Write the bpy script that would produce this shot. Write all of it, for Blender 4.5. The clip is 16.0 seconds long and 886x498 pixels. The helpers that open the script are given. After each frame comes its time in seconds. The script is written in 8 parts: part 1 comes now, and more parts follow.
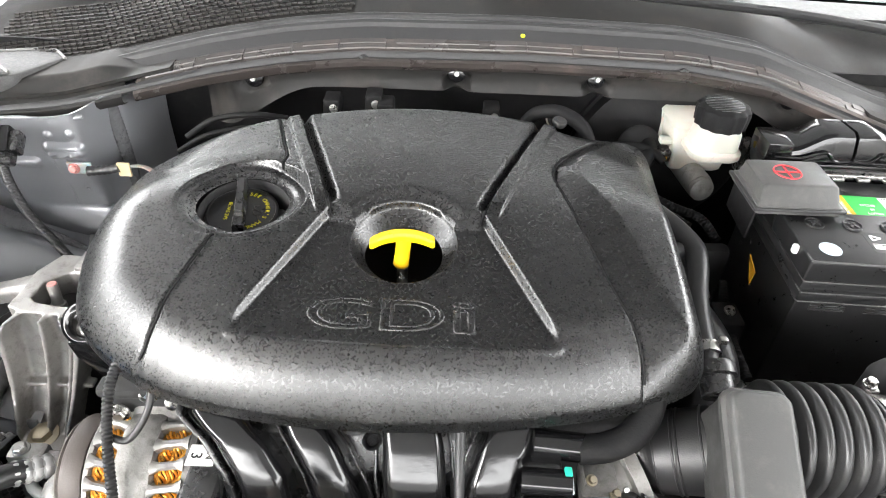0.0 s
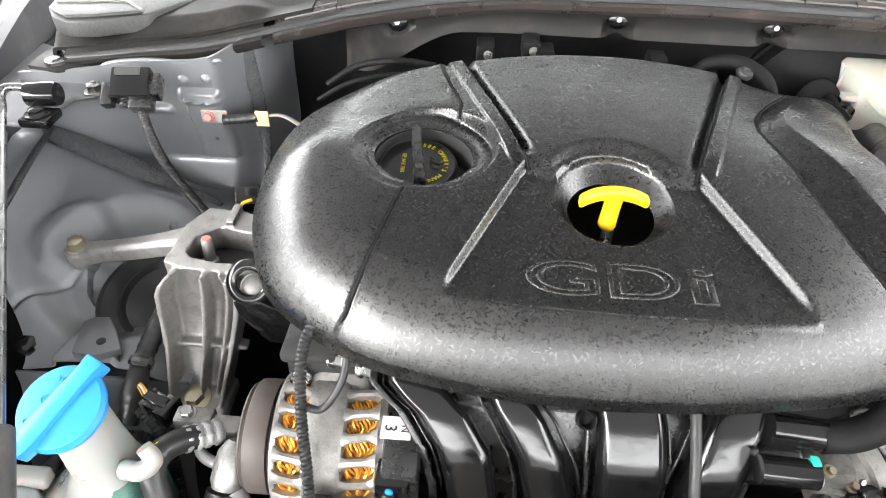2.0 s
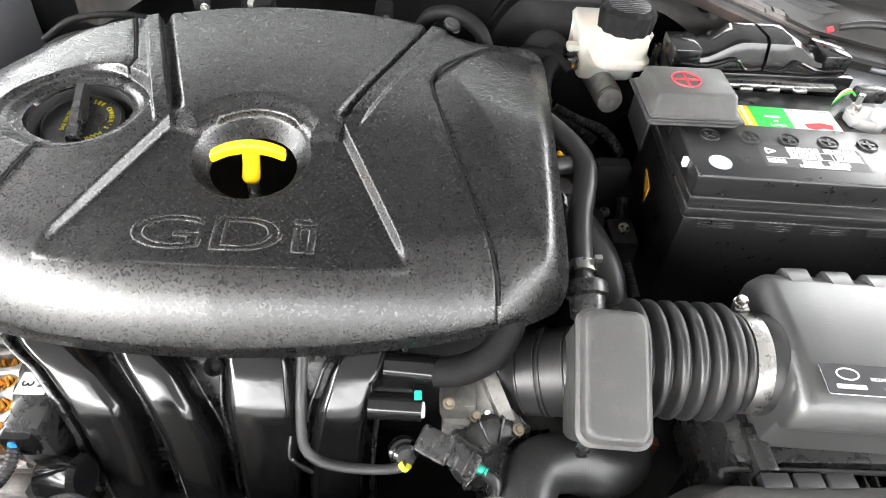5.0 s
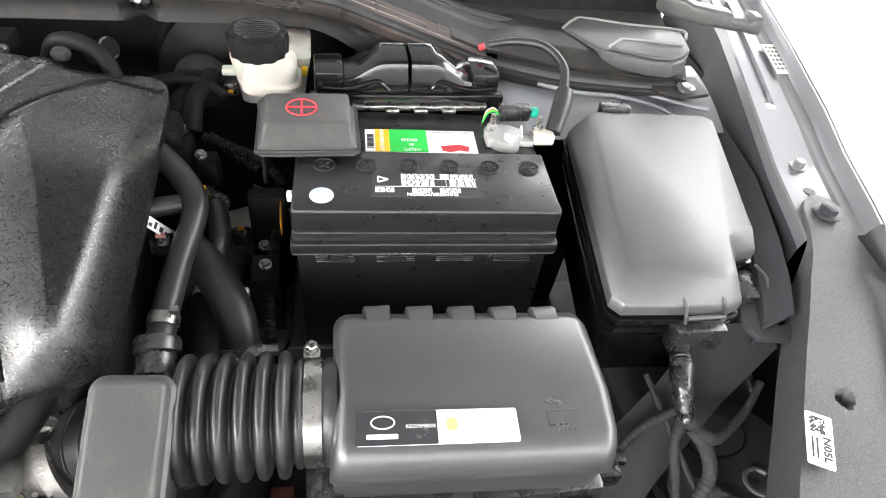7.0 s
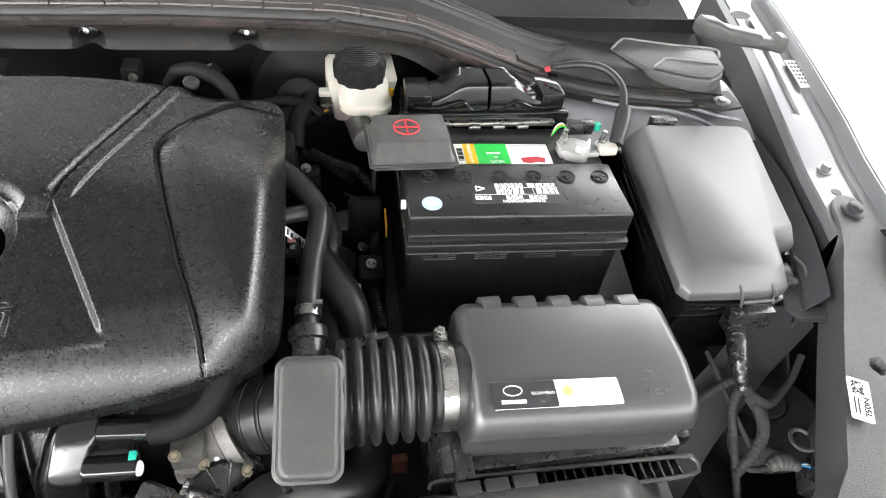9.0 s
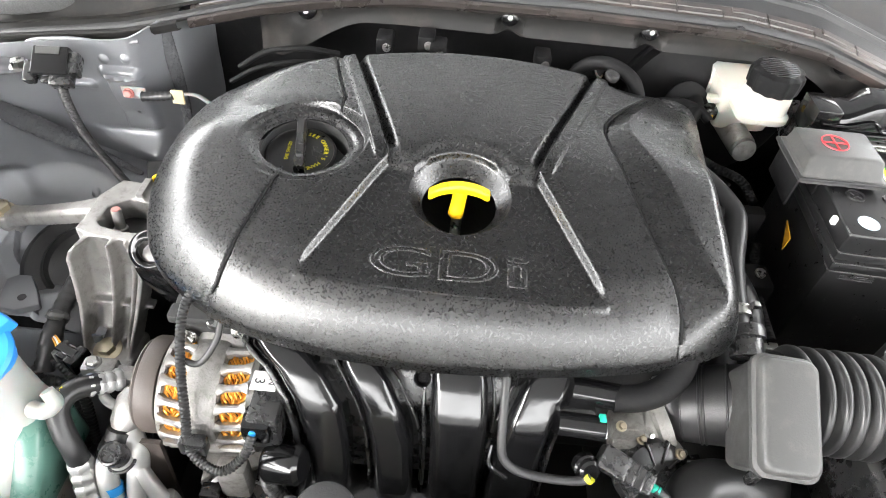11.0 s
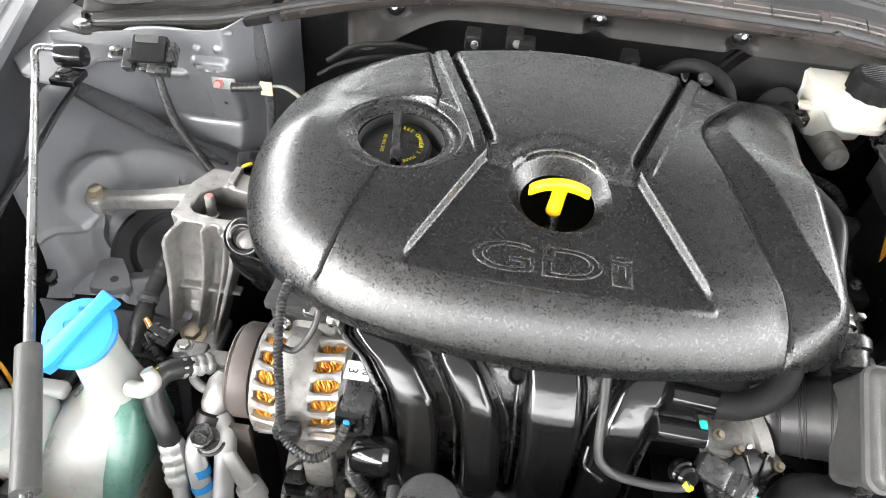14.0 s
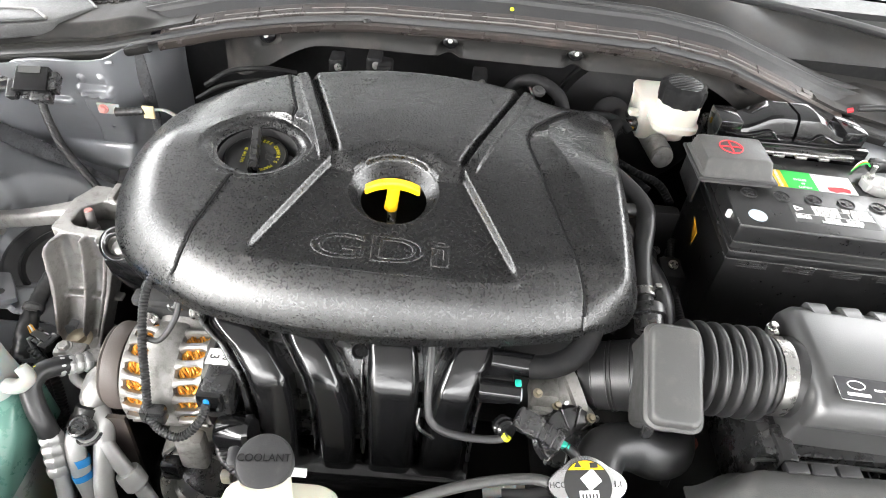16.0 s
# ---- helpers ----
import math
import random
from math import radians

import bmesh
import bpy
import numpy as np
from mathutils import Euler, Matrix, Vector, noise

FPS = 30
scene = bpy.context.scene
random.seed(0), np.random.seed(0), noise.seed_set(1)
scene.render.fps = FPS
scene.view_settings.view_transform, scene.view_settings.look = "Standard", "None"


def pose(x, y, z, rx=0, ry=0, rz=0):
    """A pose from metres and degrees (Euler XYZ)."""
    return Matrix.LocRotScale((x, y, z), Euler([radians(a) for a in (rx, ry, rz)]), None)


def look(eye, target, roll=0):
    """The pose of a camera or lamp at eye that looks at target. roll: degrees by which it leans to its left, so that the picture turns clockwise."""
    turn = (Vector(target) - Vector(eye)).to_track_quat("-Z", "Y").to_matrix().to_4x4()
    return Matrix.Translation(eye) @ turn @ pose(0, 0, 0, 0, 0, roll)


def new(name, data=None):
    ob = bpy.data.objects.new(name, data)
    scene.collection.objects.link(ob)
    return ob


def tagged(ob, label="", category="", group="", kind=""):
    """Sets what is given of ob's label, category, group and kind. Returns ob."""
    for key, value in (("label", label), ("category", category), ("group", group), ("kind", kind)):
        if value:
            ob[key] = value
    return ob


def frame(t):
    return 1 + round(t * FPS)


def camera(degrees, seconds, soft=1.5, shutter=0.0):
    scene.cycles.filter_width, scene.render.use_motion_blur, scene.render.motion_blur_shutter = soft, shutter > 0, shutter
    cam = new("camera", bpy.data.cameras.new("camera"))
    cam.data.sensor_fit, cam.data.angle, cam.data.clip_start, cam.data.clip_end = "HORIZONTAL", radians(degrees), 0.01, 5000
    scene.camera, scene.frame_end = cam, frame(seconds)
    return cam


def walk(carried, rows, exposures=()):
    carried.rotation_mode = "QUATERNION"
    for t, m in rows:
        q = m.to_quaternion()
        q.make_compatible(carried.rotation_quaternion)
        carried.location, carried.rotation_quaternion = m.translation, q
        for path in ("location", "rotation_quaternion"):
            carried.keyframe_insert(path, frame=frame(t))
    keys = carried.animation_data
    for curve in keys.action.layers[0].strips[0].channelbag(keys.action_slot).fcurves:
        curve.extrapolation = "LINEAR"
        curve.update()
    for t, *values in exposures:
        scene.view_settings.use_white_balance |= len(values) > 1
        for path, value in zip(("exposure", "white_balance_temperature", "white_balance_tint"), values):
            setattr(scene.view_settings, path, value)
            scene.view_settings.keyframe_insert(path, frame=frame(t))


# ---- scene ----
cam = camera(69.9, 16.0, soft=1.0)
PATH = [
    (0, (-0.1066, -0.1582, 1.2786), (-0.074, 1.4189, 0.0492), 2.96),
    (0.5, (-0.1747, -0.1407, 1.2651), (-0.148, 1.4192, 0.0137), 2.70),
    (1, (-0.2297, -0.1414, 1.2631), (-0.2266, 1.4168, 0.0094), 2.19),
    (1.5, (-0.2645, -0.1357, 1.2391), (-0.2898, 1.3891, -0.0549), 2.10),
    (2, (-0.2541, -0.1247, 1.2328), (-0.2944, 1.3859, -0.0773), 2.61),
    (2.5, (-0.2319, -0.1307, 1.2214), (-0.2749, 1.3499, -0.1225), 2.96),
    (3, (-0.1931, -0.1255, 1.225), (-0.2132, 1.3382, -0.1377), 3.53),
    (3.2, (-0.1741, -0.1213, 1.2239), (-0.1814, 1.3363, -0.1455), 3.72),
    (5.5, (0.0514, -0.1331, 1.2623), (0.2095, 1.2768, -0.1473), 5.12),
    (6, (0.1155, -0.1303, 1.2695), (0.3428, 1.2822, -0.1281), 5.66),
    (6.5, (0.1999, -0.1171, 1.2768), (0.5006, 1.286, -0.1164), 6.86),
    (7, (0.2818, -0.1029, 1.276), (0.6372, 1.2919, -0.1126), 7.95),
    (7.5, (0.3066, -0.1014, 1.293), (0.7006, 1.2827, -0.0958), 8.80),
    (8, (0.2955, -0.0987, 1.2946), (0.7062, 1.2797, -0.0951), 8.92),
    (8.5, (0.2417, -0.1265, 1.3188), (0.6595, 1.2545, -0.0663), 8.73),
    (9, (0.1592, -0.1502, 1.3335), (0.5525, 1.2311, -0.0583), 8.04),
    (9.5, (0.0558, -0.1694, 1.3459), (0.3842, 1.2237, -0.051), 7.40),
    (10, (-0.04, -0.1603, 1.33), (0.2003, 1.2451, -0.0726), 7.16),
    (10.2, (-0.0686, -0.1569, 1.3237), (0.1211, 1.2519, -0.0833), 7.04),
    (12.3, (-0.2085, -0.1704, 1.3029), (-0.2805, 1.2445, -0.1088), 5.98),
    (12.5, (-0.212, -0.169, 1.2984), (-0.2842, 1.2479, -0.1113), 6.01),
    (13, (-0.2198, -0.1668, 1.2806), (-0.2928, 1.248, -0.1312), 5.99),
    (13.5, (-0.2221, -0.165, 1.2784), (-0.2966, 1.2492, -0.1339), 5.88),
    (14, (-0.211, -0.1715, 1.2978), (-0.2771, 1.2486, -0.109), 5.99),
    (14.5, (-0.1881, -0.1854, 1.3198), (-0.2333, 1.237, -0.0856), 6.26),
    (15, (-0.1427, -0.2052, 1.3372), (-0.1521, 1.216, -0.07), 6.82),
    (15.5, (-0.1039, -0.2292, 1.3459), (-0.0872, 1.219, -0.0334), 7.00),
    (16, (-0.0954, -0.2434, 1.3384), (-0.0362, 1.242, 0.0004), 6.69),
]
walk(cam, [(t, look(eye, target, roll)) for t, eye, target, roll in PATH],
     exposures=[(0.0, 3.33), (3.0, 3.39), (5.5, 3.43), (6.5, 3.40), (7.3, 3.07), (8.5, 2.91), (10.0, 3.43), (12.5, 3.52), (14.5, 3.51), (16.0, 3.36)])

# ---- world and light ----
world = bpy.data.worlds.new("world")
scene.world = world
world.use_nodes = True
wn, wl = world.node_tree.nodes, world.node_tree.links
sky = wn.new("ShaderNodeTexSky")
sky.sky_type, sky.sun_disc = "NISHITA", False
sky.sun_elevation, sky.sun_rotation = radians(26), radians(225)
sky.air_density, sky.dust_density, sky.ozone_density = 1.0, 4.0, 0.6
pale = wn.new("ShaderNodeHueSaturation")
pale.inputs["Saturation"].default_value = 0.12
wl.new(sky.outputs[0], pale.inputs["Color"])
haze = wn.new("ShaderNodeMix")
haze.data_type = "RGBA"
haze.inputs["Factor"].default_value = 0.6
haze.inputs["B"].default_value = (14.0, 14.0, 14.0, 1)
wl.new(pale.outputs[0], haze.inputs["A"])
wl.new(haze.outputs["Result"], wn["Background"].inputs["Color"])
wn["Background"].inputs["Strength"].default_value = 0.15
sun = new("sun", bpy.data.lights.new("sun", "SUN"))
sun.data.energy, sun.data.angle, sun.data.color = 0.5, radians(50), (1.0, 0.985, 0.965)
sun.matrix_world = look((-1.6, -1.6, 1.1), (0, 0, 0))


# ---- mesh helpers ----
def thing(name, label, category, at=(0, 0, 0), group="", kind=""):
    e = new(name)
    e.location = at
    e.empty_display_size = 0.02
    return tagged(e, label, category, group, kind)


def finish(bm, angle=38):
    bmesh.ops.recalc_face_normals(bm, faces=bm.faces[:])
    for f in bm.faces:
        f.smooth = True
    for e in bm.edges:
        if len(e.link_faces) == 2 and e.calc_face_angle(0) > radians(angle):
            e.smooth = False


def part(name, bm, material, parent=None, label="", angle=38, raw=False):
    if not raw:
        finish(bm, angle)
    me = bpy.data.meshes.new(name)
    bm.to_mesh(me)
    bm.free()
    me.materials.append(material)
    ob = new(name, me)
    if parent is not None:
        ob.parent = parent
        if parent.type == "EMPTY":
            ob.matrix_parent_inverse = Matrix.Translation(-Vector(parent.location))
    if label:
        ob["label"] = label
    return ob


def B():
    return bmesh.new()


def rbox(bm, lo, hi, bevel=0.0, seg=2, m=None):
    """A rounded box from lo to hi, turned by m."""
    lo, hi = Vector(lo), Vector(hi)
    vs = bmesh.ops.create_cube(bm, size=1.0)["verts"]
    c, s = (lo + hi) / 2, hi - lo
    for v in vs:
        v.co = Vector((v.co.x * s.x, v.co.y * s.y, v.co.z * s.z)) + c
    out = list(vs)
    if bevel > 0:
        es = list({e for v in vs for e in v.link_edges})
        r = bmesh.ops.bevel(bm, geom=es, offset=bevel, segments=seg, profile=0.5, affect="EDGES")
        out = list({v for f in r["faces"] for v in f.verts} | {v for v in vs if v.is_valid})
    if m is not None:
        bmesh.ops.transform(bm, matrix=m, verts=out)
    return out


def prism(bm, poly, h0, h1, plane="xy", bevel=0.0, seg=2, m=None):
    """A prism over a polygon; plane names the polygon's two axes, the third is its height."""
    ax = ["xyz".index(c) for c in plane]
    up = 3 - sum(ax)

    def place(p, h):
        v = [0, 0, 0]
        v[ax[0]], v[ax[1]], v[up] = p[0], p[1], h
        return v

    a = [bm.verts.new(place(p, h0)) for p in poly]
    b = [bm.verts.new(place(p, h1)) for p in poly]
    fs = [bm.faces.new(a[::-1]), bm.faces.new(b)]
    n = len(poly)
    for i in range(n):
        fs.append(bm.faces.new((a[i], a[(i + 1) % n], b[(i + 1) % n], b[i])))
    bmesh.ops.recalc_face_normals(bm, faces=fs)
    out = a + b
    if bevel > 0:
        es = list({e for f in fs for e in f.edges})
        r = bmesh.ops.bevel(bm, geom=es, offset=bevel, segments=seg, profile=0.5, affect="EDGES", clamp_overlap=True)
        out = list({v for f in r["faces"] for v in f.verts} | {v for v in out if v.is_valid})
    if m is not None:
        bmesh.ops.transform(bm, matrix=m, verts=out)
    return out


def smooth_line(pts, n=8):
    """Catmull-Rom points through pts."""
    p = [Vector(q) for q in pts]
    p = [p[0] * 2 - p[1]] + p + [p[-1] * 2 - p[-2]]
    out = []
    for i in range(1, len(p) - 2):
        a, b, c, d = p[i - 1], p[i], p[i + 1], p[i + 2]
        for k in range(n):
            t = k / n
            out.append(0.5 * (2 * b + (c - a) * t + (2 * a - 5 * b + 4 * c - d) * t * t + (3 * b - a - 3 * c + d) * t ** 3))
    return out + [p[-2]]


def tube(bm, pts, r, n=12, step=8, ribs=0.0, pitch=0.004, flat=1.0, straight=False, start=None):
    """A round hose along pts. r: one radius or one for each point. ribs: depth of a corrugation of that pitch."""
    line = [Vector(p) for p in pts] if straight else smooth_line(pts, step)
    rs = [r] * len(line) if not isinstance(r, (list, tuple)) else [float(np.interp(i / (len(line) - 1), np.linspace(0, 1, len(r)), r)) for i in range(len(line))]
    if ribs:
        d = [0.0]
        for a, b in zip(line, line[1:]):
            d.append(d[-1] + (b - a).length)
        m = max(4, int(d[-1] / pitch) * 4)
        ds = np.linspace(0, d[-1], m + 1)
        arr = np.array([list(v) for v in line])
        line = [Vector((np.interp(s, d, arr[:, 0]), np.interp(s, d, arr[:, 1]), np.interp(s, d, arr[:, 2]))) for s in ds]
        base = np.interp(ds, d, rs)
        rs = [float(b - ribs * (0, 0.6, 1, 0.6)[i % 4]) for i, b in enumerate(base)]
    side = start and Vector(start) or ((line[1] - line[0]).cross(Vector((0.12, 0.31, 0.94)))).normalized()
    rings = []
    for i, p in enumerate(line):
        t = (line[min(i + 1, len(line) - 1)] - line[max(i - 1, 0)]).normalized()
        side = (side - t * side.dot(t)).normalized()
        other = t.cross(side)
        rings.append([bm.verts.new(p + rs[i] * (math.cos(a) * side + flat * math.sin(a) * other)) for a in (2 * math.pi * k / n for k in range(n))])
    for a, b in zip(rings, rings[1:]):
        for k in range(n):
            bm.faces.new((a[k], a[(k + 1) % n], b[(k + 1) % n], b[k]))
    bm.faces.new(rings[0][::-1])
    bm.faces.new(rings[-1])


def lathe(bm, profile, m, n=32, caps=True):
    """A turned solid: profile of (radius, height) along m's z axis; without caps its ends stay open."""
    rings = []
    for r, h in profile:
        if r < 1e-6:
            rings.append([bm.verts.new(m @ Vector((0, 0, h)))])
        else:
            rings.append([bm.verts.new(m @ Vector((r * math.cos(2 * math.pi * k / n), r * math.sin(2 * math.pi * k / n), h))) for k in range(n)])
    for a, b in zip(rings, rings[1:]):
        for k in range(n):
            k2 = (k + 1) % n
            if len(a) == 1 and len(b) > 1:
                bm.faces.new((a[0], b[k2], b[k]))
            elif len(b) == 1 and len(a) > 1:
                bm.faces.new((a[k], a[k2], b[0]))
            elif len(a) > 1:
                bm.faces.new((a[k], a[k2], b[k2], b[k]))
    for ring in (rings[0], rings[-1]):
        if len(ring) > 1 and caps:
            bm.faces.new(ring)


def along(p, way, up=(0, 0, 1)):
    """A frame at p whose z axis goes along way."""
    z = Vector(way).normalized()
    x = Vector(up).cross(z)
    if x.length < 1e-4:
        x = Vector((1, 0, 0))
    x.normalize()
    y = z.cross(x)
    return Matrix.Translation(p) @ Matrix((x, y, z)).transposed().to_4x4()


def hexbolt(bm, p, way, r=0.006, h=0.005, washer=1.5):
    m = along(p, way)
    if washer:
        lathe(bm, [(0, 0), (r * washer, 0), (r * washer, 0.0015), (r * washer * 0.95, 0.002), (0, 0.002)], m, 20)
    lathe(bm, [(0, 0.0015), (r, 0.0015), (r, h), (r * 0.8, h + 0.001), (0, h + 0.001)], m, 6)


def loft(bm, rings, closed=True, caps=True):
    """Skin over rings of equally many points."""
    vs = [[bm.verts.new(p) for p in ring] for ring in rings]
    n = len(vs[0])
    for a, b in zip(vs, vs[1:]):
        for k in range(n if closed else n - 1):
            bm.faces.new((a[k], a[(k + 1) % n], b[(k + 1) % n], b[k]))
    if caps and closed:
        bm.faces.new(vs[0][::-1])
        bm.faces.new(vs[-1])


def sheet(bm, nu, nv, f, thick=0.0):
    """A grid of points f(u, v), u and v from 0 to 1; thick gives it a back, along -normal roughly."""
    g = [[bm.verts.new(f(i / nu, j / nv)) for j in range(nv + 1)] for i in range(nu + 1)]
    fs = []
    for i in range(nu):
        for j in range(nv):
            fs.append(bm.faces.new((g[i][j], g[i + 1][j], g[i + 1][j + 1], g[i][j + 1])))
    if thick:
        bmesh.ops.recalc_face_normals(bm, faces=fs)
        bmesh.ops.solidify(bm, geom=fs, thickness=thick)
    return g


def rrect(cx, cy, w, h, r, n=4):
    """A rounded rectangle's points, anticlockwise."""
    out = []
    for qx, qy, a0 in ((1, 1, 0), (-1, 1, 90), (-1, -1, 180), (1, -1, 270)):
        for k in range(n + 1):
            a = radians(a0 + 90 * k / n)
            out.append((cx + qx * (w / 2 - r) + r * math.cos(a), cy + qy * (h / 2 - r) + r * math.sin(a)))
    return out


def words(text, size, m, stretch=1.0, depth=0.0002, wire=0.0, spacing=1.0, offset=0.0):
    """Lettering as a mesh, centred on m's origin, in its xy plane."""
    cu = bpy.data.curves.new("words", "FONT")
    cu.body, cu.size, cu.align_x, cu.align_y, cu.space_character, cu.offset = text, size, "CENTER", "CENTER", spacing, offset
    cu.resolution_u = 6 if wire else 3
    if wire:
        cu.fill_mode, cu.bevel_depth, cu.bevel_resolution = "NONE", wire, 1
    else:
        cu.extrude = depth
    ob = bpy.data.objects.new("words", cu)
    me = bpy.data.meshes.new_from_object(ob)
    bpy.data.objects.remove(ob)
    bpy.data.curves.remove(cu)
    me.transform(m @ Matrix.Diagonal((stretch, 1, 1, 1)))
    bm = B()
    bm.from_mesh(me)
    bpy.data.meshes.remove(me)
    return bm


def smooth(a, b, x):
    t = np.clip((x - a) / (b - a), 0, 1)
    return t * t * (3 - 2 * t)


# ---- materials ----
def mat(name, color, rough=0.5, metal=0.0, vary=0.15, scale=12.0, grain=0.0, grain_scale=500.0, rough_vary=0.1, dirt=0.0,
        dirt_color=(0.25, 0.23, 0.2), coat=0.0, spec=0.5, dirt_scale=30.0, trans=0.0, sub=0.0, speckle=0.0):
    m = bpy.data.materials.new(name)
    m.use_nodes = True
    n, l = m.node_tree.nodes, m.node_tree.links
    bsdf = n["Principled BSDF"]
    bsdf.inputs["Metallic"].default_value = metal
    bsdf.inputs["Coat Weight"].default_value = coat
    bsdf.inputs["Coat Roughness"].default_value = 0.1
    bsdf.inputs["Specular IOR Level"].default_value = spec
    bsdf.inputs["Transmission Weight"].default_value = trans
    bsdf.inputs["Subsurface Weight"].default_value = sub
    bsdf.inputs["Subsurface Scale"].default_value = 0.01
    co = n.new("ShaderNodeTexCoord")
    big = n.new("ShaderNodeTexNoise")
    big.inputs["Scale"].default_value, big.inputs["Detail"].default_value = scale, 6
    l.new(co.outputs["Object"], big.inputs["Vector"])
    ramp = n.new("ShaderNodeMix")
    ramp.data_type = "RGBA"
    ramp.inputs["A"].default_value = (*[c * (1 - vary) for c in color], 1)
    ramp.inputs["B"].default_value = (*[min(1, c * (1 + vary)) for c in color], 1)
    l.new(big.outputs["Fac"], ramp.inputs["Factor"])
    out = ramp.outputs["Result"]
    fine = n.new("ShaderNodeTexNoise")
    fine.inputs["Scale"].default_value, fine.inputs["Detail"].default_value = dirt_scale, 8
    fine.inputs["Roughness"].default_value = 0.7
    l.new(co.outputs["Object"], fine.inputs["Vector"])
    if dirt:
        cut = n.new("ShaderNodeMapRange")
        cut.inputs["From Min"].default_value, cut.inputs["From Max"].default_value = 0.5, 0.75
        cut.inputs["To Max"].default_value = dirt
        l.new(fine.outputs["Fac"], cut.inputs["Value"])
        mix = n.new("ShaderNodeMix")
        mix.data_type = "RGBA"
        mix.inputs["B"].default_value = (*dirt_color, 1)
        l.new(out, mix.inputs["A"])
        l.new(cut.outputs["Result"], mix.inputs["Factor"])
        out = mix.outputs["Result"]
    if speckle:
        # pale dots in the base colour: painted glints of grain, dust on the trim
        dots = n.new("ShaderNodeTexNoise")
        dots.inputs["Scale"].default_value, dots.inputs["Detail"].default_value = grain_scale * 0.8, 1
        l.new(co.outputs["Object"], dots.inputs["Vector"])
        pick = n.new("ShaderNodeMapRange")
        pick.inputs["From Min"].default_value, pick.inputs["From Max"].default_value = 0.40, 0.72
        l.new(dots.outputs["Fac"], pick.inputs["Value"])
        glint_dust = n.new("ShaderNodeMix")
        glint_dust.data_type = "RGBA"
        glint_dust.inputs["B"].default_value = (speckle, speckle, speckle, 1)
        l.new(out, glint_dust.inputs["A"])
        l.new(pick.outputs["Result"], glint_dust.inputs["Factor"])
        out = glint_dust.outputs["Result"]
    l.new(out, bsdf.inputs["Base Color"])
    rr = n.new("ShaderNodeMapRange")
    rr.inputs["From Min"].default_value, rr.inputs["From Max"].default_value = 0.3, 0.7
    rr.inputs["To Min"].default_value, rr.inputs["To Max"].default_value = max(0.02, rough - rough_vary), min(1, rough + rough_vary)
    l.new(fine.outputs["Fac"], rr.inputs["Value"])
    gloss = rr.outputs["Result"]
    if speckle:
        more = n.new("ShaderNodeMath")
        more.operation = "MULTIPLY_ADD"
        l.new(pick.outputs["Result"], more.inputs[0])
        more.inputs[1].default_value = -0.12
        l.new(gloss, more.inputs[2])
        lift = n.new("ShaderNodeMath")
        lift.inputs[1].default_value = 0.05
        l.new(more.outputs["Value"], lift.inputs[0])
        gloss = lift.outputs["Value"]
    l.new(gloss, bsdf.inputs["Roughness"])
    if grain:
        gn = n.new("ShaderNodeTexNoise")
        gn.inputs["Scale"].default_value, gn.inputs["Detail"].default_value = grain_scale, 1 if speckle else 3
        l.new(co.outputs["Object"], gn.inputs["Vector"])
        bump = n.new("ShaderNodeBump")
        bump.inputs["Strength"].default_value, bump.inputs["Distance"].default_value = grain, (0.6 if speckle else 0.35) / grain_scale
        l.new(gn.outputs["Fac"], bump.inputs["Height"])
        l.new(bump.outputs["Normal"], bsdf.inputs["Normal"])
    return m


COVER = mat("grained_black_plastic", (0.006, 0.006, 0.0063), 0.29, grain=0.115, grain_scale=640, vary=0.1, dirt=0.015, rough_vary=0.03, dirt_scale=120, spec=0.78, speckle=0.008)
CASEPL = mat("satin_black_plastic", (0.040, 0.040, 0.0405), 0.35, grain=0.30, grain_scale=1000, vary=0.1, dirt=0.02, rough_vary=0.02, dirt_scale=70, spec=0.9)
PLASTIC = mat("black_plastic", (0.019, 0.019, 0.0195), 0.28, grain=0.4, grain_scale=900, dirt=0.04, spec=0.8, dirt_scale=60)
MATTE = mat("dull_black_plastic", (0.022, 0.022, 0.023), 0.46, grain=0.5, grain_scale=800, dirt=0.07, dirt_scale=160)
GLOSS = mat("glossy_black_plastic", (0.006, 0.006, 0.0065), 0.13, vary=0.2, grain=0.03, grain_scale=200, dirt=0.02, dirt_scale=80, rough_vary=0.05, spec=0.5)
RUBBER = mat("black_rubber", (0.018, 0.018, 0.0185), 0.38, grain=0.3, grain_scale=700, dirt=0.06, dirt_scale=45)
GREYPL = mat("grey_black_plastic", (0.055, 0.055, 0.054), 0.42, grain=0.5, grain_scale=800, dirt=0.15, dirt_scale=50)
BODY = mat("grey_body_paint", (0.185, 0.189, 0.201), 0.34, metal=0.25, vary=0.08, dirt=0.06, dirt_scale=60, coat=0.6, rough_vary=0.05)
BODYOUT = mat("silver_grey_paint", (0.118, 0.120, 0.126), 0.42, metal=0.2, vary=0.03, coat=0.5, rough_vary=0.02)
CAST = mat("cast_aluminium", (0.37, 0.36, 0.345), 0.46, metal=0.75, vary=0.25, scale=40, grain=0.35, grain_scale=600, dirt=0.6, dirt_color=(0.12, 0.11, 0.10), dirt_scale=75)
ALU = mat("aluminium_pipe", (0.50, 0.50, 0.49), 0.42, metal=0.55, vary=0.12, grain=0.05, dirt=0.2, dirt_color=(0.3, 0.29, 0.27))
STEEL = mat("zinc_steel", (0.42, 0.415, 0.40), 0.3, metal=1.0, vary=0.15, dirt=0.3, dirt_scale=90)
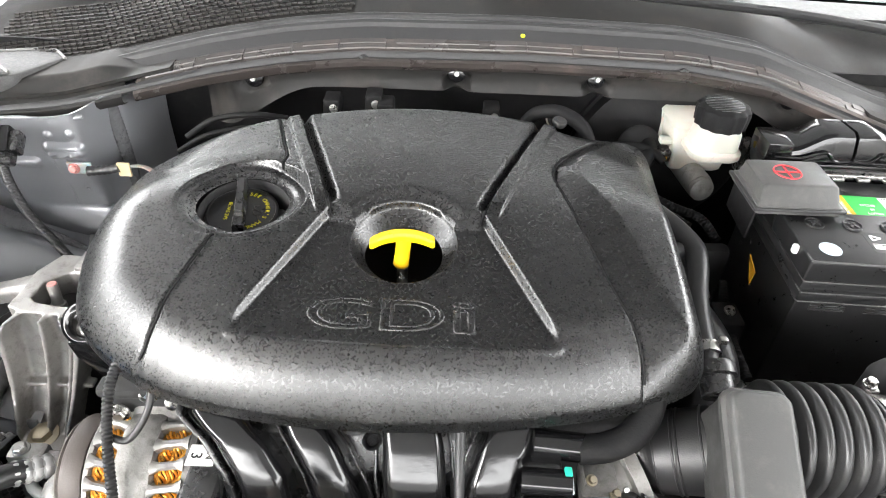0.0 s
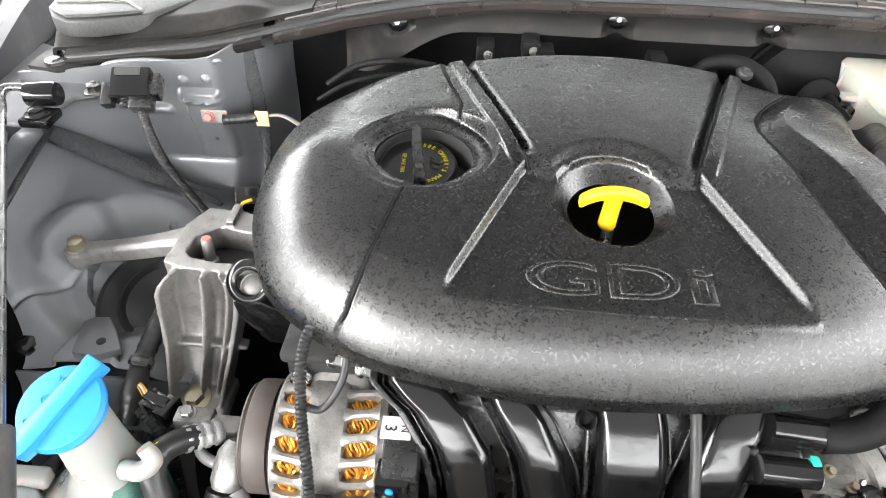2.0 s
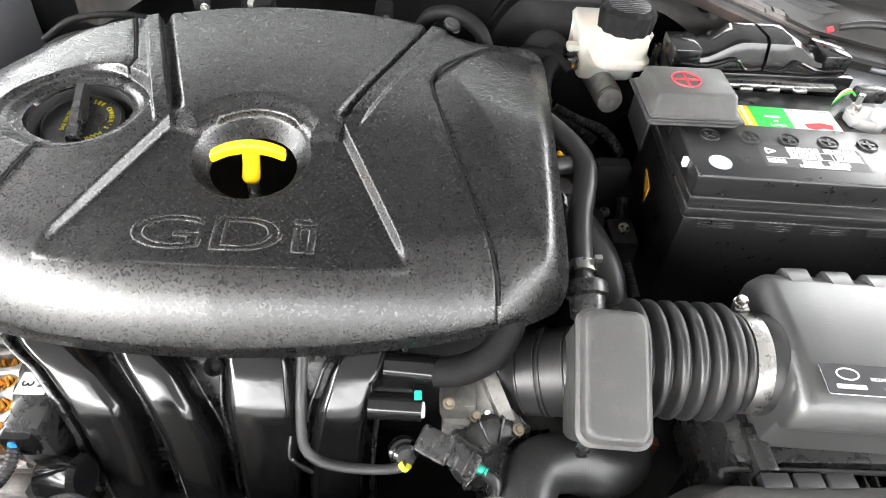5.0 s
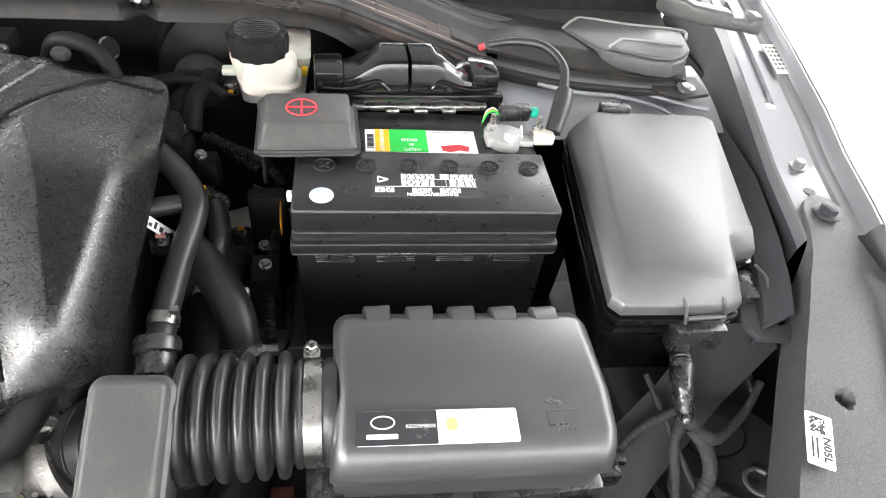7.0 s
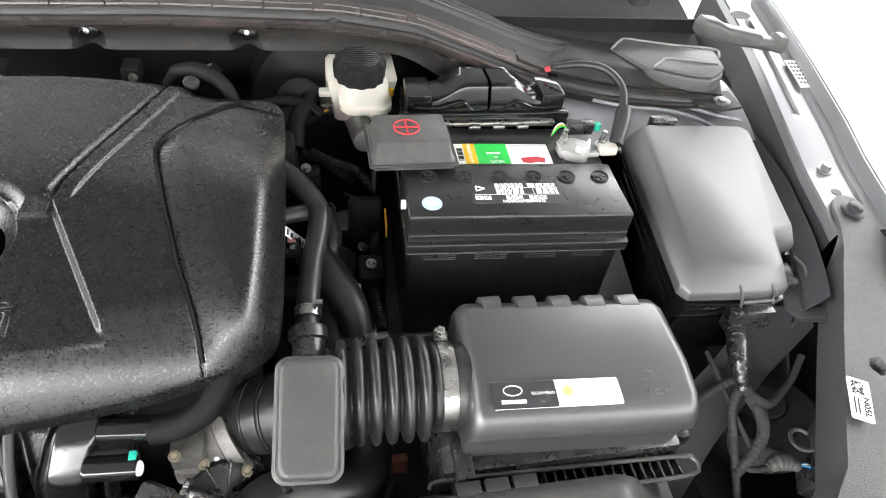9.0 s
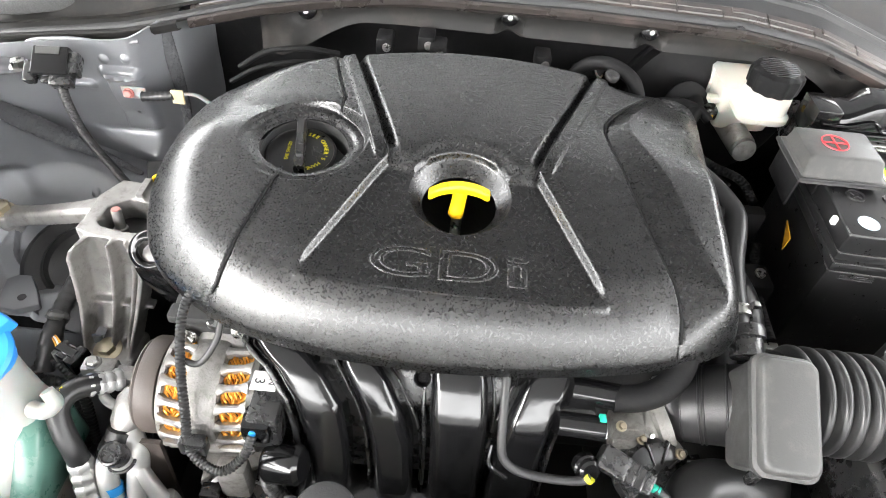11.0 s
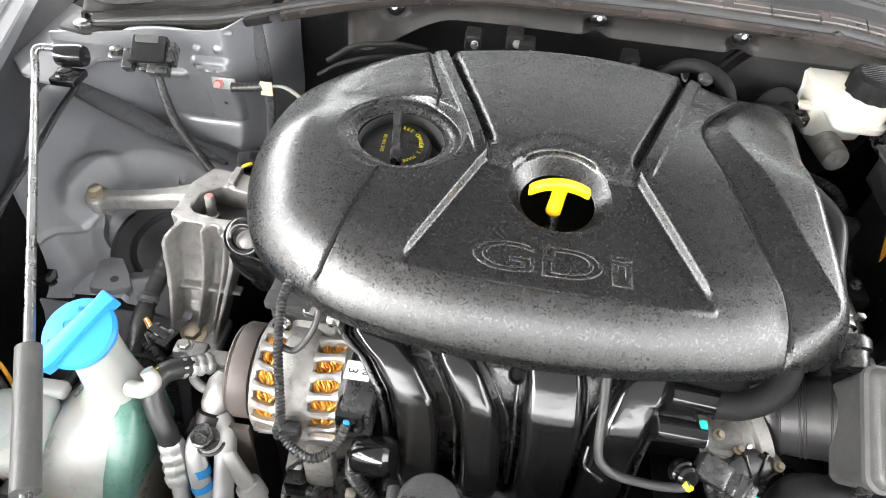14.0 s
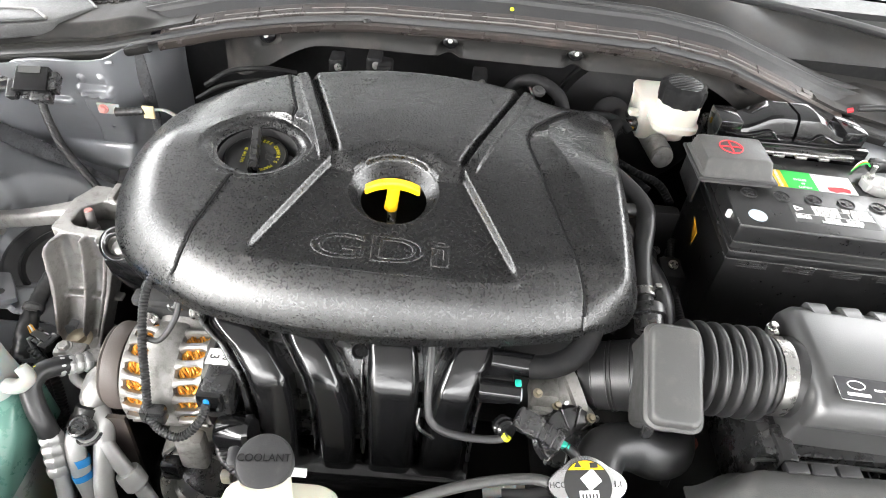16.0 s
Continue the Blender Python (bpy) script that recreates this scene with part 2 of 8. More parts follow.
BRASS = mat("yellow_zinc_steel", (0.50, 0.44, 0.33), 0.35, metal=0.9, vary=0.2, dirt=0.3, dirt_scale=90)
COPPER = mat("copper_winding", (0.78, 0.36, 0.06), 0.3, metal=0.7, vary=0.35, scale=200)
# the brown blend paints a warm reflection into the cowl plastic
COWL = mat("cowl_plastic", (0.017, 0.0165, 0.016), 0.5, spec=0.22, grain=0.25, grain_scale=900, dirt=0.16, dirt_color=(0.16, 0.13, 0.11), dirt_scale=18)
SEALER = mat("seam_sealer", (0.042, 0.043, 0.046), 0.5, grain=1.0, grain_scale=160, vary=0.2)
WHITEPL = mat("white_plastic", (0.45, 0.44, 0.39), 0.35, vary=0.05, sub=0.15, dirt=0.1, dirt_color=(0.5, 0.4, 0.25))
TANK = mat("translucent_tank_plastic", (0.32, 0.33, 0.31), 0.32, vary=0.15, scale=9, sub=0.3, dirt=0.2, dirt_color=(0.42, 0.40, 0.34), dirt_scale=20)
FLUID = mat("green_fluid_behind_plastic", (0.09, 0.19, 0.155), 0.3, vary=0.15, scale=15)
YELLOW = mat("yellow_plastic", (0.86, 0.52, 0.008), 0.35, vary=0.04)
LEMON = mat("lemon_print", (0.80, 0.70, 0.02), 0.45, vary=0.03)
ORANGE = mat("orange_plastic", (0.48, 0.22, 0.01), 0.5)
BLUE = mat("blue_plastic", (0.03, 0.27, 0.78), 0.35, vary=0.06)
RED = mat("red_paint", (0.50, 0.03, 0.04), 0.5)
PINK = mat("pink_marked_bolt", (0.55, 0.22, 0.20), 0.5, dirt=0.5, dirt_color=(0.5, 0.42, 0.38))
GREEN = mat("green_print", (0.02, 0.52, 0.07), 0.4, vary=0.03)
TEAL = mat("teal_seal", (0.02, 0.45, 0.32), 0.4)
LABEL = mat("white_label", (0.85, 0.85, 0.84), 0.4, vary=0.02)
PALE = mat("pale_print", (0.62, 0.62, 0.60), 0.5, vary=0.05)
INK = mat("black_print", (0.02, 0.02, 0.02), 0.5)
GOLD = mat("amber_print", (0.80, 0.50, 0.02), 0.45)
BLUETAPE = mat("blue_tape", (0.02, 0.25, 0.62), 0.4)
# black strip whose brown patches are a reflection put into the colour
STRIP = mat("brown_reflection_strip", (0.034, 0.029, 0.027), 0.30, vary=0.3, scale=6, grain=0.2, grain_scale=900, dirt=0.75, dirt_color=(0.15, 0.11, 0.095), dirt_scale=5, spec=0.6)
LIDPL = mat("grained_grey_lid", (0.062, 0.062, 0.061), 0.40, vary=0.08, grain=0.30, grain_scale=1000, dirt=0.03, dirt_scale=90, spec=0.9, rough_vary=0.02, speckle=0.056)
TRIMPL = mat("dusty_trim_plastic", (0.046, 0.046, 0.046), 0.45, vary=0.25, scale=20, grain=0.6, grain_scale=900, dirt=0.35, dirt_color=(0.14, 0.135, 0.13), dirt_scale=220, speckle=0.075)
PALEPL = mat("pale_rim_plastic", (0.17, 0.168, 0.163), 0.5, vary=0.2, scale=40, grain=0.4, grain_scale=900)
# grey paint darkened to carry the shade where the bracket sits
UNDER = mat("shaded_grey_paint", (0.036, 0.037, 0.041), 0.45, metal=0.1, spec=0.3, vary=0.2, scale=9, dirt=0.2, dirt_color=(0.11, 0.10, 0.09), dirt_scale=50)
# near-black base stands in for deep bay shade; the brownish blotches are dirt
DARK = mat("dark_bay_shade_dirt", (0.030, 0.030, 0.030), 0.7, spec=0.25, vary=0.4, grain=0.4, grain_scale=300, dirt=0.2, dirt_scale=25, dirt_color=(0.05, 0.045, 0.04))
# darkened copy of the body paint, with the shade put into its colour
SHADED = mat("shade_darkened_paint", (0.034, 0.035, 0.039), 0.6, metal=0.0, spec=0.2, vary=0.1, dirt=0.08, dirt_scale=40)
MANIFOLD = mat("moulded_manifold_plastic", (0.006, 0.006, 0.0065), 0.16, vary=0.2, grain=0.05, grain_scale=200, dirt=0.03, dirt_scale=80, rough_vary=0.05, spec=0.62)
CASEBLACK = mat("smooth_battery_plastic", (0.012, 0.012, 0.0125), 0.30, vary=0.1, grain=0.2, grain_scale=900, dirt=0.015, rough_vary=0.04, dirt_scale=90, spec=0.6)
WORNCAST = mat("weathered_cast_aluminium", (0.27, 0.262, 0.25), 0.55, metal=0.6, vary=0.4, scale=70, grain=0.6, grain_scale=450, dirt=0.75, dirt_color=(0.10, 0.09, 0.08), dirt_scale=110)
ROD = mat("dull_steel_rod", (0.24, 0.24, 0.24), 0.28, metal=0.9, vary=0.1, dirt=0.1)
GLASS = mat("clear_glass", (0.86, 0.90, 0.88), 0.0, vary=0.01, trans=1.0, rough_vary=0.0)
# black rubber of the hoses; on firewall and bay sides it paints their shade
DEEPBLACK = mat("rubber_and_shade_black", (0.007, 0.007, 0.0075), 0.6, spec=0.15, vary=0.2, grain=0.3, grain_scale=500, dirt=0.04, dirt_scale=60)
BELT = mat("worn_belt", (0.075, 0.062, 0.055), 0.55, vary=0.2, grain=0.1)
FLOOR = mat("pale_floor", (0.24, 0.236, 0.232), 0.45, vary=0.05, scale=4, dirt=0.08, dirt_color=(0.5, 0.48, 0.46), dirt_scale=6)


# ---- setting ----
bm = B()
sheet(bm, 8, 8, lambda u, v: Vector((-30 + 60 * u, -30 + 60 * v, 0)))
tagged(part("floor", bm, FLOOR), "pale grey smooth floor", "floor", kind="structure")

# walls and pan that close the bay far down, dark in place of shade
bm = B()
rbox(bm, (-0.78, -0.14, 0.30), (0.78, 0.74, 0.33), 0.004)
tagged(part("bay_floor", bm, DARK), "dark undertray below the engine", "undertray", kind="structure")
bm = B()


def firewall(u, v):
    x = -0.72 + 1.44 * u
    z = 0.33 + 0.64 * v
    y = 0.70 - 0.05 * v + 0.012 * math.sin(9 * x) * (1 - v)
    return Vector((x, y, z))


sheet(bm, 48, 16, firewall, 0.004)
# near-black puts the shade under the cowl into the firewall's colour
tagged(part("firewall", bm, DEEPBLACK), "dark insulated firewall behind the engine", "firewall", kind="structure")


# ---- cowl: a long plastic trough under the windscreen ----
def lip_y(x):
    a = abs(x)
    return 0.588 - 0.075 * float(smooth(0.18, 0.72, a))


def lip_z(x):
    if x < 0:
        return float(np.interp(-x, [0, 0.2, 0.3, 0.39, 0.46, 0.55, 0.62, 0.7, 0.8], [1.0, 0.996, 0.988, 0.976, 0.962, 0.943, 0.936, 0.925, 0.918]))
    return float(np.interp(abs(x), [0, 0.2, 0.3, 0.39, 0.46, 0.55, 0.7, 0.8], [1.0, 0.996, 0.985, 0.958, 0.937, 0.925, 0.918, 0.915]))


cowl = thing("cowl_panel", "black plastic cowl panel with segmented strip and painted brown reflections", "cowl panel", (0, 0.6, 0.95))
xs = [-0.70 + 1.40 * i / 110 for i in range(111)]


def strip(bm, sections, lo=-1.0, hi=1.0):
    """Skin along the car's width over a section of (dy, dz) from the cowl's lip."""
    g = [[bm.verts.new((x, lip_y(x) + dy * f, lip_z(x) + dz * f)) for dy, dz in sections] for x in xs if lo <= x <= hi for f in [0.55 + 0.45 * float(smooth(0.72, 0.5, abs(x)))]]
    for a, b in zip(g, g[1:]):
        for k in range(len(sections) - 1):
            bm.faces.new((a[k], b[k], b[k + 1], a[k + 1]))


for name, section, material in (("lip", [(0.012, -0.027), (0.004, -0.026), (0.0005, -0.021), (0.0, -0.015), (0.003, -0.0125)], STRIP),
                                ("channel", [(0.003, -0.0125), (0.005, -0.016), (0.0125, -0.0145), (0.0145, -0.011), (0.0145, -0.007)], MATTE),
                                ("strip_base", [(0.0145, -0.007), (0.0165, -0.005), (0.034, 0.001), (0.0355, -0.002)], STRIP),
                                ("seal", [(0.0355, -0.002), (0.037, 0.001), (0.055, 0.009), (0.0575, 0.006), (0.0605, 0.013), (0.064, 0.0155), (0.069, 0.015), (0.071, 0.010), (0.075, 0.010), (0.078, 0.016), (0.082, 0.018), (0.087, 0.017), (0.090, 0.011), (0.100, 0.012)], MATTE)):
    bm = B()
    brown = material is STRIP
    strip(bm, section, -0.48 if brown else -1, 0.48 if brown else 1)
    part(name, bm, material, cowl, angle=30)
    for lo, hi in ((-1, -0.475), (0.475, 1)) if brown else ():
        bm = B()
        strip(bm, section, lo, hi)
        part("end_strip", bm, COWL, cowl, angle=30)
# raised plates of the segmented strip
rnd = random.Random(3)
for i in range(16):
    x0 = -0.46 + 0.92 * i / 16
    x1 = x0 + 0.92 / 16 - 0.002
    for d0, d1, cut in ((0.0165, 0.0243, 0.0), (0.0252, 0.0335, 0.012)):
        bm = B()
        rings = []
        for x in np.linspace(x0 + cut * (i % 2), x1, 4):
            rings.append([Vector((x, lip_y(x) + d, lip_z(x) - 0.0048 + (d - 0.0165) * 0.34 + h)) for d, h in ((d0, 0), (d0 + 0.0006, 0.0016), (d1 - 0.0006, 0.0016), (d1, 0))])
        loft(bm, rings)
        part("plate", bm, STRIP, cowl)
bm = B()
lathe(bm, [(0, 0), (0.003, 0), (0.003, 0.0012), (0, 0.0015)], along((-0.004, lip_y(0) + 0.045, lip_z(0) + 0.0045), (0, -0.4, 1)), 12)
part("paint_dot", bm, mat("yellow_green_paint", (0.65, 0.75, 0.02), 0.5), cowl, "small yellow-green paint dot")
# front face that carries the bolts
bm = B()


def face(u, v):
    x = -0.40 + 0.80 * u
    top = lip_z(x) - 0.022
    low = 0.943 - 0.055 * float(smooth(0.26, 0.40, abs(x)))
    z = low + (top - low) * v
    y = lip_y(x) + 0.010 + 0.004 * math.sin(3.1 * v) + 0.03 * float(smooth(0.36, 0.40, abs(x)))
    for bx in (-0.337, -0.085, 0.092, 0.337):
        d = math.hypot(x - bx, (z - 0.955) * 1.2)
        y += 0.016 * float(smooth(0.022, 0.012, d))
    return Vector((x, y, z))


sheet(bm, 160, 16, face, 0.003)
part("front_face", bm, COWL, cowl)
for bx in (-0.337, -0.085, 0.092, 0.337):
    bm = B()
    z = 0.951 if abs(bx) > 0.2 else 0.962
    y = lip_y(bx) + 0.022
    lathe(bm, [(0, 0), (0.012, 0), (0.011, 0.004), (0.006, 0.006), (0, 0.006)], along((bx, y, z), (0, -1, 0.25)), 20)
    b = part("retaining_screw", bm, GLOSS, cowl)
    bm = B()
    lathe(bm, [(0, 0.004), (0.0035, 0.004), (0.003, 0.011), (0, 0.0115)], along((bx, y, z), (0, -1, 0.25)), 10)
    part("stud", bm, STEEL, b, "bare steel stud tip")
for px in (-0.20, 0.195):
    bm = B()
    lathe(bm, [(0, 0), (0.0058, 0), (0.0055, 0.0025), (0, 0.003)], along((px, lip_y(px) + 0.0088, lip_z(px) - 0.0152), (0, -0.3, 1)), 18)
    part("push_pin", bm, PLASTIC, cowl)

# broad wings of the cowl, left and right, with their stepped plates
for s in (-1, 1):
    bm = B()

    def wing(u, v, s=s):
        a = 0.43 + 0.29 * u
        y = lip_y(a) + 0.016 + (0.69 - lip_y(a)) * v
        d = y - lip_y(a) - 0.016
        z = lip_z(s * a) + 0.002 + 0.014 * float(smooth(0.0, 0.022, d)) * float(smooth(0.46, 0.52, a)) + 0.03 * d
        z -= 0.02 * float(smooth(0.715, 0.72, a))
        return Vector((s * a, y, z))

    sheet(bm, 72, 72, wing, 0.004)
    part("wing", bm, COWL, cowl)
    for outline, z0, z1, rim in (([(0.574, 0.608), (0.594, 0.630), (0.610, 0.637), (0.665, 0.622), (0.732, 0.609), (0.7286, 0.586), (0.723, 0.558), (0.705, 0.532), (0.685, 0.521), (0.660, 0.525), (0.607, 0.551)], 0.925, 0.9445, 6), ([(0.611, 0.550), (0.630, 0.566), (0.644, 0.572), (0.711, 0.560), (0.7135, 0.546), (0.703, 0.536), (0.685, 0.525), (0.660, 0.529)], 0.9445, 0.9490, 4)):
        bm = B()
        up = 0.016 if s < 0 else 0.0
        prism(bm, [(s * x, y) for x, y in outline], z0 + up, z1 + up, bevel=0.003, seg=3)
        plate = part("stepped_plate", bm, TRIMPL, cowl, "dusty grey stepped plate")
        # rim paler than the plate it edges
        bm = B()
        tube(bm, [(s * x, y - 0.0015, z1 + up + 0.0002) for x, y in outline[:rim]], 0.0019, n=8, step=5)
        part("edge_rim", bm, PALEPL, plate, "pale raised edge")
    bm = B()
    prism(bm, [(s * 0.665, 0.545), (s * 0.735, 0.545), (s * 0.735, 0.505), (s * 0.70, 0.498), (s * 0.672, 0.51)], 0.910, 0.915, bevel=0.0015)
    part("end_tab", bm, COWL, cowl)
    bm = B()
    lathe(bm, [(0, 0), (0.012, 0), (0.0115, 0.003), (0.006, 0.0035), (0.005, 0.005), (0, 0.005)], along((s * 0.708, 0.516, 0.915), (0, 0, 1)), 20)
    part("push_pin", bm, PLASTIC, cowl)

# the upper tray, its slotted grille at one end, and the glass behind
bm = B()


def tray(u, v):
    x = -0.72 + 1.44 * u
    y0 = lip_y(x) + 0.085
    return Vector((x, y0 + 0.22 * v, lip_z(x) + 0.012 + 0.05 * v + 0.012 * math.sin(math.pi * v)))


sheet(bm, 60, 8, tray, 0.003)
part("upper_tray", bm, COWL, cowl)
grille = thing("air_inlet_grille", "black slotted plastic air inlet grille in the cowl", "grille", (-0.45, 0.69, 1.0))
slat_places = [tray((-0.68 + 0.46 * i / 58 + 0.004 * (j % 2) + 0.72) / 1.44, 0.06 + 0.036 * j) for j in range(13) for i in range(58)]
slat_places.sort(key=lambda p: p.y)
bm = B()
for k, p in enumerate(slat_places):
    if k < 300:
        if k == 0:
            one = B()
            rbox(one, (p.x - 0.0031, p.y - 0.0026, p.z + 0.001), (p.x + 0.0031, p.y + 0.0026, p.z + 0.0035))
            first, origin = part("slat", one, COWL, grille), p.copy()
        else:
            ob = new("slat", first.data)
            ob.parent, ob.matrix_parent_inverse = grille, first.matrix_parent_inverse.copy()
            ob.location = p - origin
    else:
        q = [bm.verts.new((p.x + dx * 0.0031, p.y + dy * 0.0026, p.z + dz)) for dz in (0.001, 0.0035) for dx, dy in ((-1, -1), (1, -1), (1, 1), (-1, 1))]
        bm.faces.new(q[4:])
        for c in range(4):
            bm.faces.new((q[c], q[(c + 1) % 4], q[4 + (c + 1) % 4], q[4 + c]))
tagged(part("slat_field", bm, COWL, grille), kind="stuff")
bm = B()
sheet(bm, 30, 12, lambda u, v: Vector((-0.80 + 1.6 * u, 0.76 + 0.75 * v - 0.05 * (2 * u - 1) ** 2, 1.035 + 0.42 * v)), 0.005)
screen = tagged(part("windscreen", bm, GLASS), "clear windscreen above the cowl", "windscreen", kind="structure")
screen.visible_shadow = False
# unseen dark panel, added to keep the bright floor out of the glass
bm = B()
sheet(bm, 20, 12, lambda u, v: Vector((-0.82 + 1.64 * u, 0.745 + 0.75 * v, 1.010 + 0.085 * math.sin(math.pi * v * 0.6) - 0.02 * v)), 0.01)
tagged(part("dashboard", bm, MATTE), "added dark panel as dashboard behind the windscreen", "dashboard", kind="structure")
bm = B()
tube(bm, [(-0.05, 0.73, 1.045), (0.35, 0.69, 1.03), (0.62, 0.66, 1.0)], [0.012, 0.010, 0.012], flat=0.6)
wiper = thing("wiper_arm", "black wiper arm lying along the windscreen base", "wiper", (0.3, 0.7, 1.03))
part("arm", bm, MATTE, wiper)
bm = B()
lathe(bm, [(0, 0), (0.016, 0), (0.015, 0.012), (0.008, 0.016), (0, 0.016)], along((0.62, 0.66, 0.99), (0, -0.2, 1)))
part("pivot_cap", bm, PLASTIC, wiper)


# ---- inner wings ----
inner = thing("inner_wing", "dark grey painted inner wing with seam sealer and bolt holes", "inner wing", (-0.65, 0.4, 0.6))


def wall_left(u, v):
    """Upright wall under the cowl's end, its far side turning back beside the engine."""
    x = -0.745 + 0.265 * u
    z = 0.740 + (lip_z(x) - 0.013 - 0.740) * v
    back = float(smooth(-0.535, -0.502, x))
    y = 0.512 + back * (0.036 + 0.012 * float(smooth(0.80, 0.93, z))) - 0.010 * float(smooth(0.6, 0.0, u))
    y += 0.090 * float(smooth(-0.502, -0.480, x)) ** 1.5
    # the lower half leans back into a broad hollow
    y += 0.016 * float(smooth(0.875, 0.815, z)) * float(smooth(-0.70, -0.62, x)) * (1 - 0.6 * back)
    y -= 0.022 * float(smooth(0.800, 0.755, z))
    # raised plate round the strap's bolt, with two dimples above and a long bead
    y -= 0.0045 * float(smooth(0.004, 0.0, max(abs(x + 0.5475) - 0.0175, abs(z - 0.842) - 0.040)))
    y -= 0.003 * float(smooth(0.006, 0.001, math.hypot(x + 0.566, z - 0.905))) + 0.003 * float(smooth(0.006, 0.001, math.hypot(x + 0.540, z - 0.907)))
    y -= 0.006 * float(smooth(0.010, 0.002, math.hypot(max(0, abs(x + 0.552) - 0.016), z - 0.887)))
    y -= 0.005 * float(smooth(0.008, 0.0, math.hypot(max(0, abs(x + 0.604) - 0.012), z - 0.868)))
    y += 0.005 * float(smooth(0.0042, 0.0030, math.hypot(x + 0.547, z - 0.827)))
    return Vector((x, y, z))


bm = B()
sheet(bm, 190, 120, wall_left, 0.003)
part("rear_wall", bm, BODY, inner)
bm = B()
tube(bm, [(-0.668, 0.509, 0.902), (-0.660, 0.509, 0.911), (-0.641, 0.5105, 0.921), (-0.598, 0.5115, 0.9258), (-0.553, 0.5115, 0.9250), (-0.520, 0.514, 0.9290)], 0.0026, n=10)
part("pressed_ridge", bm, BODY, inner)


def tower(u, v):
    """The sloping top of the wheel house: u across the car, v towards the front."""
    y = 0.505 - 0.265 * v
    left = -0.765 + 0.10 * float(smooth(0.45, 1.0, v))
    x = left + (-0.505 - left) * u
    z = 0.805 - 0.075 * v + 0.012 * math.sin(math.pi * u) - 0.014 * float(smooth(0.6, 1.0, u)) + 0.05 * float(smooth(0.25, 0.0, u)) * float(smooth(1.0, 0.4, v))
    crease = float(np.interp(x, [-0.77, -0.73, -0.65, -0.58, -0.50], [0.842, 0.826, 0.795, 0.767, 0.748]))
    near = float(smooth(0.30, 0.02, v))
    z = z * (1 - near) + crease * near
    d = math.hypot(x + 0.600, y - 0.352)
    z -= 0.020 * float(smooth(0.092, 0.058, d)) + 0.012 * float(smooth(0.045, 0.043, d))
    z += 0.010 * float(smooth(0.050, 0.028, math.hypot(x + 0.668, y - 0.382)))
    z += 0.007 * float(smooth(0.052, 0.046, abs(y - 0.245) * 1.0 + abs(x + 0.602) * 1.5))
    z -= 0.006 * float(smooth(0.0045, 0.0035, math.hypot(x + 0.5745, y - 0.4175))) + 0.006 * float(smooth(0.005, 0.004, math.hypot(x + 0.600, y - 0.2685)))
    z -= 0.004 * float(smooth(0.008, 0.0, abs(y - 0.30 - 1.3 * (x + 0.69)))) * float(smooth(-0.64, -0.66, x))
    return Vector((x, y, z))


bm = B()
sheet(bm, 150, 150, tower, 0.003)
part("wheel_house", bm, BODY, inner)
bm = B()
sheet(bm, 24, 16, lambda u, v: Vector((-0.675 + 0.17 * u, 0.243 - 0.05 * float(smooth(0, 0.5, v)) + 0.01 * math.sin(6 * u) * v, 0.7335 - 0.30 * v - 0.01 * float(smooth(0.25, 0.0, v)))), 0.003)
part("front_apron", bm, BODY, inner)
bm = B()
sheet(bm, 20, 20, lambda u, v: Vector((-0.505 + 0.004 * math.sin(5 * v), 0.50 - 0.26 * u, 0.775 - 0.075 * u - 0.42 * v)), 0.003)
# wall beside the engine, its shade put into a near-black colour
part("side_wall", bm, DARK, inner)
bm = B()
prism(bm, [(-0.775, 0.60), (-0.735, 0.58), (-0.723, 0.540), (-0.708, 0.512), (-0.691, 0.503), (-0.668, 0.504), (-0.652, 0.500), (-0.646, 0.488), (-0.652, 0.476), (-0.671, 0.470), (-0.679, 0.443), (-0.681, 0.420), (-0.693, 0.411), (-0.709, 0.412), (-0.735, 0.420), (-0.765, 0.45)], 0.892, 0.899, bevel=0.003)
# outer paint instead of the wall's, standing in for light on the flat top
part("top_flange", bm, BODYOUT, inner, "silver flange, paint swapped for the light it catches")
for pts, r, way in (([(-0.735, 0.493, 0.839), (-0.692, 0.489, 0.8225), (-0.650, 0.484, 0.8065), (-0.613, 0.478, 0.792), (-0.578, 0.469, 0.7805), (-0.535, 0.456, 0.770)], [0.010, 0.0125, 0.0125, 0.0115, 0.0105, 0.009], (0.28, 0.59, 0.545)),
                    ([(-0.506, 0.554, 0.925), (-0.502, 0.550, 0.890), (-0.498, 0.546, 0.855), (-0.496, 0.543, 0.815), (-0.495, 0.530, 0.775)], [0.0085, 0.009, 0.008, 0.0065, 0.005], (1, 0.4, 0)),
                    ([(-0.728, 0.486, 0.842), (-0.722, 0.430, 0.838), (-0.718, 0.375, 0.828), (-0.722, 0.320, 0.810), (-0.727, 0.288, 0.800)], [0.009, 0.010, 0.010, 0.009, 0.012], (0.8, 0.1, 0.55))):
    bm = B()
    tube(bm, pts, r, flat=0.32, start=way, step=14, ribs=0.0009, pitch=0.0042)
    part("sealer_seam", bm, SEALER, inner, "ridged grey seam sealer")
bm = B()
prism(bm, [(-0.615, 0.280), (-0.606, 0.287), (-0.592, 0.288), (-0.576, 0.268), (-0.564, 0.249), (-0.585, 0.239), (-0.608, 0.241)], 0.7500, 0.7590, bevel=0.0015)
part("tab", bm, BODYOUT, inner, "bright bare tab with a hole")
# flat dark disc on the tab, coloured as the shade of its hole
bm = B()
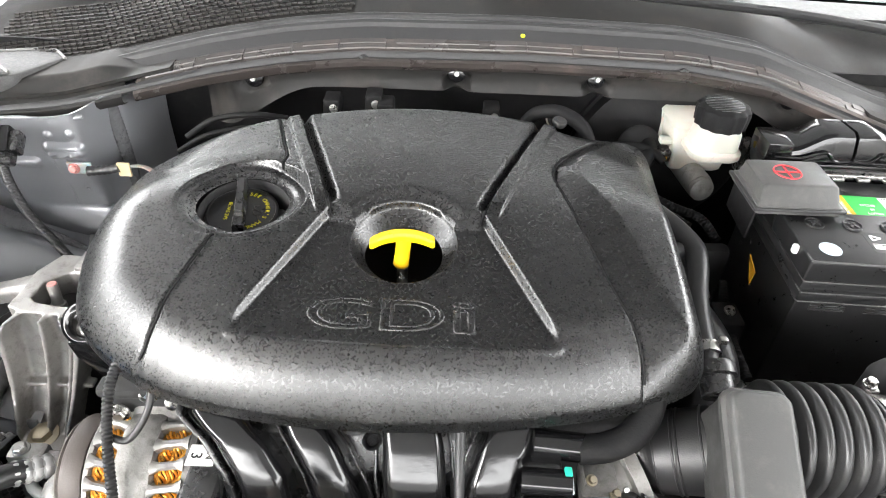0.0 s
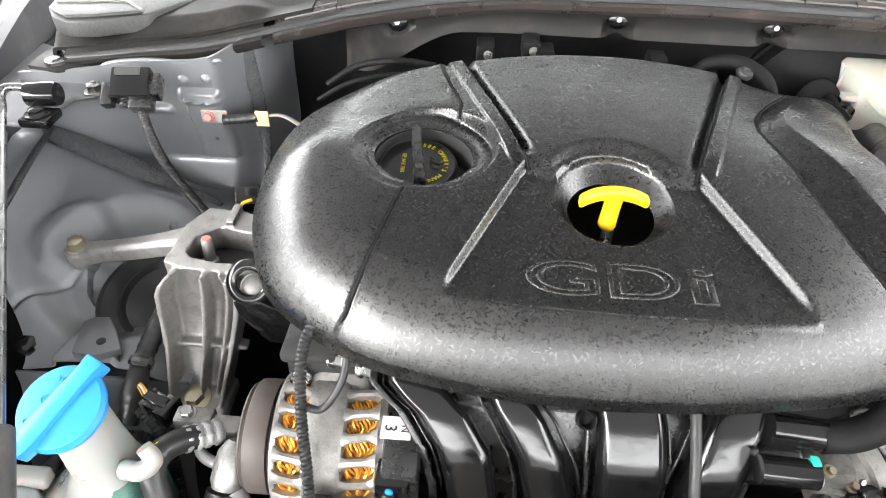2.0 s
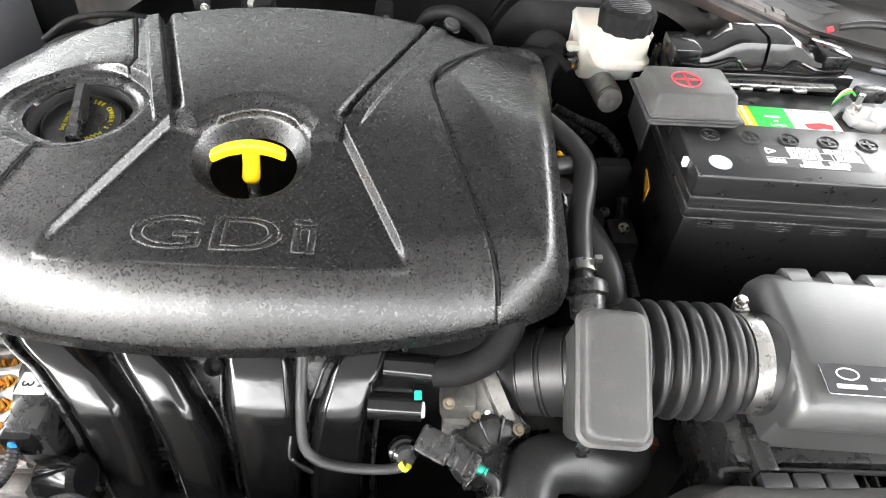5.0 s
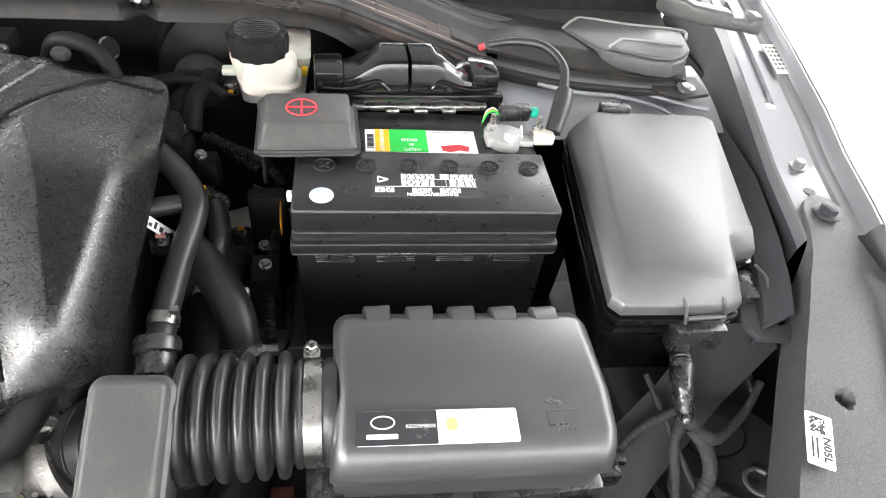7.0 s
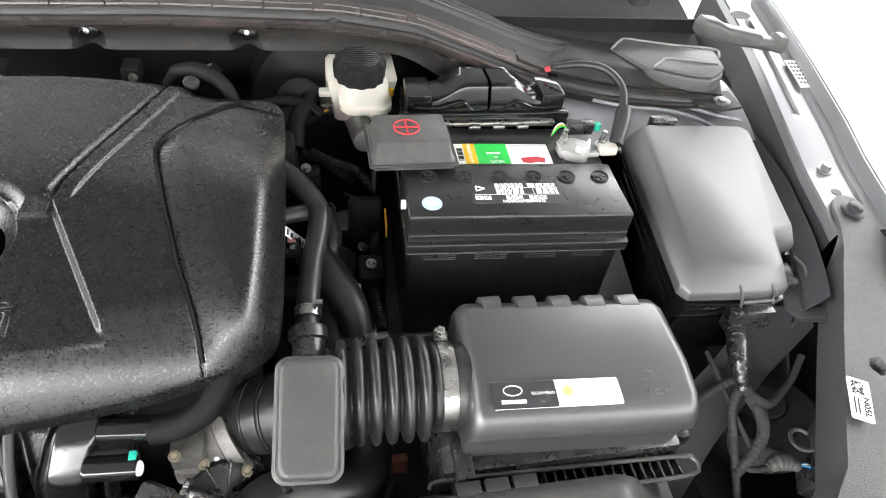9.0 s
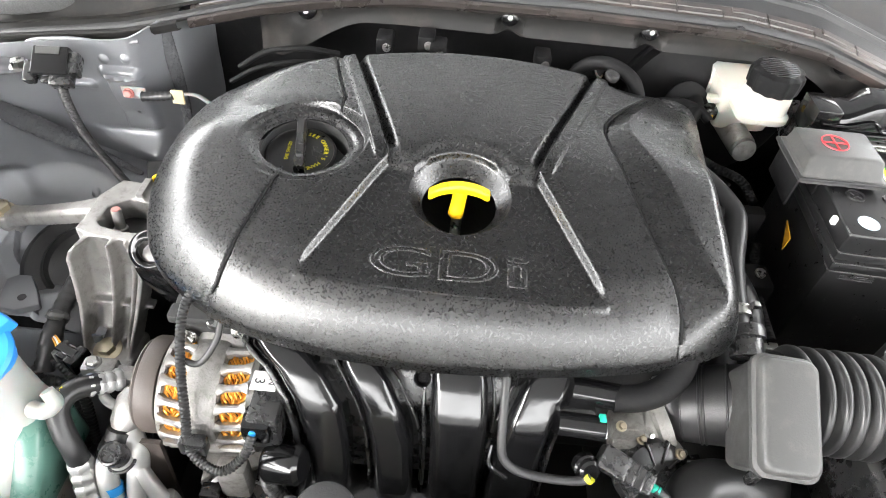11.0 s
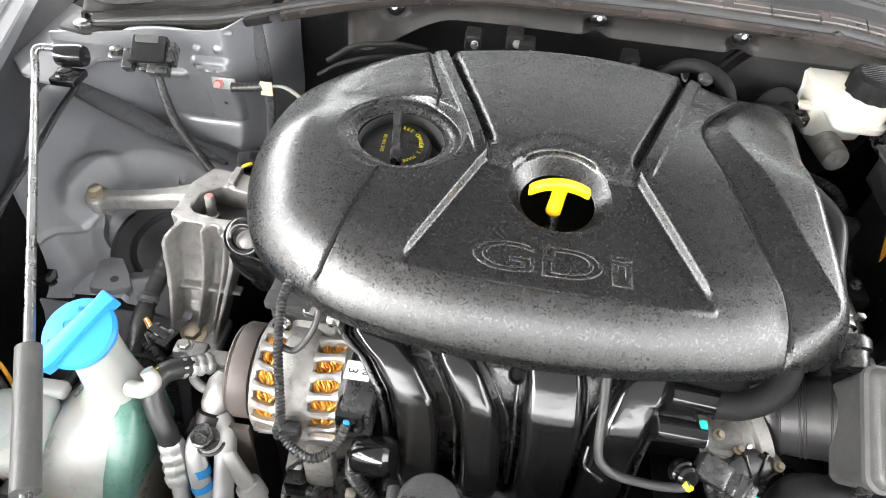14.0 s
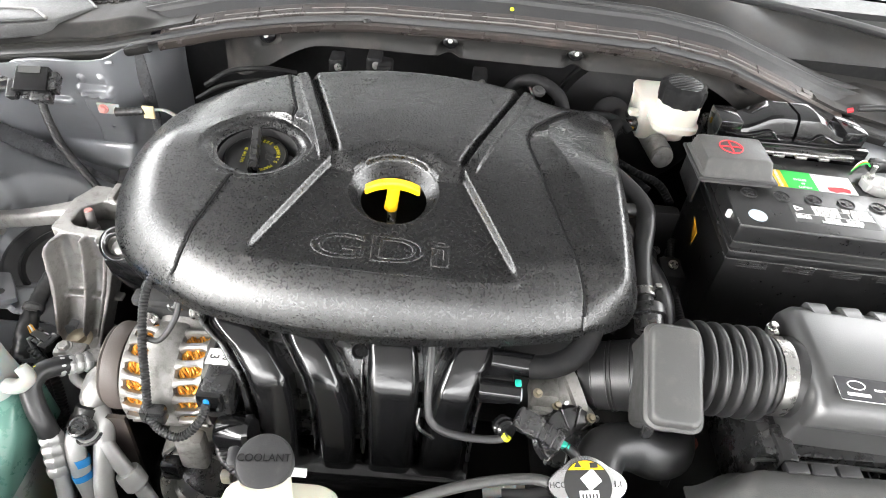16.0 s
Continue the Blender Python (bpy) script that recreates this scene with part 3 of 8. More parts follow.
lathe(bm, [(0, 0), (0.0045, 0), (0.0045, 0.0008), (0, 0.0008)], pose(-0.586, 0.256, 0.7588), 16)
part("hole_shade", bm, DARK, inner)
bm = B()
hexbolt(bm, (-0.668, 0.262, 0.738), (0, -0.3, 1), 0.009, 0.006, 1.3)
part("bolt", bm, GLOSS, inner)
bm = B()
lathe(bm, [(0, 0), (0.046, 0), (0.046, 0.010), (0.038, 0.014), (0.020, 0.016), (0, 0.016)], along((-0.597, 0.352, 0.722), (0.1, -0.2, 1)), 40)
part("mount_rubber", bm, RUBBER, inner, "black rubber mount disc")
bm = B()
lathe(bm, [(0, 0), (0.070, 0), (0.076, 0.003), (0.076, 0.010), (0.070, 0.013), (0.056, 0.008), (0.052, 0.011), (0.048, 0.006), (0, 0.004)], along((-0.548, 0.332, 0.736), (0.1, -0.2, 1)), 56)
part("mount_cover", bm, RUBBER, inner, "black ringed cover over the mount")

# added sheets that close the bay's sides, black in place of shade
for s in (-1, 1):
    bm = B()
    sheet(bm, 20, 12, lambda u, v, s=s: Vector((s * (0.80 + 0.02 * v), 1.1 - 1.3 * u, 0.88 - 0.88 * v)), 0.004)
    tagged(part("bay_side_1" if s < 0 else "bay_side_2", bm, DEEPBLACK), "added dark sheet closing the side of the engine bay", "bay side", kind="structure")
bm = B()
sheet(bm, 40, 8, lambda u, v: Vector((-0.80 + 1.6 * u, -0.16 + 0.01 * v, 0.0 + 0.74 * v)), 0.004)
tagged(part("bay_front", bm, DARK), "dark front of the engine bay", "bay front", kind="structure")

right = thing("inner_wing", "dark grey painted inner wing beside the fuse box, shade painted in", "inner wing", (0.72, 0.35, 0.6))


def flange_x(y):
    return float(np.interp(y, [0.0, 0.10, 0.23, 0.386, 0.515, 0.62], [0.60, 0.64, 0.693, 0.738, 0.752, 0.756]))


def right_apron(u, v):
    y = 0.60 - 0.395 * u
    z = 0.886 - 0.03 * float(smooth(0.31, 0.078, y)) - 0.34 * v
    x = flange_x(y) + 0.006 - 0.022 * float(smooth(0.0, 0.06, v)) + 0.055 * float(smooth(0.14, 0.5, v))
    return Vector((x, y, z))


bm = B()
sheet(bm, 40, 40, right_apron, 0.003)
# panel in the darkened copy, in place of shade beside the fuse box
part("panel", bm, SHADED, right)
bm = B()


def shelf(u, v):
    x = 0.45 + 0.30 * u
    y = 0.585 - 0.115 * v
    z = 0.908 - 0.028 * v ** 2 + 0.004 * math.sin(14 * u) * v - 0.03 * float(smooth(0.15, 0.0, u)) * v
    return Vector((x, y, z))


sheet(bm, 40, 20, shelf, 0.003)
part("cowl_side_panel", bm, BODY, right)
for pts in ([(0.53, 0.535, 0.9085), (0.575, 0.520, 0.9065), (0.625, 0.515, 0.9045), (0.665, 0.500, 0.9015), (0.69, 0.480, 0.896)], [(0.62, 0.530, 0.9062), (0.665, 0.520, 0.9045), (0.70, 0.505, 0.9018), (0.735, 0.495, 0.8995)]):
    bm = B()
    tube(bm, pts, 0.0028, n=10)
    part("pressed_ridge", bm, BODY, right)
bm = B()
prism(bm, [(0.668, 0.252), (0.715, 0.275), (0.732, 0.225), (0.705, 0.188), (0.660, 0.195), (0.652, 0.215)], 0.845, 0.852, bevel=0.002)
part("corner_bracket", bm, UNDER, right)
bm = B()
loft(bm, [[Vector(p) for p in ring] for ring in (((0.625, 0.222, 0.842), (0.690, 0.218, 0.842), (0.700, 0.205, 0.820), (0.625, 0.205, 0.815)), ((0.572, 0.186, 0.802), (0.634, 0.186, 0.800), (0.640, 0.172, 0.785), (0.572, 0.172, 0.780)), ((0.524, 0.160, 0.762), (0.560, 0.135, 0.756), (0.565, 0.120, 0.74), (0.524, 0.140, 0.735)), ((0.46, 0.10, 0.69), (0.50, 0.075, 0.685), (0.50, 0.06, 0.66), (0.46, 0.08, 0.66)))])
# same darkened copy: the member's shade is in its colour
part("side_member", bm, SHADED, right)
# two holes of the bracket, drawn as black discs on its top
for x, y in ((0.690, 0.213), (0.708, 0.214)):
    bm = B()
    lathe(bm, [(0, 0), (0.006, 0), (0.006, 0.0008), (0, 0.0008)], pose(x, y, 0.8512), 16)
    part("hole_shade", bm, INK, right)


# ---- outer wings with rails ----
def out_x(y):
    return float(np.interp(y, [-0.05, 0.10, 0.24, 0.44, 0.664, 0.85], [0.73, 0.765, 0.797, 0.843, 0.877, 0.90]))


def in_x(y):
    return float(np.interp(y, [0.24, 0.272, 0.62, 0.82], [0.722, 0.728, 0.802, 0.832]))


def rail_z(y):
    return float(np.interp(y, [0.0, 0.2, 0.296, 0.372, 0.56, 0.80], [0.872, 0.892, 0.902, 0.907, 0.934, 0.962]))


for s in (-1, 1):
    wing_thing = thing("front_wing", "silver grey front wing with its bolted inner rail", "front wing", (s * 0.80, 0.35, 0.85), group="front wings")
    bm = B()
    prof = [(-0.10, -0.11), (-0.04, -0.012), (0.0, -0.002), (0.03, 0.0), (0.20, 0.0), (0.235, -0.0045), (0.34, -0.0045), (0.375, 0.0), (0.62, 0.0), (0.66, 0.003), (0.80, 0.004), (0.86, 0.012), (0.93, 0.017), (1.0, 0.017)]

    def rail(u, k, s=s):
        y = 0.82 - (0.55 if s > 0 else 0.58) * u
        f, dz = prof[k]
        if 4 < k < 7 and not 0.24 < u < 0.62:
            dz = 0.0
        return Vector((s * (in_x(y) + (out_x(y) - in_x(y)) * f), y, rail_z(y) + dz))

    # the flank is split off so that its shade can be coloured in
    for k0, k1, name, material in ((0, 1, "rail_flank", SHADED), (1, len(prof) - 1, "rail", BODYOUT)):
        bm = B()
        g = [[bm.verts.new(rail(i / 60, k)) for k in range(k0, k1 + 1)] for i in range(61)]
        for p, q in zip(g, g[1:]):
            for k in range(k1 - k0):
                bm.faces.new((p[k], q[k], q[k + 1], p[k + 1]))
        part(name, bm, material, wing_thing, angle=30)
    bm = B()

    def outer(u, v, s=s):
        y = 0.84 - 0.62 * u
        x = out_x(y) - 0.002 + 0.045 * math.sin(math.pi * v / 2)
        return Vector((s * x, y, rail_z(y) + 0.018 - 0.35 * v ** 1.7))

    sheet(bm, 40, 24, outer, 0.003)
    part("outer_skin", bm, BODYOUT, wing_thing)
    bm = B()

    def nose(u, v, s=s):
        y = 0.222 - 0.30 * u
        x0 = float(np.interp(y, [-0.1, 0.035, 0.145, 0.207, 0.23], [0.685, 0.735, 0.778, 0.797, 0.801]))
        x = x0 + 0.10 * v
        return Vector((s * x, y, rail_z(y) + 0.004 - 0.02 * u + 0.018 * math.sin(math.pi * min(1, v * 1.2)) - 0.10 * v ** 2.5 - 0.02 * float(smooth(0.06, 0.0, v))))

    sheet(bm, 30, 24, nose, 0.003)
    part("wing_nose", bm, BODYOUT, wing_thing)
    for bx, by in ((0.776, 0.372), (0.761, 0.296)):
        bm = B()
        big = by < 0.3
        hexbolt(bm, (s * bx, by, rail_z(by) + (0.007 if s > 0 and big else 0)), (0, 0, 1), 0.0085 if big else 0.006, 0.008, 1.6 if big else 1.5)
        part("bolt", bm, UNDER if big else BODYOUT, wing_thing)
    # no opening: a thin black disc stands for the dark of the hole
    bm = B()
    lathe(bm, [(0, 0), (0.006, 0), (0.006, 0.0006), (0, 0.0006)], pose(s * 0.768, 0.334, rail_z(0.334)), 16)
    part("hole", bm, INK, wing_thing)
    def on_rail(x, y, up, s=s):
        return Vector((s * x, y, rail_z(y) + 0.0045 + up))

    bm = B()
    loft(bm, [[on_rail(x + dx, y, 0.0) for dx in (0.0, 0.023)] + [on_rail(x + dx, y, 0.0006) for dx in (0.023, 0.0)] for x, y in ((0.826, 0.522), (0.830, 0.552), (0.833, 0.582))])
    lab = part("sticker", bm, PALE, wing_thing, "small grey printed sticker")
    for k in range(18):
        x, y = 0.8305 + 0.0055 * (k % 3) + 0.0008 * (k // 3), 0.530 + 0.0085 * (k // 3)
        bm = B()
        loft(bm, [[on_rail(x + dx, yy, 0.0006) for dx in (0.0, 0.0035)] + [on_rail(x + dx, yy, 0.0009) for dx in (0.0035, 0.0)] for yy in (y, y + 0.004)])
        part("print_bar", bm, GREYPL, lab)

# dull plastic closing panel along the right wing
seal = thing("wing_trim_panel", "dusty dull black plastic closing panel beside the wing", "trim panel", (0.70, 0.15, 0.86))


def trim(u, v):
    y0 = 0.323 - 0.378 * u
    x0 = float(np.interp(y0, [-0.06, 0.014, 0.035, 0.06, 0.165, 0.204, 0.251, 0.285, 0.305, 0.317, 0.323], [0.505, 0.570, 0.594, 0.609, 0.672, 0.695, 0.722, 0.734, 0.740, 0.748, 0.758]))
    x1 = float(np.interp(y0, [-0.06, 0.045, 0.175, 0.215, 0.255, 0.27, 0.303, 0.317, 0.323], [0.70, 0.745, 0.795, 0.800, 0.786, 0.780, 0.783, 0.778, 0.766]))
    x = x0 + (x1 - x0) * v
    z = float(np.interp(y0, [-0.06, 0.06, 0.165, 0.235, 0.274, 0.3, 0.323], [0.842, 0.855, 0.872, 0.889, 0.9045, 0.908, 0.9095]))
    z += 0.012 * float(smooth(0.70, 0.80, v)) * float(smooth(0.24, 0.20, y0)) - 0.022 * float(smooth(0.88, 0.96, v)) * float(smooth(0.22, 0.18, y0))
    z -= 0.04 * float(smooth(0.05, 0, v)) * float(smooth(0.27, 0.24, y0)) + 0.004 * float(smooth(0.04, 0, v))
    z -= 0.010 * float(smooth(0.008, 0.006, math.hypot(x - 0.690, y0 - 0.122)))
    return Vector((x, y0, z))


bm = B()
sheet(bm, 100, 60, trim, 0.003)
part("panel", bm, TRIMPL, seal)
ml = pose(0.6455, 0.089, 0.8645, 5, 3, -26) @ Matrix.Diagonal((0.78, 0.90, 1, 1))
bm = B()
prism(bm, rrect(0, 0, 0.027, 0.050, 0.002, 3), 0, 0.0006, m=ml)
lab = part("sticker", bm, LABEL, seal, "white sticker with a square code and print")
rnd = random.Random(8)
bm = B()
for i in range(9):
    for j in range(9):
        if rnd.random() < 0.55 and (i - 4) ** 2 + (j - 4) ** 2 < 60:
            rbox(bm, (-0.0095 + 0.0017 * i, 0.006 + 0.0017 * j, 0.0006), (-0.0078 + 0.0017 * i, 0.0077 + 0.0017 * j, 0.0009), 0, 1, ml)
part("print_blocks", bm, INK, lab)
part("lettering", words("N05L", 0.0105, ml @ pose(0.0065, -0.008, 0.0008, 0, 0, -90), offset=0.0002), INK, lab, raw=True)
for x in (-0.003, -0.0075):
    bm = B()
    rbox(bm, (x - 0.0009, -0.018, 0.0006), (x + 0.0009, 0.001, 0.0009), 0, 1, ml)
    part("print_bar", bm, INK, lab)
bm = B()
loft(bm, [[Vector((x, y + a, z + b)) for a, b in rrect(0, 0, w, h, 0.006, 3)] for x, y, z, w, h in ((0.693, 0.612, 0.976, 0.016, 0.014), (0.698, 0.609, 0.979, 0.026, 0.024), (0.711, 0.600, 0.980, 0.028, 0.026), (0.722, 0.590, 0.978, 0.026, 0.022), (0.750, 0.580, 0.977, 0.026, 0.021), (0.766, 0.576, 0.976, 0.026, 0.020), (0.768, 0.575, 0.973, 0.022, 0.016), (0.790, 0.571, 0.972, 0.022, 0.016), (0.793, 0.570, 0.975, 0.026, 0.022), (0.802, 0.568, 0.975, 0.026, 0.022), (0.805, 0.567, 0.975, 0.020, 0.016))])
hinge = thing("cowl_end_cover", "grey plastic end cover beside the cowl", "cover", (0.76, 0.60, 0.95))
part("cover", bm, GREYPL, hinge)
bm = B()
tube(bm, [(0.76, 0.62, 0.99), (0.80, 0.70, 1.0), (0.82, 0.78, 1.02)], 0.014, flat=0.4)
part("arm", bm, BODY, hinge)

# raised bonnet overhead, unseen; black liner and pale skin set for the reflections
bonnet_thing = thing("bonnet", "unseen raised grey bonnet with a black felt liner inside", "bonnet", (0, 0.84, 1.11))
lid = radians(56)


def bonnet(u, v, down=0.0):
    x = (2 * u - 1) * (0.70 - 0.08 * v)
    d = 0.98 * v * (1 - 0.06 * (2 * u - 1) ** 2)
    bow = 0.02 * (1 - (2 * u - 1) ** 2) - down
    return Vector((x, 0.84 - d * math.cos(lid) + bow * math.sin(lid), 1.11 + d * math.sin(lid) + bow * math.cos(lid)))


bm = B()
sheet(bm, 24, 24, bonnet, 0.02)
part("skin", bm, mat("grey_bonnet_paint", (0.50, 0.505, 0.515), 0.35, metal=0.2, vary=0.03, coat=0.3, rough_vary=0.03), bonnet_thing)
bm = B()
sheet(bm, 16, 16, lambda u, v: bonnet(0.08 + 0.84 * u, 0.31 + 0.63 * v, 0.03), 0.008)
part("liner", bm, mat("black_felt", (0.065, 0.065, 0.065), 0.9, grain=0.8, grain_scale=300), bonnet_thing)

# plain unseen ceiling, added to hold back the sky's light over the car
bm = B()
sheet(bm, 4, 4, lambda u, v: Vector((-3.9 + 7.0 * u, -5.5 + 9.0 * v, 3.1)), 0.1)
tagged(part("ceiling", bm, mat("added_ceiling", (0.48, 0.48, 0.48), 0.8, vary=0.06)), "unseen added ceiling that holds back light from above", "ceiling", kind="structure")


# unseen pale walls, added to weaken low light from three sides
WALLPAINT = mat("added_wall_paint", (0.62, 0.62, 0.61), 0.8, vary=0.06)
for name, corner, run in (("blocking_wall_east", (4.2, -6.5), (0, 10.0)), ("blocking_wall_south", (-5.2, -6.5), (9.4, 0)), ("blocking_wall_west", (-5.2, -6.5), (0, 10.0))):
    bm = B()
    sheet(bm, 4, 4, lambda u, v: Vector((corner[0] + run[0] * u, corner[1] + run[1] * u, 2.2 * v)), 0.1)
    tagged(part(name, bm, WALLPAINT), "unseen added wall that cuts light from one side", "wall", kind="structure")


# ---- engine cover ----
RIM = [(-0.141, 0.140), (-0.221, 0.144), (-0.293, 0.156), (-0.341, 0.174), (-0.388, 0.206), (-0.412, 0.24), (-0.428, 0.30), (-0.426, 0.37),
       (-0.405, 0.43), (-0.36, 0.472), (-0.30, 0.498), (-0.19, 0.517), (-0.08, 0.522), (0.012, 0.519), (0.046, 0.510), (0.086, 0.508), (0.117, 0.503), (0.1315, 0.484), (0.1325, 0.43),
       (0.1315, 0.37), (0.130, 0.31), (0.127, 0.235), (0.121, 0.196), (0.102, 0.179), (0.071, 0.168), (0.019, 0.155), (-0.062, 0.144)]
SLOPE = 0.14
DIP, CAP = np.array((-0.132, 0.285)), np.array((-0.286, 0.336))


def top_z(y):
    return 0.93 + SLOPE * (y - 0.187)


def seg_dist(x, y, pts):
    """Distance to a line of points."""
    best = np.full(x.shape, 9.0)
    for (ax, ay), (bx, by) in zip(pts, pts[1:]):
        dx, dy = bx - ax, by - ay
        t = np.clip(((x - ax) * dx + (y - ay) * dy) / (dx * dx + dy * dy), 0, 1)
        best = np.minimum(best, np.hypot(x - ax - t * dx, y - ay - t * dy))
    return best


def inside(x, y, poly):
    """Signed distance to a polygon, positive inside."""
    d = seg_dist(x, y, list(poly) + [poly[0]])
    odd = np.zeros(x.shape, bool)
    n = len(poly)
    for i in range(n):
        (ax, ay), (bx, by) = poly[i], poly[(i + 1) % n]
        if ay != by:
            odd ^= ((ay > y) != (by > y)) & (x < (bx - ax) * (y - ay) / (by - ay) + ax)
    return np.where(odd, d, -d)


def key_level(x):
    """Height of the sunk keystone over the sloping plane."""
    dx = x - DIP[0]
    return -0.0045 - 0.025 * dx * smooth(0, 0.1, dx)


ARCH = [(DIP[0] + 0.049 * math.cos(radians(q)), DIP[1] + 0.049 * math.sin(radians(q))) for q in range(156, 23, -3)]
FOOT = [(-0.199, 0.311), (-0.180, 0.305)] + ARCH + [(-0.086, 0.305), (-0.065, 0.306)]
SIDE_L, SIDE_R = [(-0.280, 0.55), (-0.199, 0.311)], [(0.034, 0.55), (-0.065, 0.306)]


SEAM_LEFT = [(-0.299, 0.284), (-0.3104, 0.2355), (-0.3205, 0.198), (-0.329, 0.1815), (-0.337, 0.1745), (-0.346, 0.168)]
SEAM_REAR = [(-0.258, 0.386), (-0.257, 0.405), (-0.268, 0.44), (-0.287, 0.50)]
SEAM_RIGHT = [(0.075, 0.492), (0.043, 0.455), (0.0265, 0.433), (0.0165, 0.414), (0.0125, 0.394), (0.0145, 0.376), (0.028, 0.315), (0.0435, 0.252), (0.056, 0.212), (0.063, 0.186), (0.066, 0.164), (0.067, 0.14)]


def cover_height(x, y, edge):
    """Height of the cover over its sloping plane; edge: distance from the rim."""
    dx = x - DIP[0]
    crown = -(np.where(dx > 0, 0.36, 0.22) + 0.25 * smooth(0.32, 0.42, y)) * dx * dx - 0.017 * smooth(0.33, 0.53, y)
    t = np.clip(edge / (0.056 - 0.030 * np.maximum(smooth(0.40, 0.48, y), smooth(0.05, 0.105, x))), 0, 1)
    roll_off = 0.85 * (1 - t) ** 2.1 + 0.15 * (1 - np.sqrt(np.clip(1 - (1 - t) ** 3, 0, 1)))
    h = (crown + 0.005) * (1 - roll_off) - 0.046 * roll_off
    smooth_top = h.copy()
    r_dip = np.hypot(x - DIP[0], y - DIP[1])
    r_cap = np.hypot((x - CAP[0]) * 0.94, y - CAP[1])
    # sunk keystone with the lettering
    key = inside(x, y, [(-0.261, 0.184), (-0.205, 0.178), (-0.13, 0.1755), (-0.055, 0.177), (-0.006, 0.182), (-0.058, 0.300), (-0.066, 0.318), (-0.196, 0.318), (-0.206, 0.303)])
    flat = smooth(-0.0052, 0.0010, key)
    h = h * (1 - flat) + key_level(x) * flat
    # rear panel, which drops to an arch round the dipstick and to a groove on each side
    panel = inside(x, y, [SIDE_L[0]] + FOOT + [SIDE_R[0]])
    side = np.minimum(seg_dist(x, y, SIDE_L), seg_dist(x, y, SIDE_R))
    foot = seg_dist(x, y, FOOT)
    low = 1 - smooth(0.0, 0.014, foot)
    deck = (smooth_top + 0.0015) * (1 - low) + (0.62 * key_level(x) + 0.38 * smooth_top + 0.0004) * low
    deck = deck - 0.0105 * smooth(0.013, 0.0015, side) * smooth(0.004, 0.030, foot)
    wide = 0.0016 + 0.0016 * smooth(0.030, 0.010, foot)
    within = smooth(-wide, 0.75 * wide, panel)
    rib = smooth(0.0150, 0.0120, side) * smooth(0.300, 0.335, y)
    h = h + 0.0038 * rib
    h = h * (1 - within) + deck * within
    # cone round the dipstick
    cone = smooth(0.0475, 0.0462, r_dip)
    h = h * (1 - cone) + (key_level(x) - 0.001 - 0.013 * np.clip((0.0465 - r_dip) / 0.012, 0, 1) ** 0.9) * cone
    # pocket of the oil cap
    bowl = -0.004 - 0.011 * smooth(-0.045, 0.045, y - CAP[1]) - 0.004 * smooth(0.050, 0.043, r_cap)
    pocket = smooth(0.0590, 0.0545, r_cap)
    h = h * (1 - pocket) + np.minimum(bowl, h) * pocket
    # seams of the mouldings
    seam = seg_dist(x, y, SEAM_LEFT)
    seam = np.minimum(seam, seg_dist(x, y, SEAM_REAR))
    h -= 0.0045 * smooth(0.0019, 0.0005, seam)
    seam_r = seg_dist(x, y, SEAM_RIGHT)
    beyond = inside(x, y, SEAM_RIGHT + [(0.3, 0.14), (0.3, 0.49)])
    h -= 0.0045 * smooth(0.0020, 0.0005, seam_r)
    # the right moulding rises from its seam in a sloping facet up to a fold
    facet = np.clip((beyond - 0.002) / (0.016 + 0.019 * smooth(0.44, 0.30, y)), 0, 1)
    on = smooth(0.475, 0.425, y)
    lift = on * (-0.0025 + 0.0145 * facet) + (1 - on) * 0.008 * smooth(0.0, 0.02, beyond)
    h += lift * smooth(0.0, 0.0015, beyond) * (1 - roll_off)
    left_side = inside(x, y, [(-0.292, 0.29), (-0.303, 0.24), (-0.322, 0.18), (-0.345, 0.10), (-0.6, 0.1), (-0.6, 0.6), (-0.287, 0.6), (-0.268, 0.44), (-0.257, 0.405), (-0.258, 0.386)])
    h += (0.0015 + 0.002 * smooth(0.38, 0.41, y)) * smooth(0.0, 0.008, left_side) * (1 - roll_off)
    return h


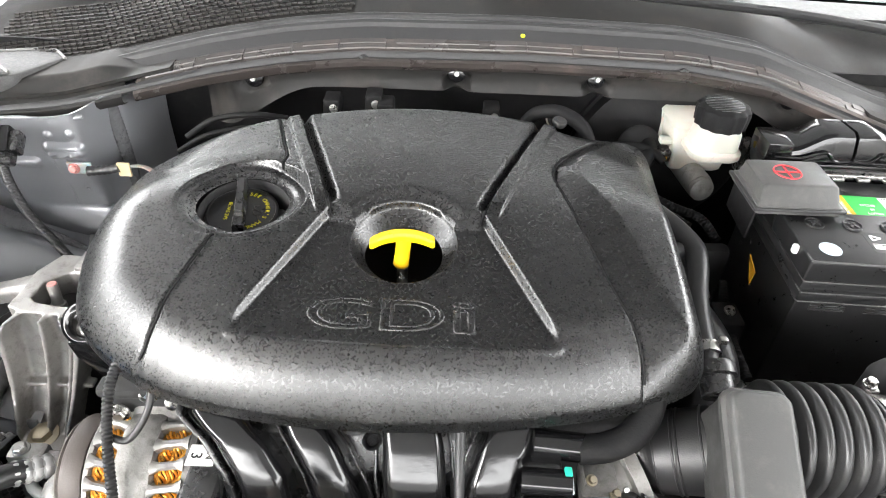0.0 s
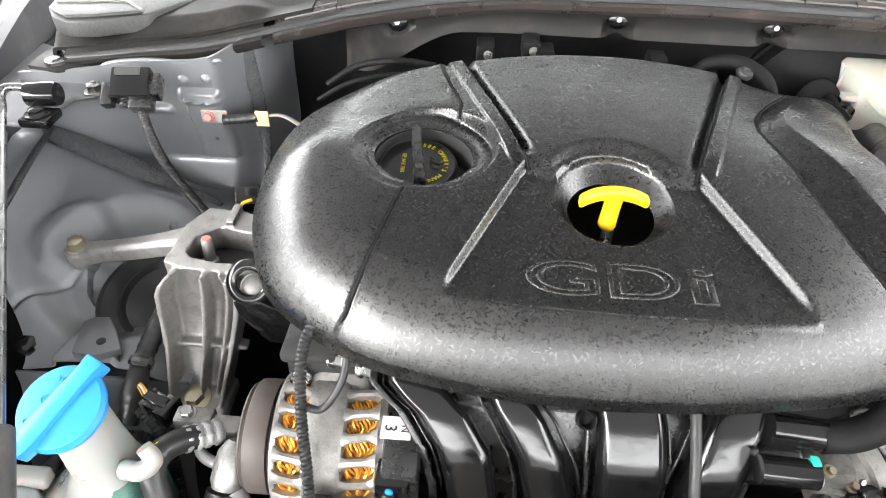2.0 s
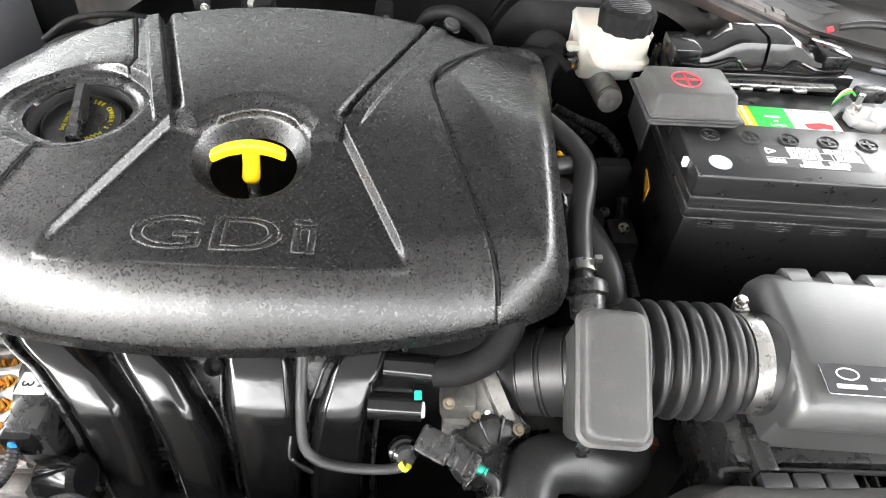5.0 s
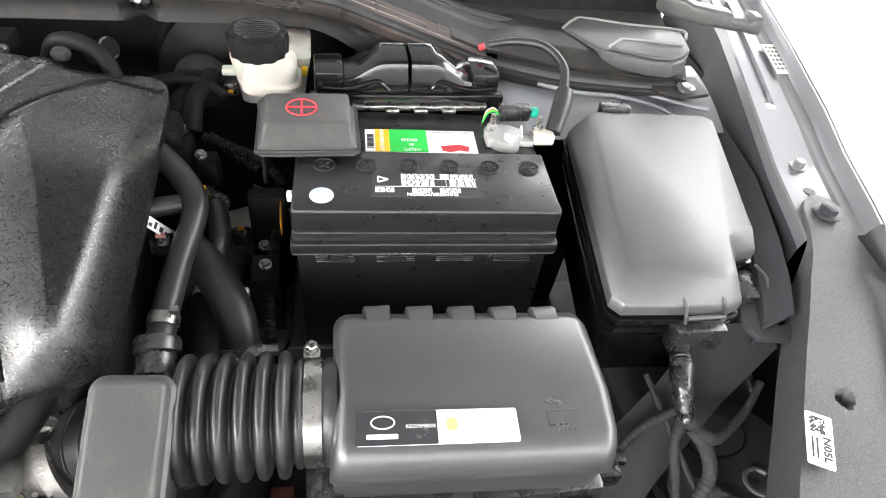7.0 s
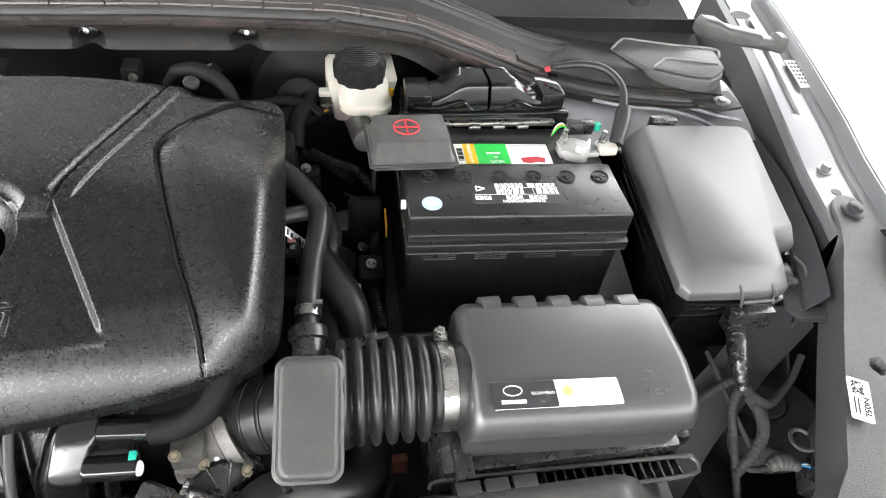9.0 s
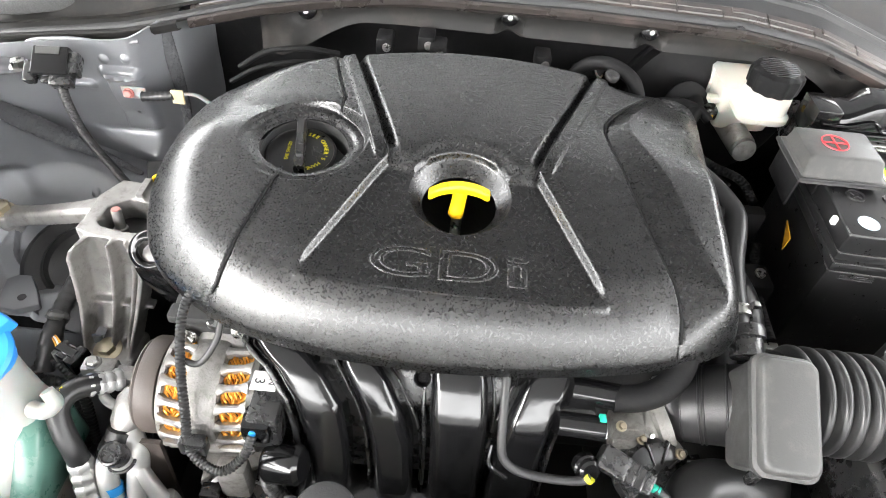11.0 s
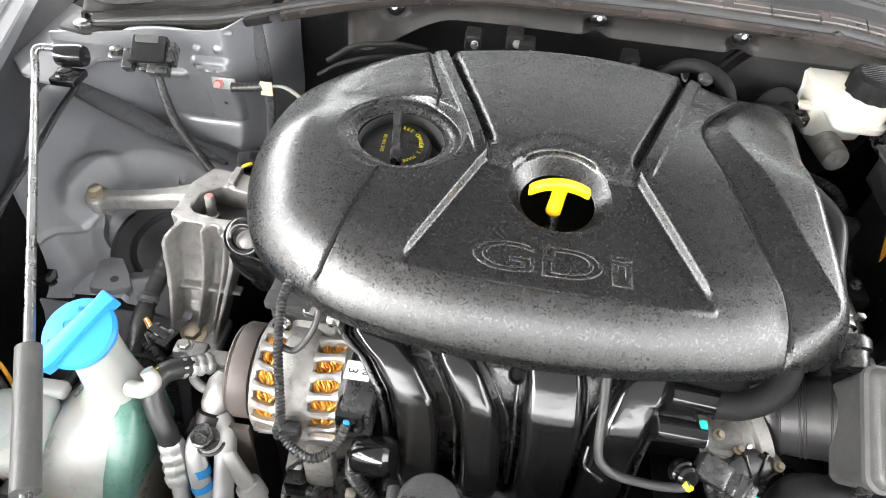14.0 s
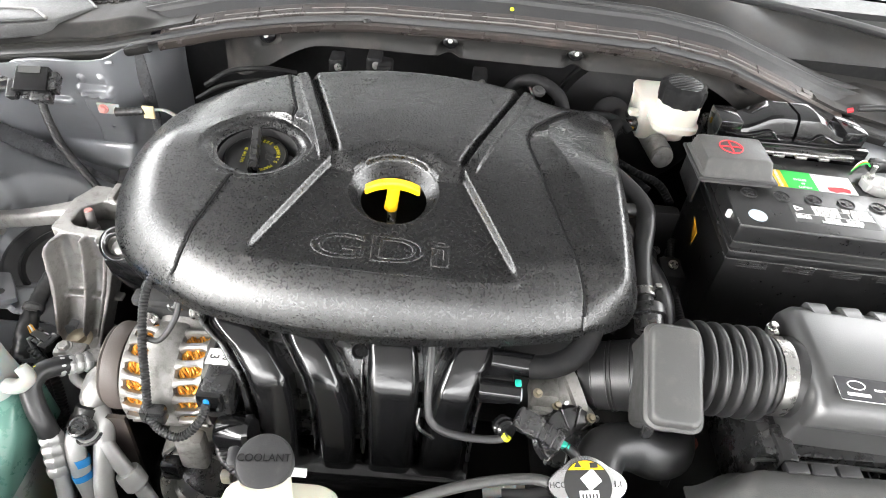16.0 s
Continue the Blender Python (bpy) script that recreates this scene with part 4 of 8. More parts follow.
def build_cover():
    outline = np.array([list(p)[:2] for p in smooth_line([(*p, 0) for p in RIM + RIM[:1]], 12)])[:-1]
    centre = DIP
    ang = np.arctan2(outline[:, 1] - centre[1], outline[:, 0] - centre[0])
    order = np.argsort(ang)
    ang, rad = ang[order], np.hypot(*(outline[order] - centre).T)
    nt, nr = 1600, 330
    th = np.linspace(-math.pi, math.pi, nt, endpoint=False)
    rr = np.interp(th, ang, rad, period=2 * math.pi)
    near = 72
    fr = np.linspace(0, 1, nr - near + 1)[1:]
    ray = np.r_[np.linspace(0.0345, 0.078, near)[:, None] * np.ones(nt)[None], 0.078 + fr[:, None] * (rr[None] - 0.078)]
    x = centre[0] + ray * np.cos(th)[None]
    y = centre[1] + ray * np.sin(th)[None]
    for c, r0 in ((CAP, 0.0425),):
        d = np.hypot(x - c[0], y - c[1])
        near = np.abs(d - r0) < 0.0013
        x = np.where(near, c[0] + (x - c[0]) * r0 / np.maximum(d, 1e-6), x)
        y = np.where(near, c[1] + (y - c[1]) * r0 / np.maximum(d, 1e-6), y)
    edge = inside(x, y, [tuple(p) for p in outline[::3]])
    edge = np.maximum(edge, 0)
    edge[-1] = 0
    z = top_z(y) + cover_height(x, y, edge)
    # a thin lip that hangs from the rim
    xl, yl, zl = x[-1] + 0.0004 * np.cos(th), y[-1] + 0.0004 * np.sin(th), z[-1] - 0.0008
    verts = np.stack([np.r_[x, [xl], [xl], [x[-1]]], np.r_[y, [yl], [yl], [y[-1]]], np.r_[z, [zl], [zl - 0.0035], [z[-1] - 0.014]]], -1).reshape(-1, 3)
    faces = []
    gone = np.hypot(x - CAP[0], y - CAP[1]) < 0.0423
    for j in range(nr + 2):
        for k in range(nt):
            k2 = (k + 1) % nt
            if j < nr - 1 and (gone[j, k] or gone[j + 1, k] or gone[j, k2] or gone[j + 1, k2]):
                continue
            faces.append((j * nt + k, j * nt + k2, (j + 1) * nt + k2, (j + 1) * nt + k))
    me = bpy.data.meshes.new("shell")
    me.from_pydata(verts.tolist(), [], faces)
    me.polygons.foreach_set("use_smooth", [True] * len(me.polygons))
    me.materials.append(COVER)
    return me


cover = thing("engine_cover", "grained black plastic engine cover with raised letters", "engine cover", (-0.14, 0.3, 0.88))
shell = new("shell", build_cover())
shell.parent, shell.matrix_parent_inverse = cover, Matrix.Translation(-Vector(cover.location))
# added dark beads in the open joints of the mouldings, for the gaps' shade
rim_line = [tuple(p)[:2] for p in smooth_line([(*p, 0) for p in RIM + RIM[:1]], 12)][:-1]
for joint, up, thick in ((SEAM_LEFT, 0.0038, 0.0014), (SEAM_REAR, 0.0038, 0.0014), (SEAM_RIGHT, 0.0038, 0.0015), (SIDE_L[::-1], 0.0010, 0.0015), (SIDE_R[::-1], 0.0010, 0.0015)):
    flat_line = []
    for (ax, ay), (bx, by) in zip(joint, joint[1:]):
        k = max(2, int(math.hypot(bx - ax, by - ay) / 0.004))
        flat_line += [(ax + (bx - ax) * i / k, ay + (by - ay) * i / k) for i in range(k)]
    jx, jy = np.array(flat_line).T
    je = inside(jx, jy, rim_line)
    jz = top_z(jy) + cover_height(jx, jy, np.maximum(je, 0)) + up
    pts = [(float(a), float(b), float(c)) for a, b, c, e in zip(jx, jy, jz, je) if e > 0.004]
    bm = B()
    tube(bm, pts, thick, n=6, straight=True)
    part("joint_shade", bm, DEEPBLACK, cover, "dark narrow joint")
tilt = math.degrees(math.atan(SLOPE))
for ch, x0, x1 in (("G", -0.204, -0.152), ("D", -0.146, -0.095), ("i", -0.0895, -0.0695)):
    bm = words(ch, 0.044, Matrix(), wire=0.0011)
    lo = [min(v.co[k] for v in bm.verts) for k in (0, 1)]
    hi = [max(v.co[k] for v in bm.verts) for k in (0, 1)]
    for v in bm.verts:
        v.co.x = x0 + (x1 - x0) * (v.co.x - lo[0]) / (hi[0] - lo[0])
        v.co.y = 0.1885 + 0.032 * (v.co.y - lo[1]) / (hi[1] - lo[1])
        v.co.z += top_z(v.co.y) + float(key_level(v.co.x)) + 0.0003
    part("letter", bm, COVER, cover, "raised outline letter", angle=80)
bm = B()
lathe(bm, [(0.008, 0), (0.009, 0.003), (0.008, 0.006), (0.005, 0.007), (0, 0.005)], along((0.034, 0.512, 0.946), (0.2, -0.2, 1)), 20)
part("rubber_grommet", bm, RUBBER, cover)
# inner block below the cover
bm = B()
rbox(bm, (-0.39, 0.19, 0.66), (0.09, 0.47, 0.85), 0.02)
head_block = thing("cylinder_head", "dark cylinder head under the engine cover", "engine block", (-0.15, 0.33, 0.66))
part("casting", bm, DARK, head_block)
bm = B()
rbox(bm, (-0.385, 0.182, 0.838), (0.085, 0.20, 0.850), 0.004)
part("rail", bm, DARK, head_block)
for x in (-0.37, -0.25, -0.13, -0.01, 0.07):
    bm = B()
    hexbolt(bm, (x, 0.184, 0.82), (0, -1, 0.2), 0.006, 0.006, 1.4)
    part("bolt", bm, STEEL, head_block)

# dipstick with its yellow pull
dipstick = thing("dipstick", "bright yellow plastic dipstick handle in the cover opening", "dipstick", (-0.131, 0.285, 0.86))
bm = B()
z0 = top_z(0.285)
pull = smooth_line([(-0.161, 0.2765, z0 + 0.0005), (-0.148, 0.283, z0 + 0.003), (-0.133, 0.2865, z0 + 0.0035), (-0.118, 0.2875, z0 + 0.001), (-0.105, 0.2865, z0 - 0.0035)], 6)
loft(bm, [[p + Vector((0, y * k, z * k)) for y, z in ((-0.0045, -0.0055), (0.0035, -0.0055), (0.0045, 0.0005), (0.003, 0.0030), (-0.004, 0.0030), (-0.0055, 0.0005))] for i, p in enumerate(pull) for k in [0.8 if i in (0, len(pull) - 1) else 1.0]])
part("grip", bm, YELLOW, dipstick)
bm = B()
tube(bm, [(-0.132, 0.286, z0 - 0.001), (-0.133, 0.284, z0 - 0.014), (-0.1345, 0.281, z0 - 0.026), (-0.135, 0.280, z0 - 0.030)], [0.0070, 0.0068, 0.0074, 0.004])
part("stem", bm, YELLOW, dipstick)
bm = B()
tube(bm, [(-0.133, 0.279, z0 - 0.028), (-0.133, 0.27, z0 - 0.10)], 0.005)
part("tube", bm, STEEL, dipstick)

# oil filler cap
oilcap = thing("oil_filler_cap", "black oil filler cap with yellow lettering and raised grip", "oil cap", (-0.283, 0.325, 0.90))
mc = pose(-0.292, 0.3445, 0.923, tilt, 0, 0)
bm = B()
lathe(bm, [(0, -0.03), (0.030, -0.03), (0.0325, -0.006), (0.0345, -0.005), (0.0350, -0.002), (0.0343, 0.0), (0.0325, 0.001), (0.0318, 0.0002), (0, 0.0002)], mc, 56)
part("disc", bm, CASEBLACK, oilcap)
bm = B()
mg = mc @ pose(0, 0, 0, 0, 0, 8)
loft(bm, [[mg @ Vector((x, y, z)) for x, z in ((-w, 0), (-w, t * 0.8), (-w * 0.75, t), (w * 0.75, t), (w, t * 0.8), (w, 0))] for y, w, t in ((-0.031, 0.0050, 0.006), (-0.0295, 0.0056, 0.010), (-0.018, 0.0056, 0.011), (-0.016, 0.0046, 0.013), (0.020, 0.0040, 0.017), (0.029, 0.0046, 0.018), (0.031, 0.0044, 0.015))])
part("grip", bm, PLASTIC, oilcap)
bm = B()
for pts in (((0.010, 0.003), (0.012, -0.004), (0.018, -0.006), (0.020, 0.000), (0.010, 0.003)), ((0.012, 0.004), (0.010, 0.009), (0.015, 0.008)), ((0.016, -0.006), (0.018, -0.011))):
    tube(bm, [mc @ Vector((x, y, 0.0006)) for x, y in pts], 0.0005, n=5, straight=True)
part("oil_can_mark", bm, GREYPL, oilcap, "faint moulded oil can mark")
bm = B()
lathe(bm, [(0.0425, 0), (0.0435, 0.0), (0.0435, -0.03), (0.0425, -0.03), (0.0425, 0)], pose(CAP[0], CAP[1], 0.932, tilt, 0, 0), 64, caps=False)
part("filler_collar", bm, DARK, oilcap, "dark collar round the filler neck")
for i, ch in enumerate("SEE OWNER'S MANUAL"):
    a = radians(80 - 168 * i / 17)
    if ch != " ":
        part("lettering", words(ch, 0.0060, mc @ pose(0.0245 * math.cos(a), 0.0245 * math.sin(a), 0.0013, 0, 0, math.degrees(a) - 90), depth=0.0002), LEMON, oilcap, "yellow printed letter", raw=True)
part("lettering", words("SAE 5W-20", 0.0052, mc @ pose(-0.0125, -0.001, 0.0013, 0, 0, 90)), LEMON, oilcap, "yellow printed words", raw=True)

# ---- intake manifold ----
manifold = thing("intake_manifold", "glossy black plastic intake manifold with four curved runners", "intake manifold", (-0.16, 0.1, 0.66))
RUN = [(0.225, 0.853), (0.195, 0.859), (0.170, 0.855), (0.150, 0.843), (0.135, 0.826), (0.1235, 0.8095), (0.117, 0.790), (0.107, 0.757), (0.099, 0.730), (0.099, 0.710), (0.115, 0.700)]


LEVELS = [0.735, 0.780, 0.815, 0.838, 0.852]


def run_line(left, right, n=7):
    """Centre and normal of a runner; left, right: its edges from the foot up to the top."""
    line = smooth_line([(0, *p) for p in RUN], n)
    out = []
    for i, p in enumerate(line):
        t = (line[min(i + 1, len(line) - 1)] - line[max(i - 1, 0)]).normalized()
        z = p.z if p.y < 0.19 else 0.86
        out.append((p, Vector((0, t.z, -t.y)), float(np.interp(z, LEVELS, left)), float(np.interp(z, LEVELS, right)), i / (len(line) - 1)))
    return out


EDGES = (([-0.246, -0.250, -0.2588, -0.277, -0.299], [-0.208, -0.212, -0.2185, -0.237, -0.2555]), ([-0.186, -0.191, -0.200, -0.216, -0.226], [-0.150, -0.154, -0.165, -0.180, -0.192]),
         ([-0.135, -0.137, -0.1405, -0.141, -0.1425], [-0.088, -0.088, -0.088, -0.091, -0.095]), ([-0.080, -0.077, -0.071, -0.062, -0.055], [-0.037, -0.0345, -0.0305, -0.020, -0.0145]))
for left, right in EDGES:
    bm = B()
    loft(bm, [[Vector((a, p.y, p.z)) + b * nrm for a, b in rrect((x0 + x1) / 2, -0.019, x1 - x0, 0.038, 0.0095, 6)] for p, nrm, x0, x1, f in run_line(left, right)])
    part("runner", bm, MANIFOLD, manifold)
# moulded rims between and beside the runners, and the outer lip
for (left, right), side, gap, wide, h in ((EDGES[0], 0, -0.011, 0.006, -0.004), (EDGES[0], 0, -0.0045, 0.002, -0.010), (EDGES[1], 0, -0.006, 0.0025, -0.008), (EDGES[1], 1, 0.007, 0.003, -0.012), (EDGES[2], 0, -0.006, 0.003, -0.008), (EDGES[2], 1, 0.006, 0.003, -0.014), (EDGES[3], 0, -0.006, 0.003, -0.014), (EDGES[3], 1, 0.008, 0.004, -0.008)):
    mid = [x + gap for x in (right if side else left)]
    bm = B()
    loft(bm, [[Vector((u, p.y, p.z)) + w * nrm for u, w in rrect((x0 + x1) / 2, h - 0.017, x1 - x0, 0.024, 0.0015, 3)] for p, nrm, x0, x1, f in run_line([x - wide / 2 for x in mid], [x + wide / 2 for x in mid])])
    part("rim", bm, PLASTIC, manifold)
bm = B()
line = run_line([x - 0.014 for x in EDGES[0][0]], [x + 0.01 for x in EDGES[3][1]], n=4)
loft(bm, [[Vector((u, p.y, p.z)) + w * nrm for u, w in rrect((x0 + x1) / 2, -0.036, x1 - x0, 0.014, 0.003, 2)] for p, nrm, x0, x1, f in line])
part("web", bm, PLASTIC, manifold)
bm = B()
rbox(bm, (-0.26, 0.09, 0.665), (-0.025, 0.15, 0.705), 0.008)
part("plenum", bm, GLOSS, manifold)
bm = B()
lathe(bm, [(0.0045, -0.004), (0.008, -0.004), (0.0078, 0.0015), (0.0065, 0.003), (0.005, 0.001), (0.0045, -0.004)], along((-0.150, 0.152, 0.836), (0, -0.62, 0.78)), 24)
part("bolt_boss", bm, GLOSS, manifold)


# ---- alternator ----
alt = thing("alternator", "weathered cast aluminium alternator with copper windings in its slots", "alternator", (-0.34, 0.16, 0.68))
ma = along((-0.388, 0.168, 0.760), (1, 0, 0)) @ Matrix.Diagonal((0.90, 0.90, 1.06, 1))
bm = B()
lathe(bm, [(0, 0), (0.050, 0), (0.060, 0.002), (0.0605, 0.006), (0.050, 0.008), (0.050, 0.024), (0.064, 0.026), (0.066, 0.030), (0.066, 0.050), (0.064, 0.054), (0.050, 0.056), (0.050, 0.076), (0.0615, 0.078), (0.061, 0.084), (0.045, 0.090), (0, 0.090)], ma, 56)
part("housing", bm, WORNCAST, alt, angle=30)
for x0, x1 in ((0.008, 0.024), (0.056, 0.076)):
    bm = B()
    lathe(bm, [(0.046, x0 - 0.001), (0.053, x0), (0.054, (x0 + x1) / 2), (0.053, x1), (0.046, x1 + 0.001)], ma, 56)
    part("winding_core", bm, DARK, alt)
    for k in range(9):
        bm = B()
        mid = x0 + (x1 - x0) * (k + 0.5) / 9
        loop = [ma @ Vector(((0.0555 + 0.0018 * math.sin(19 * a + 2 * k)) * math.cos(a), (0.0555 + 0.0018 * math.sin(19 * a + 2 * k)) * math.sin(a), mid + 0.0020 * math.sin(19 * a + 0.5 * k))) for a in np.linspace(0, 2 * math.pi, 191)]
        tube(bm, loop, 0.00125, n=5, straight=True)
        part("winding", bm, COPPER, alt, "bare copper winding")
    for k in range(19):
        a = 2 * math.pi * (k + 0.3) / 19
        bm = B()
        m = ma @ Matrix.Rotation(a, 4, "Z")
        lean = 0.0022 if x0 < 0.03 else -0.0022
        loft(bm, [[m @ Vector((r, y + lean * f, x)) for r, y in ((0.050, -w), (0.0625, -w), (0.0645, -w * 0.5), (0.0645, w * 0.5), (0.0625, w), (0.050, w))] for x, w, f in ((x0 - 0.003, 0.0070, -1), (x0 + 0.001, 0.0046, -0.8), (x0 + 0.004, 0.0036, -0.4), (x1 - 0.004, 0.0036, 0.4), (x1 - 0.001, 0.0046, 0.8), (x1 + 0.003, 0.0070, 1))])
        part("fin", bm, CAST, alt)
bm = B()
prof = [(0, -0.024), (0.020, -0.024), (0.024, -0.021), (0.040, -0.021), (0.042, -0.025), (0.0475, -0.025), (0.0485, -0.0235), (0.0475, -0.022)]
for k in range(6):
    prof += [(0.0475, -0.021 + 0.003 * k), (0.0462, -0.0195 + 0.003 * k)]
prof += [(0.047, -0.003), (0.0485, -0.002), (0.047, -0.001), (0.030, -0.001), (0, -0.001)]
lathe(bm, prof, ma, 48)
part("pulley", bm, BELT, alt, "brown ribbed pulley")
bm = B()
lathe(bm, [(0.0465, -0.0195), (0.0515, -0.0200), (0.0520, -0.0190), (0.0520, -0.0040), (0.0515, -0.0030), (0.0465, -0.0035)], ma, 56)
part("belt_wrap", bm, BELT, alt, "smooth brown back of the drive belt")
bm = B()
rbox(bm, (-0.299, 0.108, 0.764), (-0.271, 0.165, 0.814), 0.005, 2)
part("rear_cap", bm, PLASTIC, alt, "black plastic rear cap")
bm = B()
rbox(bm, (-0.302, 0.138, 0.8135), (-0.279, 0.158, 0.8146), 0.0005, 1)
lab = part("label", bm, LABEL, alt, "white label with large print")
part("lettering", words("N", 0.0085, pose(-0.284, 0.147, 0.8148, 0, 0, -90)), INK, lab, raw=True)
part("lettering", words("3", 0.013, pose(-0.295, 0.147, 0.8148, 0, 0, -90)), INK, lab, raw=True)
bm = B()
rbox(bm, (-0.303, 0.102, 0.782), (-0.276, 0.128, 0.810), 0.006, 2, None)
part("plug", bm, GLOSS, alt, "black plug with blue insert")
bm = B()
rbox(bm, (-0.294, 0.100, 0.796), (-0.288, 0.104, 0.806), 0.002)
part("plug_insert", bm, BLUETAPE, alt)
bm = B()
loft(bm, [[Vector((x, y, z)) for x, y in rrect(cx, cy, w, h, 0.008, 3)] for z, cx, cy, w, h in ((0.79, -0.335, 0.188, 0.070, 0.045), (0.812, -0.338, 0.196, 0.050, 0.032), (0.822, -0.342, 0.202, 0.040, 0.022))])
part("mounting_ear", bm, WORNCAST, alt)
bm = B()
hexbolt(bm, (-0.306, 0.176, 0.806), (0.9, -0.3, 0.3), 0.0045, 0.008, 1.2)
part("through_bolt", bm, STEEL, alt)
bm = B()
rbox(bm, (-0.335, 0.095, 0.680), (-0.305, 0.115, 0.735), 0.006, 2, None)
part("lower_ear", bm, WORNCAST, alt)

belt = thing("drive_belt", "worn brown ribbed drive belt running down from the pulley", "drive belt", (-0.40, 0.12, 0.4))
bm = B()
loft(bm, [[Vector((-0.412, 0.122, 0.735)), Vector((-0.392, 0.122, 0.735)), Vector((-0.392, 0.117, 0.735)), Vector((-0.412, 0.117, 0.735))],
          [Vector((-0.412, 0.105, 0.40)), Vector((-0.392, 0.105, 0.40)), Vector((-0.392, 0.10, 0.40)), Vector((-0.412, 0.10, 0.40))]])
part("front_run", bm, BELT, belt)
bm = B()
loft(bm, [[Vector((-0.412, 0.212, 0.735)), Vector((-0.392, 0.212, 0.735)), Vector((-0.392, 0.207, 0.735)), Vector((-0.412, 0.207, 0.735))],
          [Vector((-0.412, 0.20, 0.40)), Vector((-0.392, 0.20, 0.40)), Vector((-0.392, 0.195, 0.40)), Vector((-0.412, 0.195, 0.40))]])
part("rear_run", bm, BELT, belt)

# corrugated cable over the alternator
loom = thing("wiring_loom", "black corrugated cable loom looped round the alternator", "cable", (-0.35, 0.1, 0.75))
bm = B()
tube(bm, [(-0.345, 0.205, 0.890), (-0.354, 0.188, 0.885), (-0.362, 0.171, 0.866), (-0.360, 0.144, 0.838), (-0.353, 0.116, 0.806), (-0.346, 0.094, 0.780), (-0.327, 0.083, 0.770), (-0.312, 0.083, 0.770), (-0.297, 0.092, 0.784), (-0.291, 0.103, 0.800)], 0.0047, ribs=0.0009, pitch=0.0034)
part("conduit", bm, RUBBER, loom)
bm = B()
tube(bm, [(-0.361, 0.148, 0.835), (-0.345, 0.147, 0.834), (-0.332, 0.161, 0.850), (-0.329, 0.177, 0.868), (-0.326, 0.19, 0.885)], 0.003)
part("branch", bm, RUBBER, loom)
bm = B()
rbox(bm, (-0.356, 0.092, 0.770), (-0.332, 0.105, 0.790), 0.003)
part("clip", bm, PLASTIC, loom)

# black cylindrical sensor by the alternator
sensor = thing("oil_pressure_sensor", "glossy black cylindrical sensor beside the alternator", "sensor", (-0.285, 0.10, 0.70))
bm = B()
lathe(bm, [(0, 0), (0.016, 0), (0.018, 0.004), (0.018, 0.032), (0.014, 0.036), (0, 0.036)], along((-0.283, 0.10, 0.755), (1, -0.1, 0.25)), 24)
part("body", bm, GLOSS, sensor)
bm = B()
rbox(bm, (-0.275, 0.09, 0.735), (-0.255, 0.12, 0.752), 0.004)
part("plug", bm, PLASTIC, sensor)

# ---- engine mount ----
mount = thing("engine_mount", "cast aluminium engine mount bracket with ribbed leg and long arm", "engine mount", (-0.5, 0.28, 0.69))
bm = B()
arm = smooth_line([(-0.664, 0.365, 0.768), (-0.625, 0.357, 0.783), (-0.580, 0.347, 0.800), (-0.535, 0.340, 0.817), (-0.50, 0.345, 0.824)], 5)
wid = np.interp(np.linspace(0, 1, len(arm)), [0, 0.12, 0.3, 0.7, 1], [0.010, 0.012, 0.0085, 0.0105, 0.018])
loft(bm, [[p + Vector(q) for q in ((0, -w, -0.010), (0, -w, 0.004), (0, -w * 0.7, 0.009), (0, w * 0.7, 0.009), (0, w, 0.004), (0, w, -0.010))] for p, w in zip(arm, wid)])
lathe(bm, [(0, -0.03), (0.014, -0.03), (0.0145, 0.004), (0.013, 0.007), (0, 0.007)], along((-0.654, 0.363, 0.774), (0, -0.1, 1)), 28)
arm_bm = bm
bm = B()
hexbolt(bm, (-0.654, 0.363, 0.781), (0, -0.1, 1), 0.0085, 0.010, 1.35)
part("bolt", bm, BRASS, mount, "yellowish zinc hexagon bolt")
# ring-shaped head
for pts in ([(-0.520, 0.345), (-0.505, 0.375), (-0.47, 0.372), (-0.43, 0.360), (-0.41, 0.345), (-0.41, 0.327), (-0.45, 0.338), (-0.485, 0.345), (-0.503, 0.33), (-0.505, 0.305), (-0.52, 0.30)],
            [(-0.521, 0.304), (-0.507, 0.308), (-0.498, 0.300), (-0.475, 0.295), (-0.44, 0.295), (-0.415, 0.302), (-0.41, 0.29), (-0.45, 0.283), (-0.500, 0.285), (-0.521, 0.292)]):
    prism(arm_bm, pts, 0.800, 0.836)
for x in (-0.475, -0.447, -0.425):
    rbox(arm_bm, (x - 0.004, 0.345, 0.825), (x + 0.004, 0.374, 0.843))
# leg: a tapering channel with raised flanges and a centre rib
bm = B()


def leg_pt(a, f):
    """Across the leg (a, -1 to 1) and down it (f, 0 to 1)."""
    w = float(np.interp(f, [0, 0.12, 0.3, 0.8, 1], [0.028, 0.039, 0.038, 0.029, 0.026]))
    return Vector((-0.482 - 0.012 * f + a * w, 0.284 - 0.043 * f + 0.010 * math.sin(3.1 * f), 0.834 - 0.126 * f))


out = Vector((0, -0.97, 0.25)).normalized()
loft(bm, [[leg_pt(a, f) + out * d for a, d in ((-1, -0.012), (-1, 0.020), (-0.86, 0.020), (-0.76, -0.005), (-0.02, -0.005), (0.04, 0.015), (0.14, 0.015), (0.22, -0.005), (0.50, -0.005), (0.56, 0.008), (0.64, 0.008), (0.70, -0.005), (0.78, -0.005), (0.86, 0.020), (1, 0.020), (1, -0.012))] for f in np.linspace(0, 1, 14)])
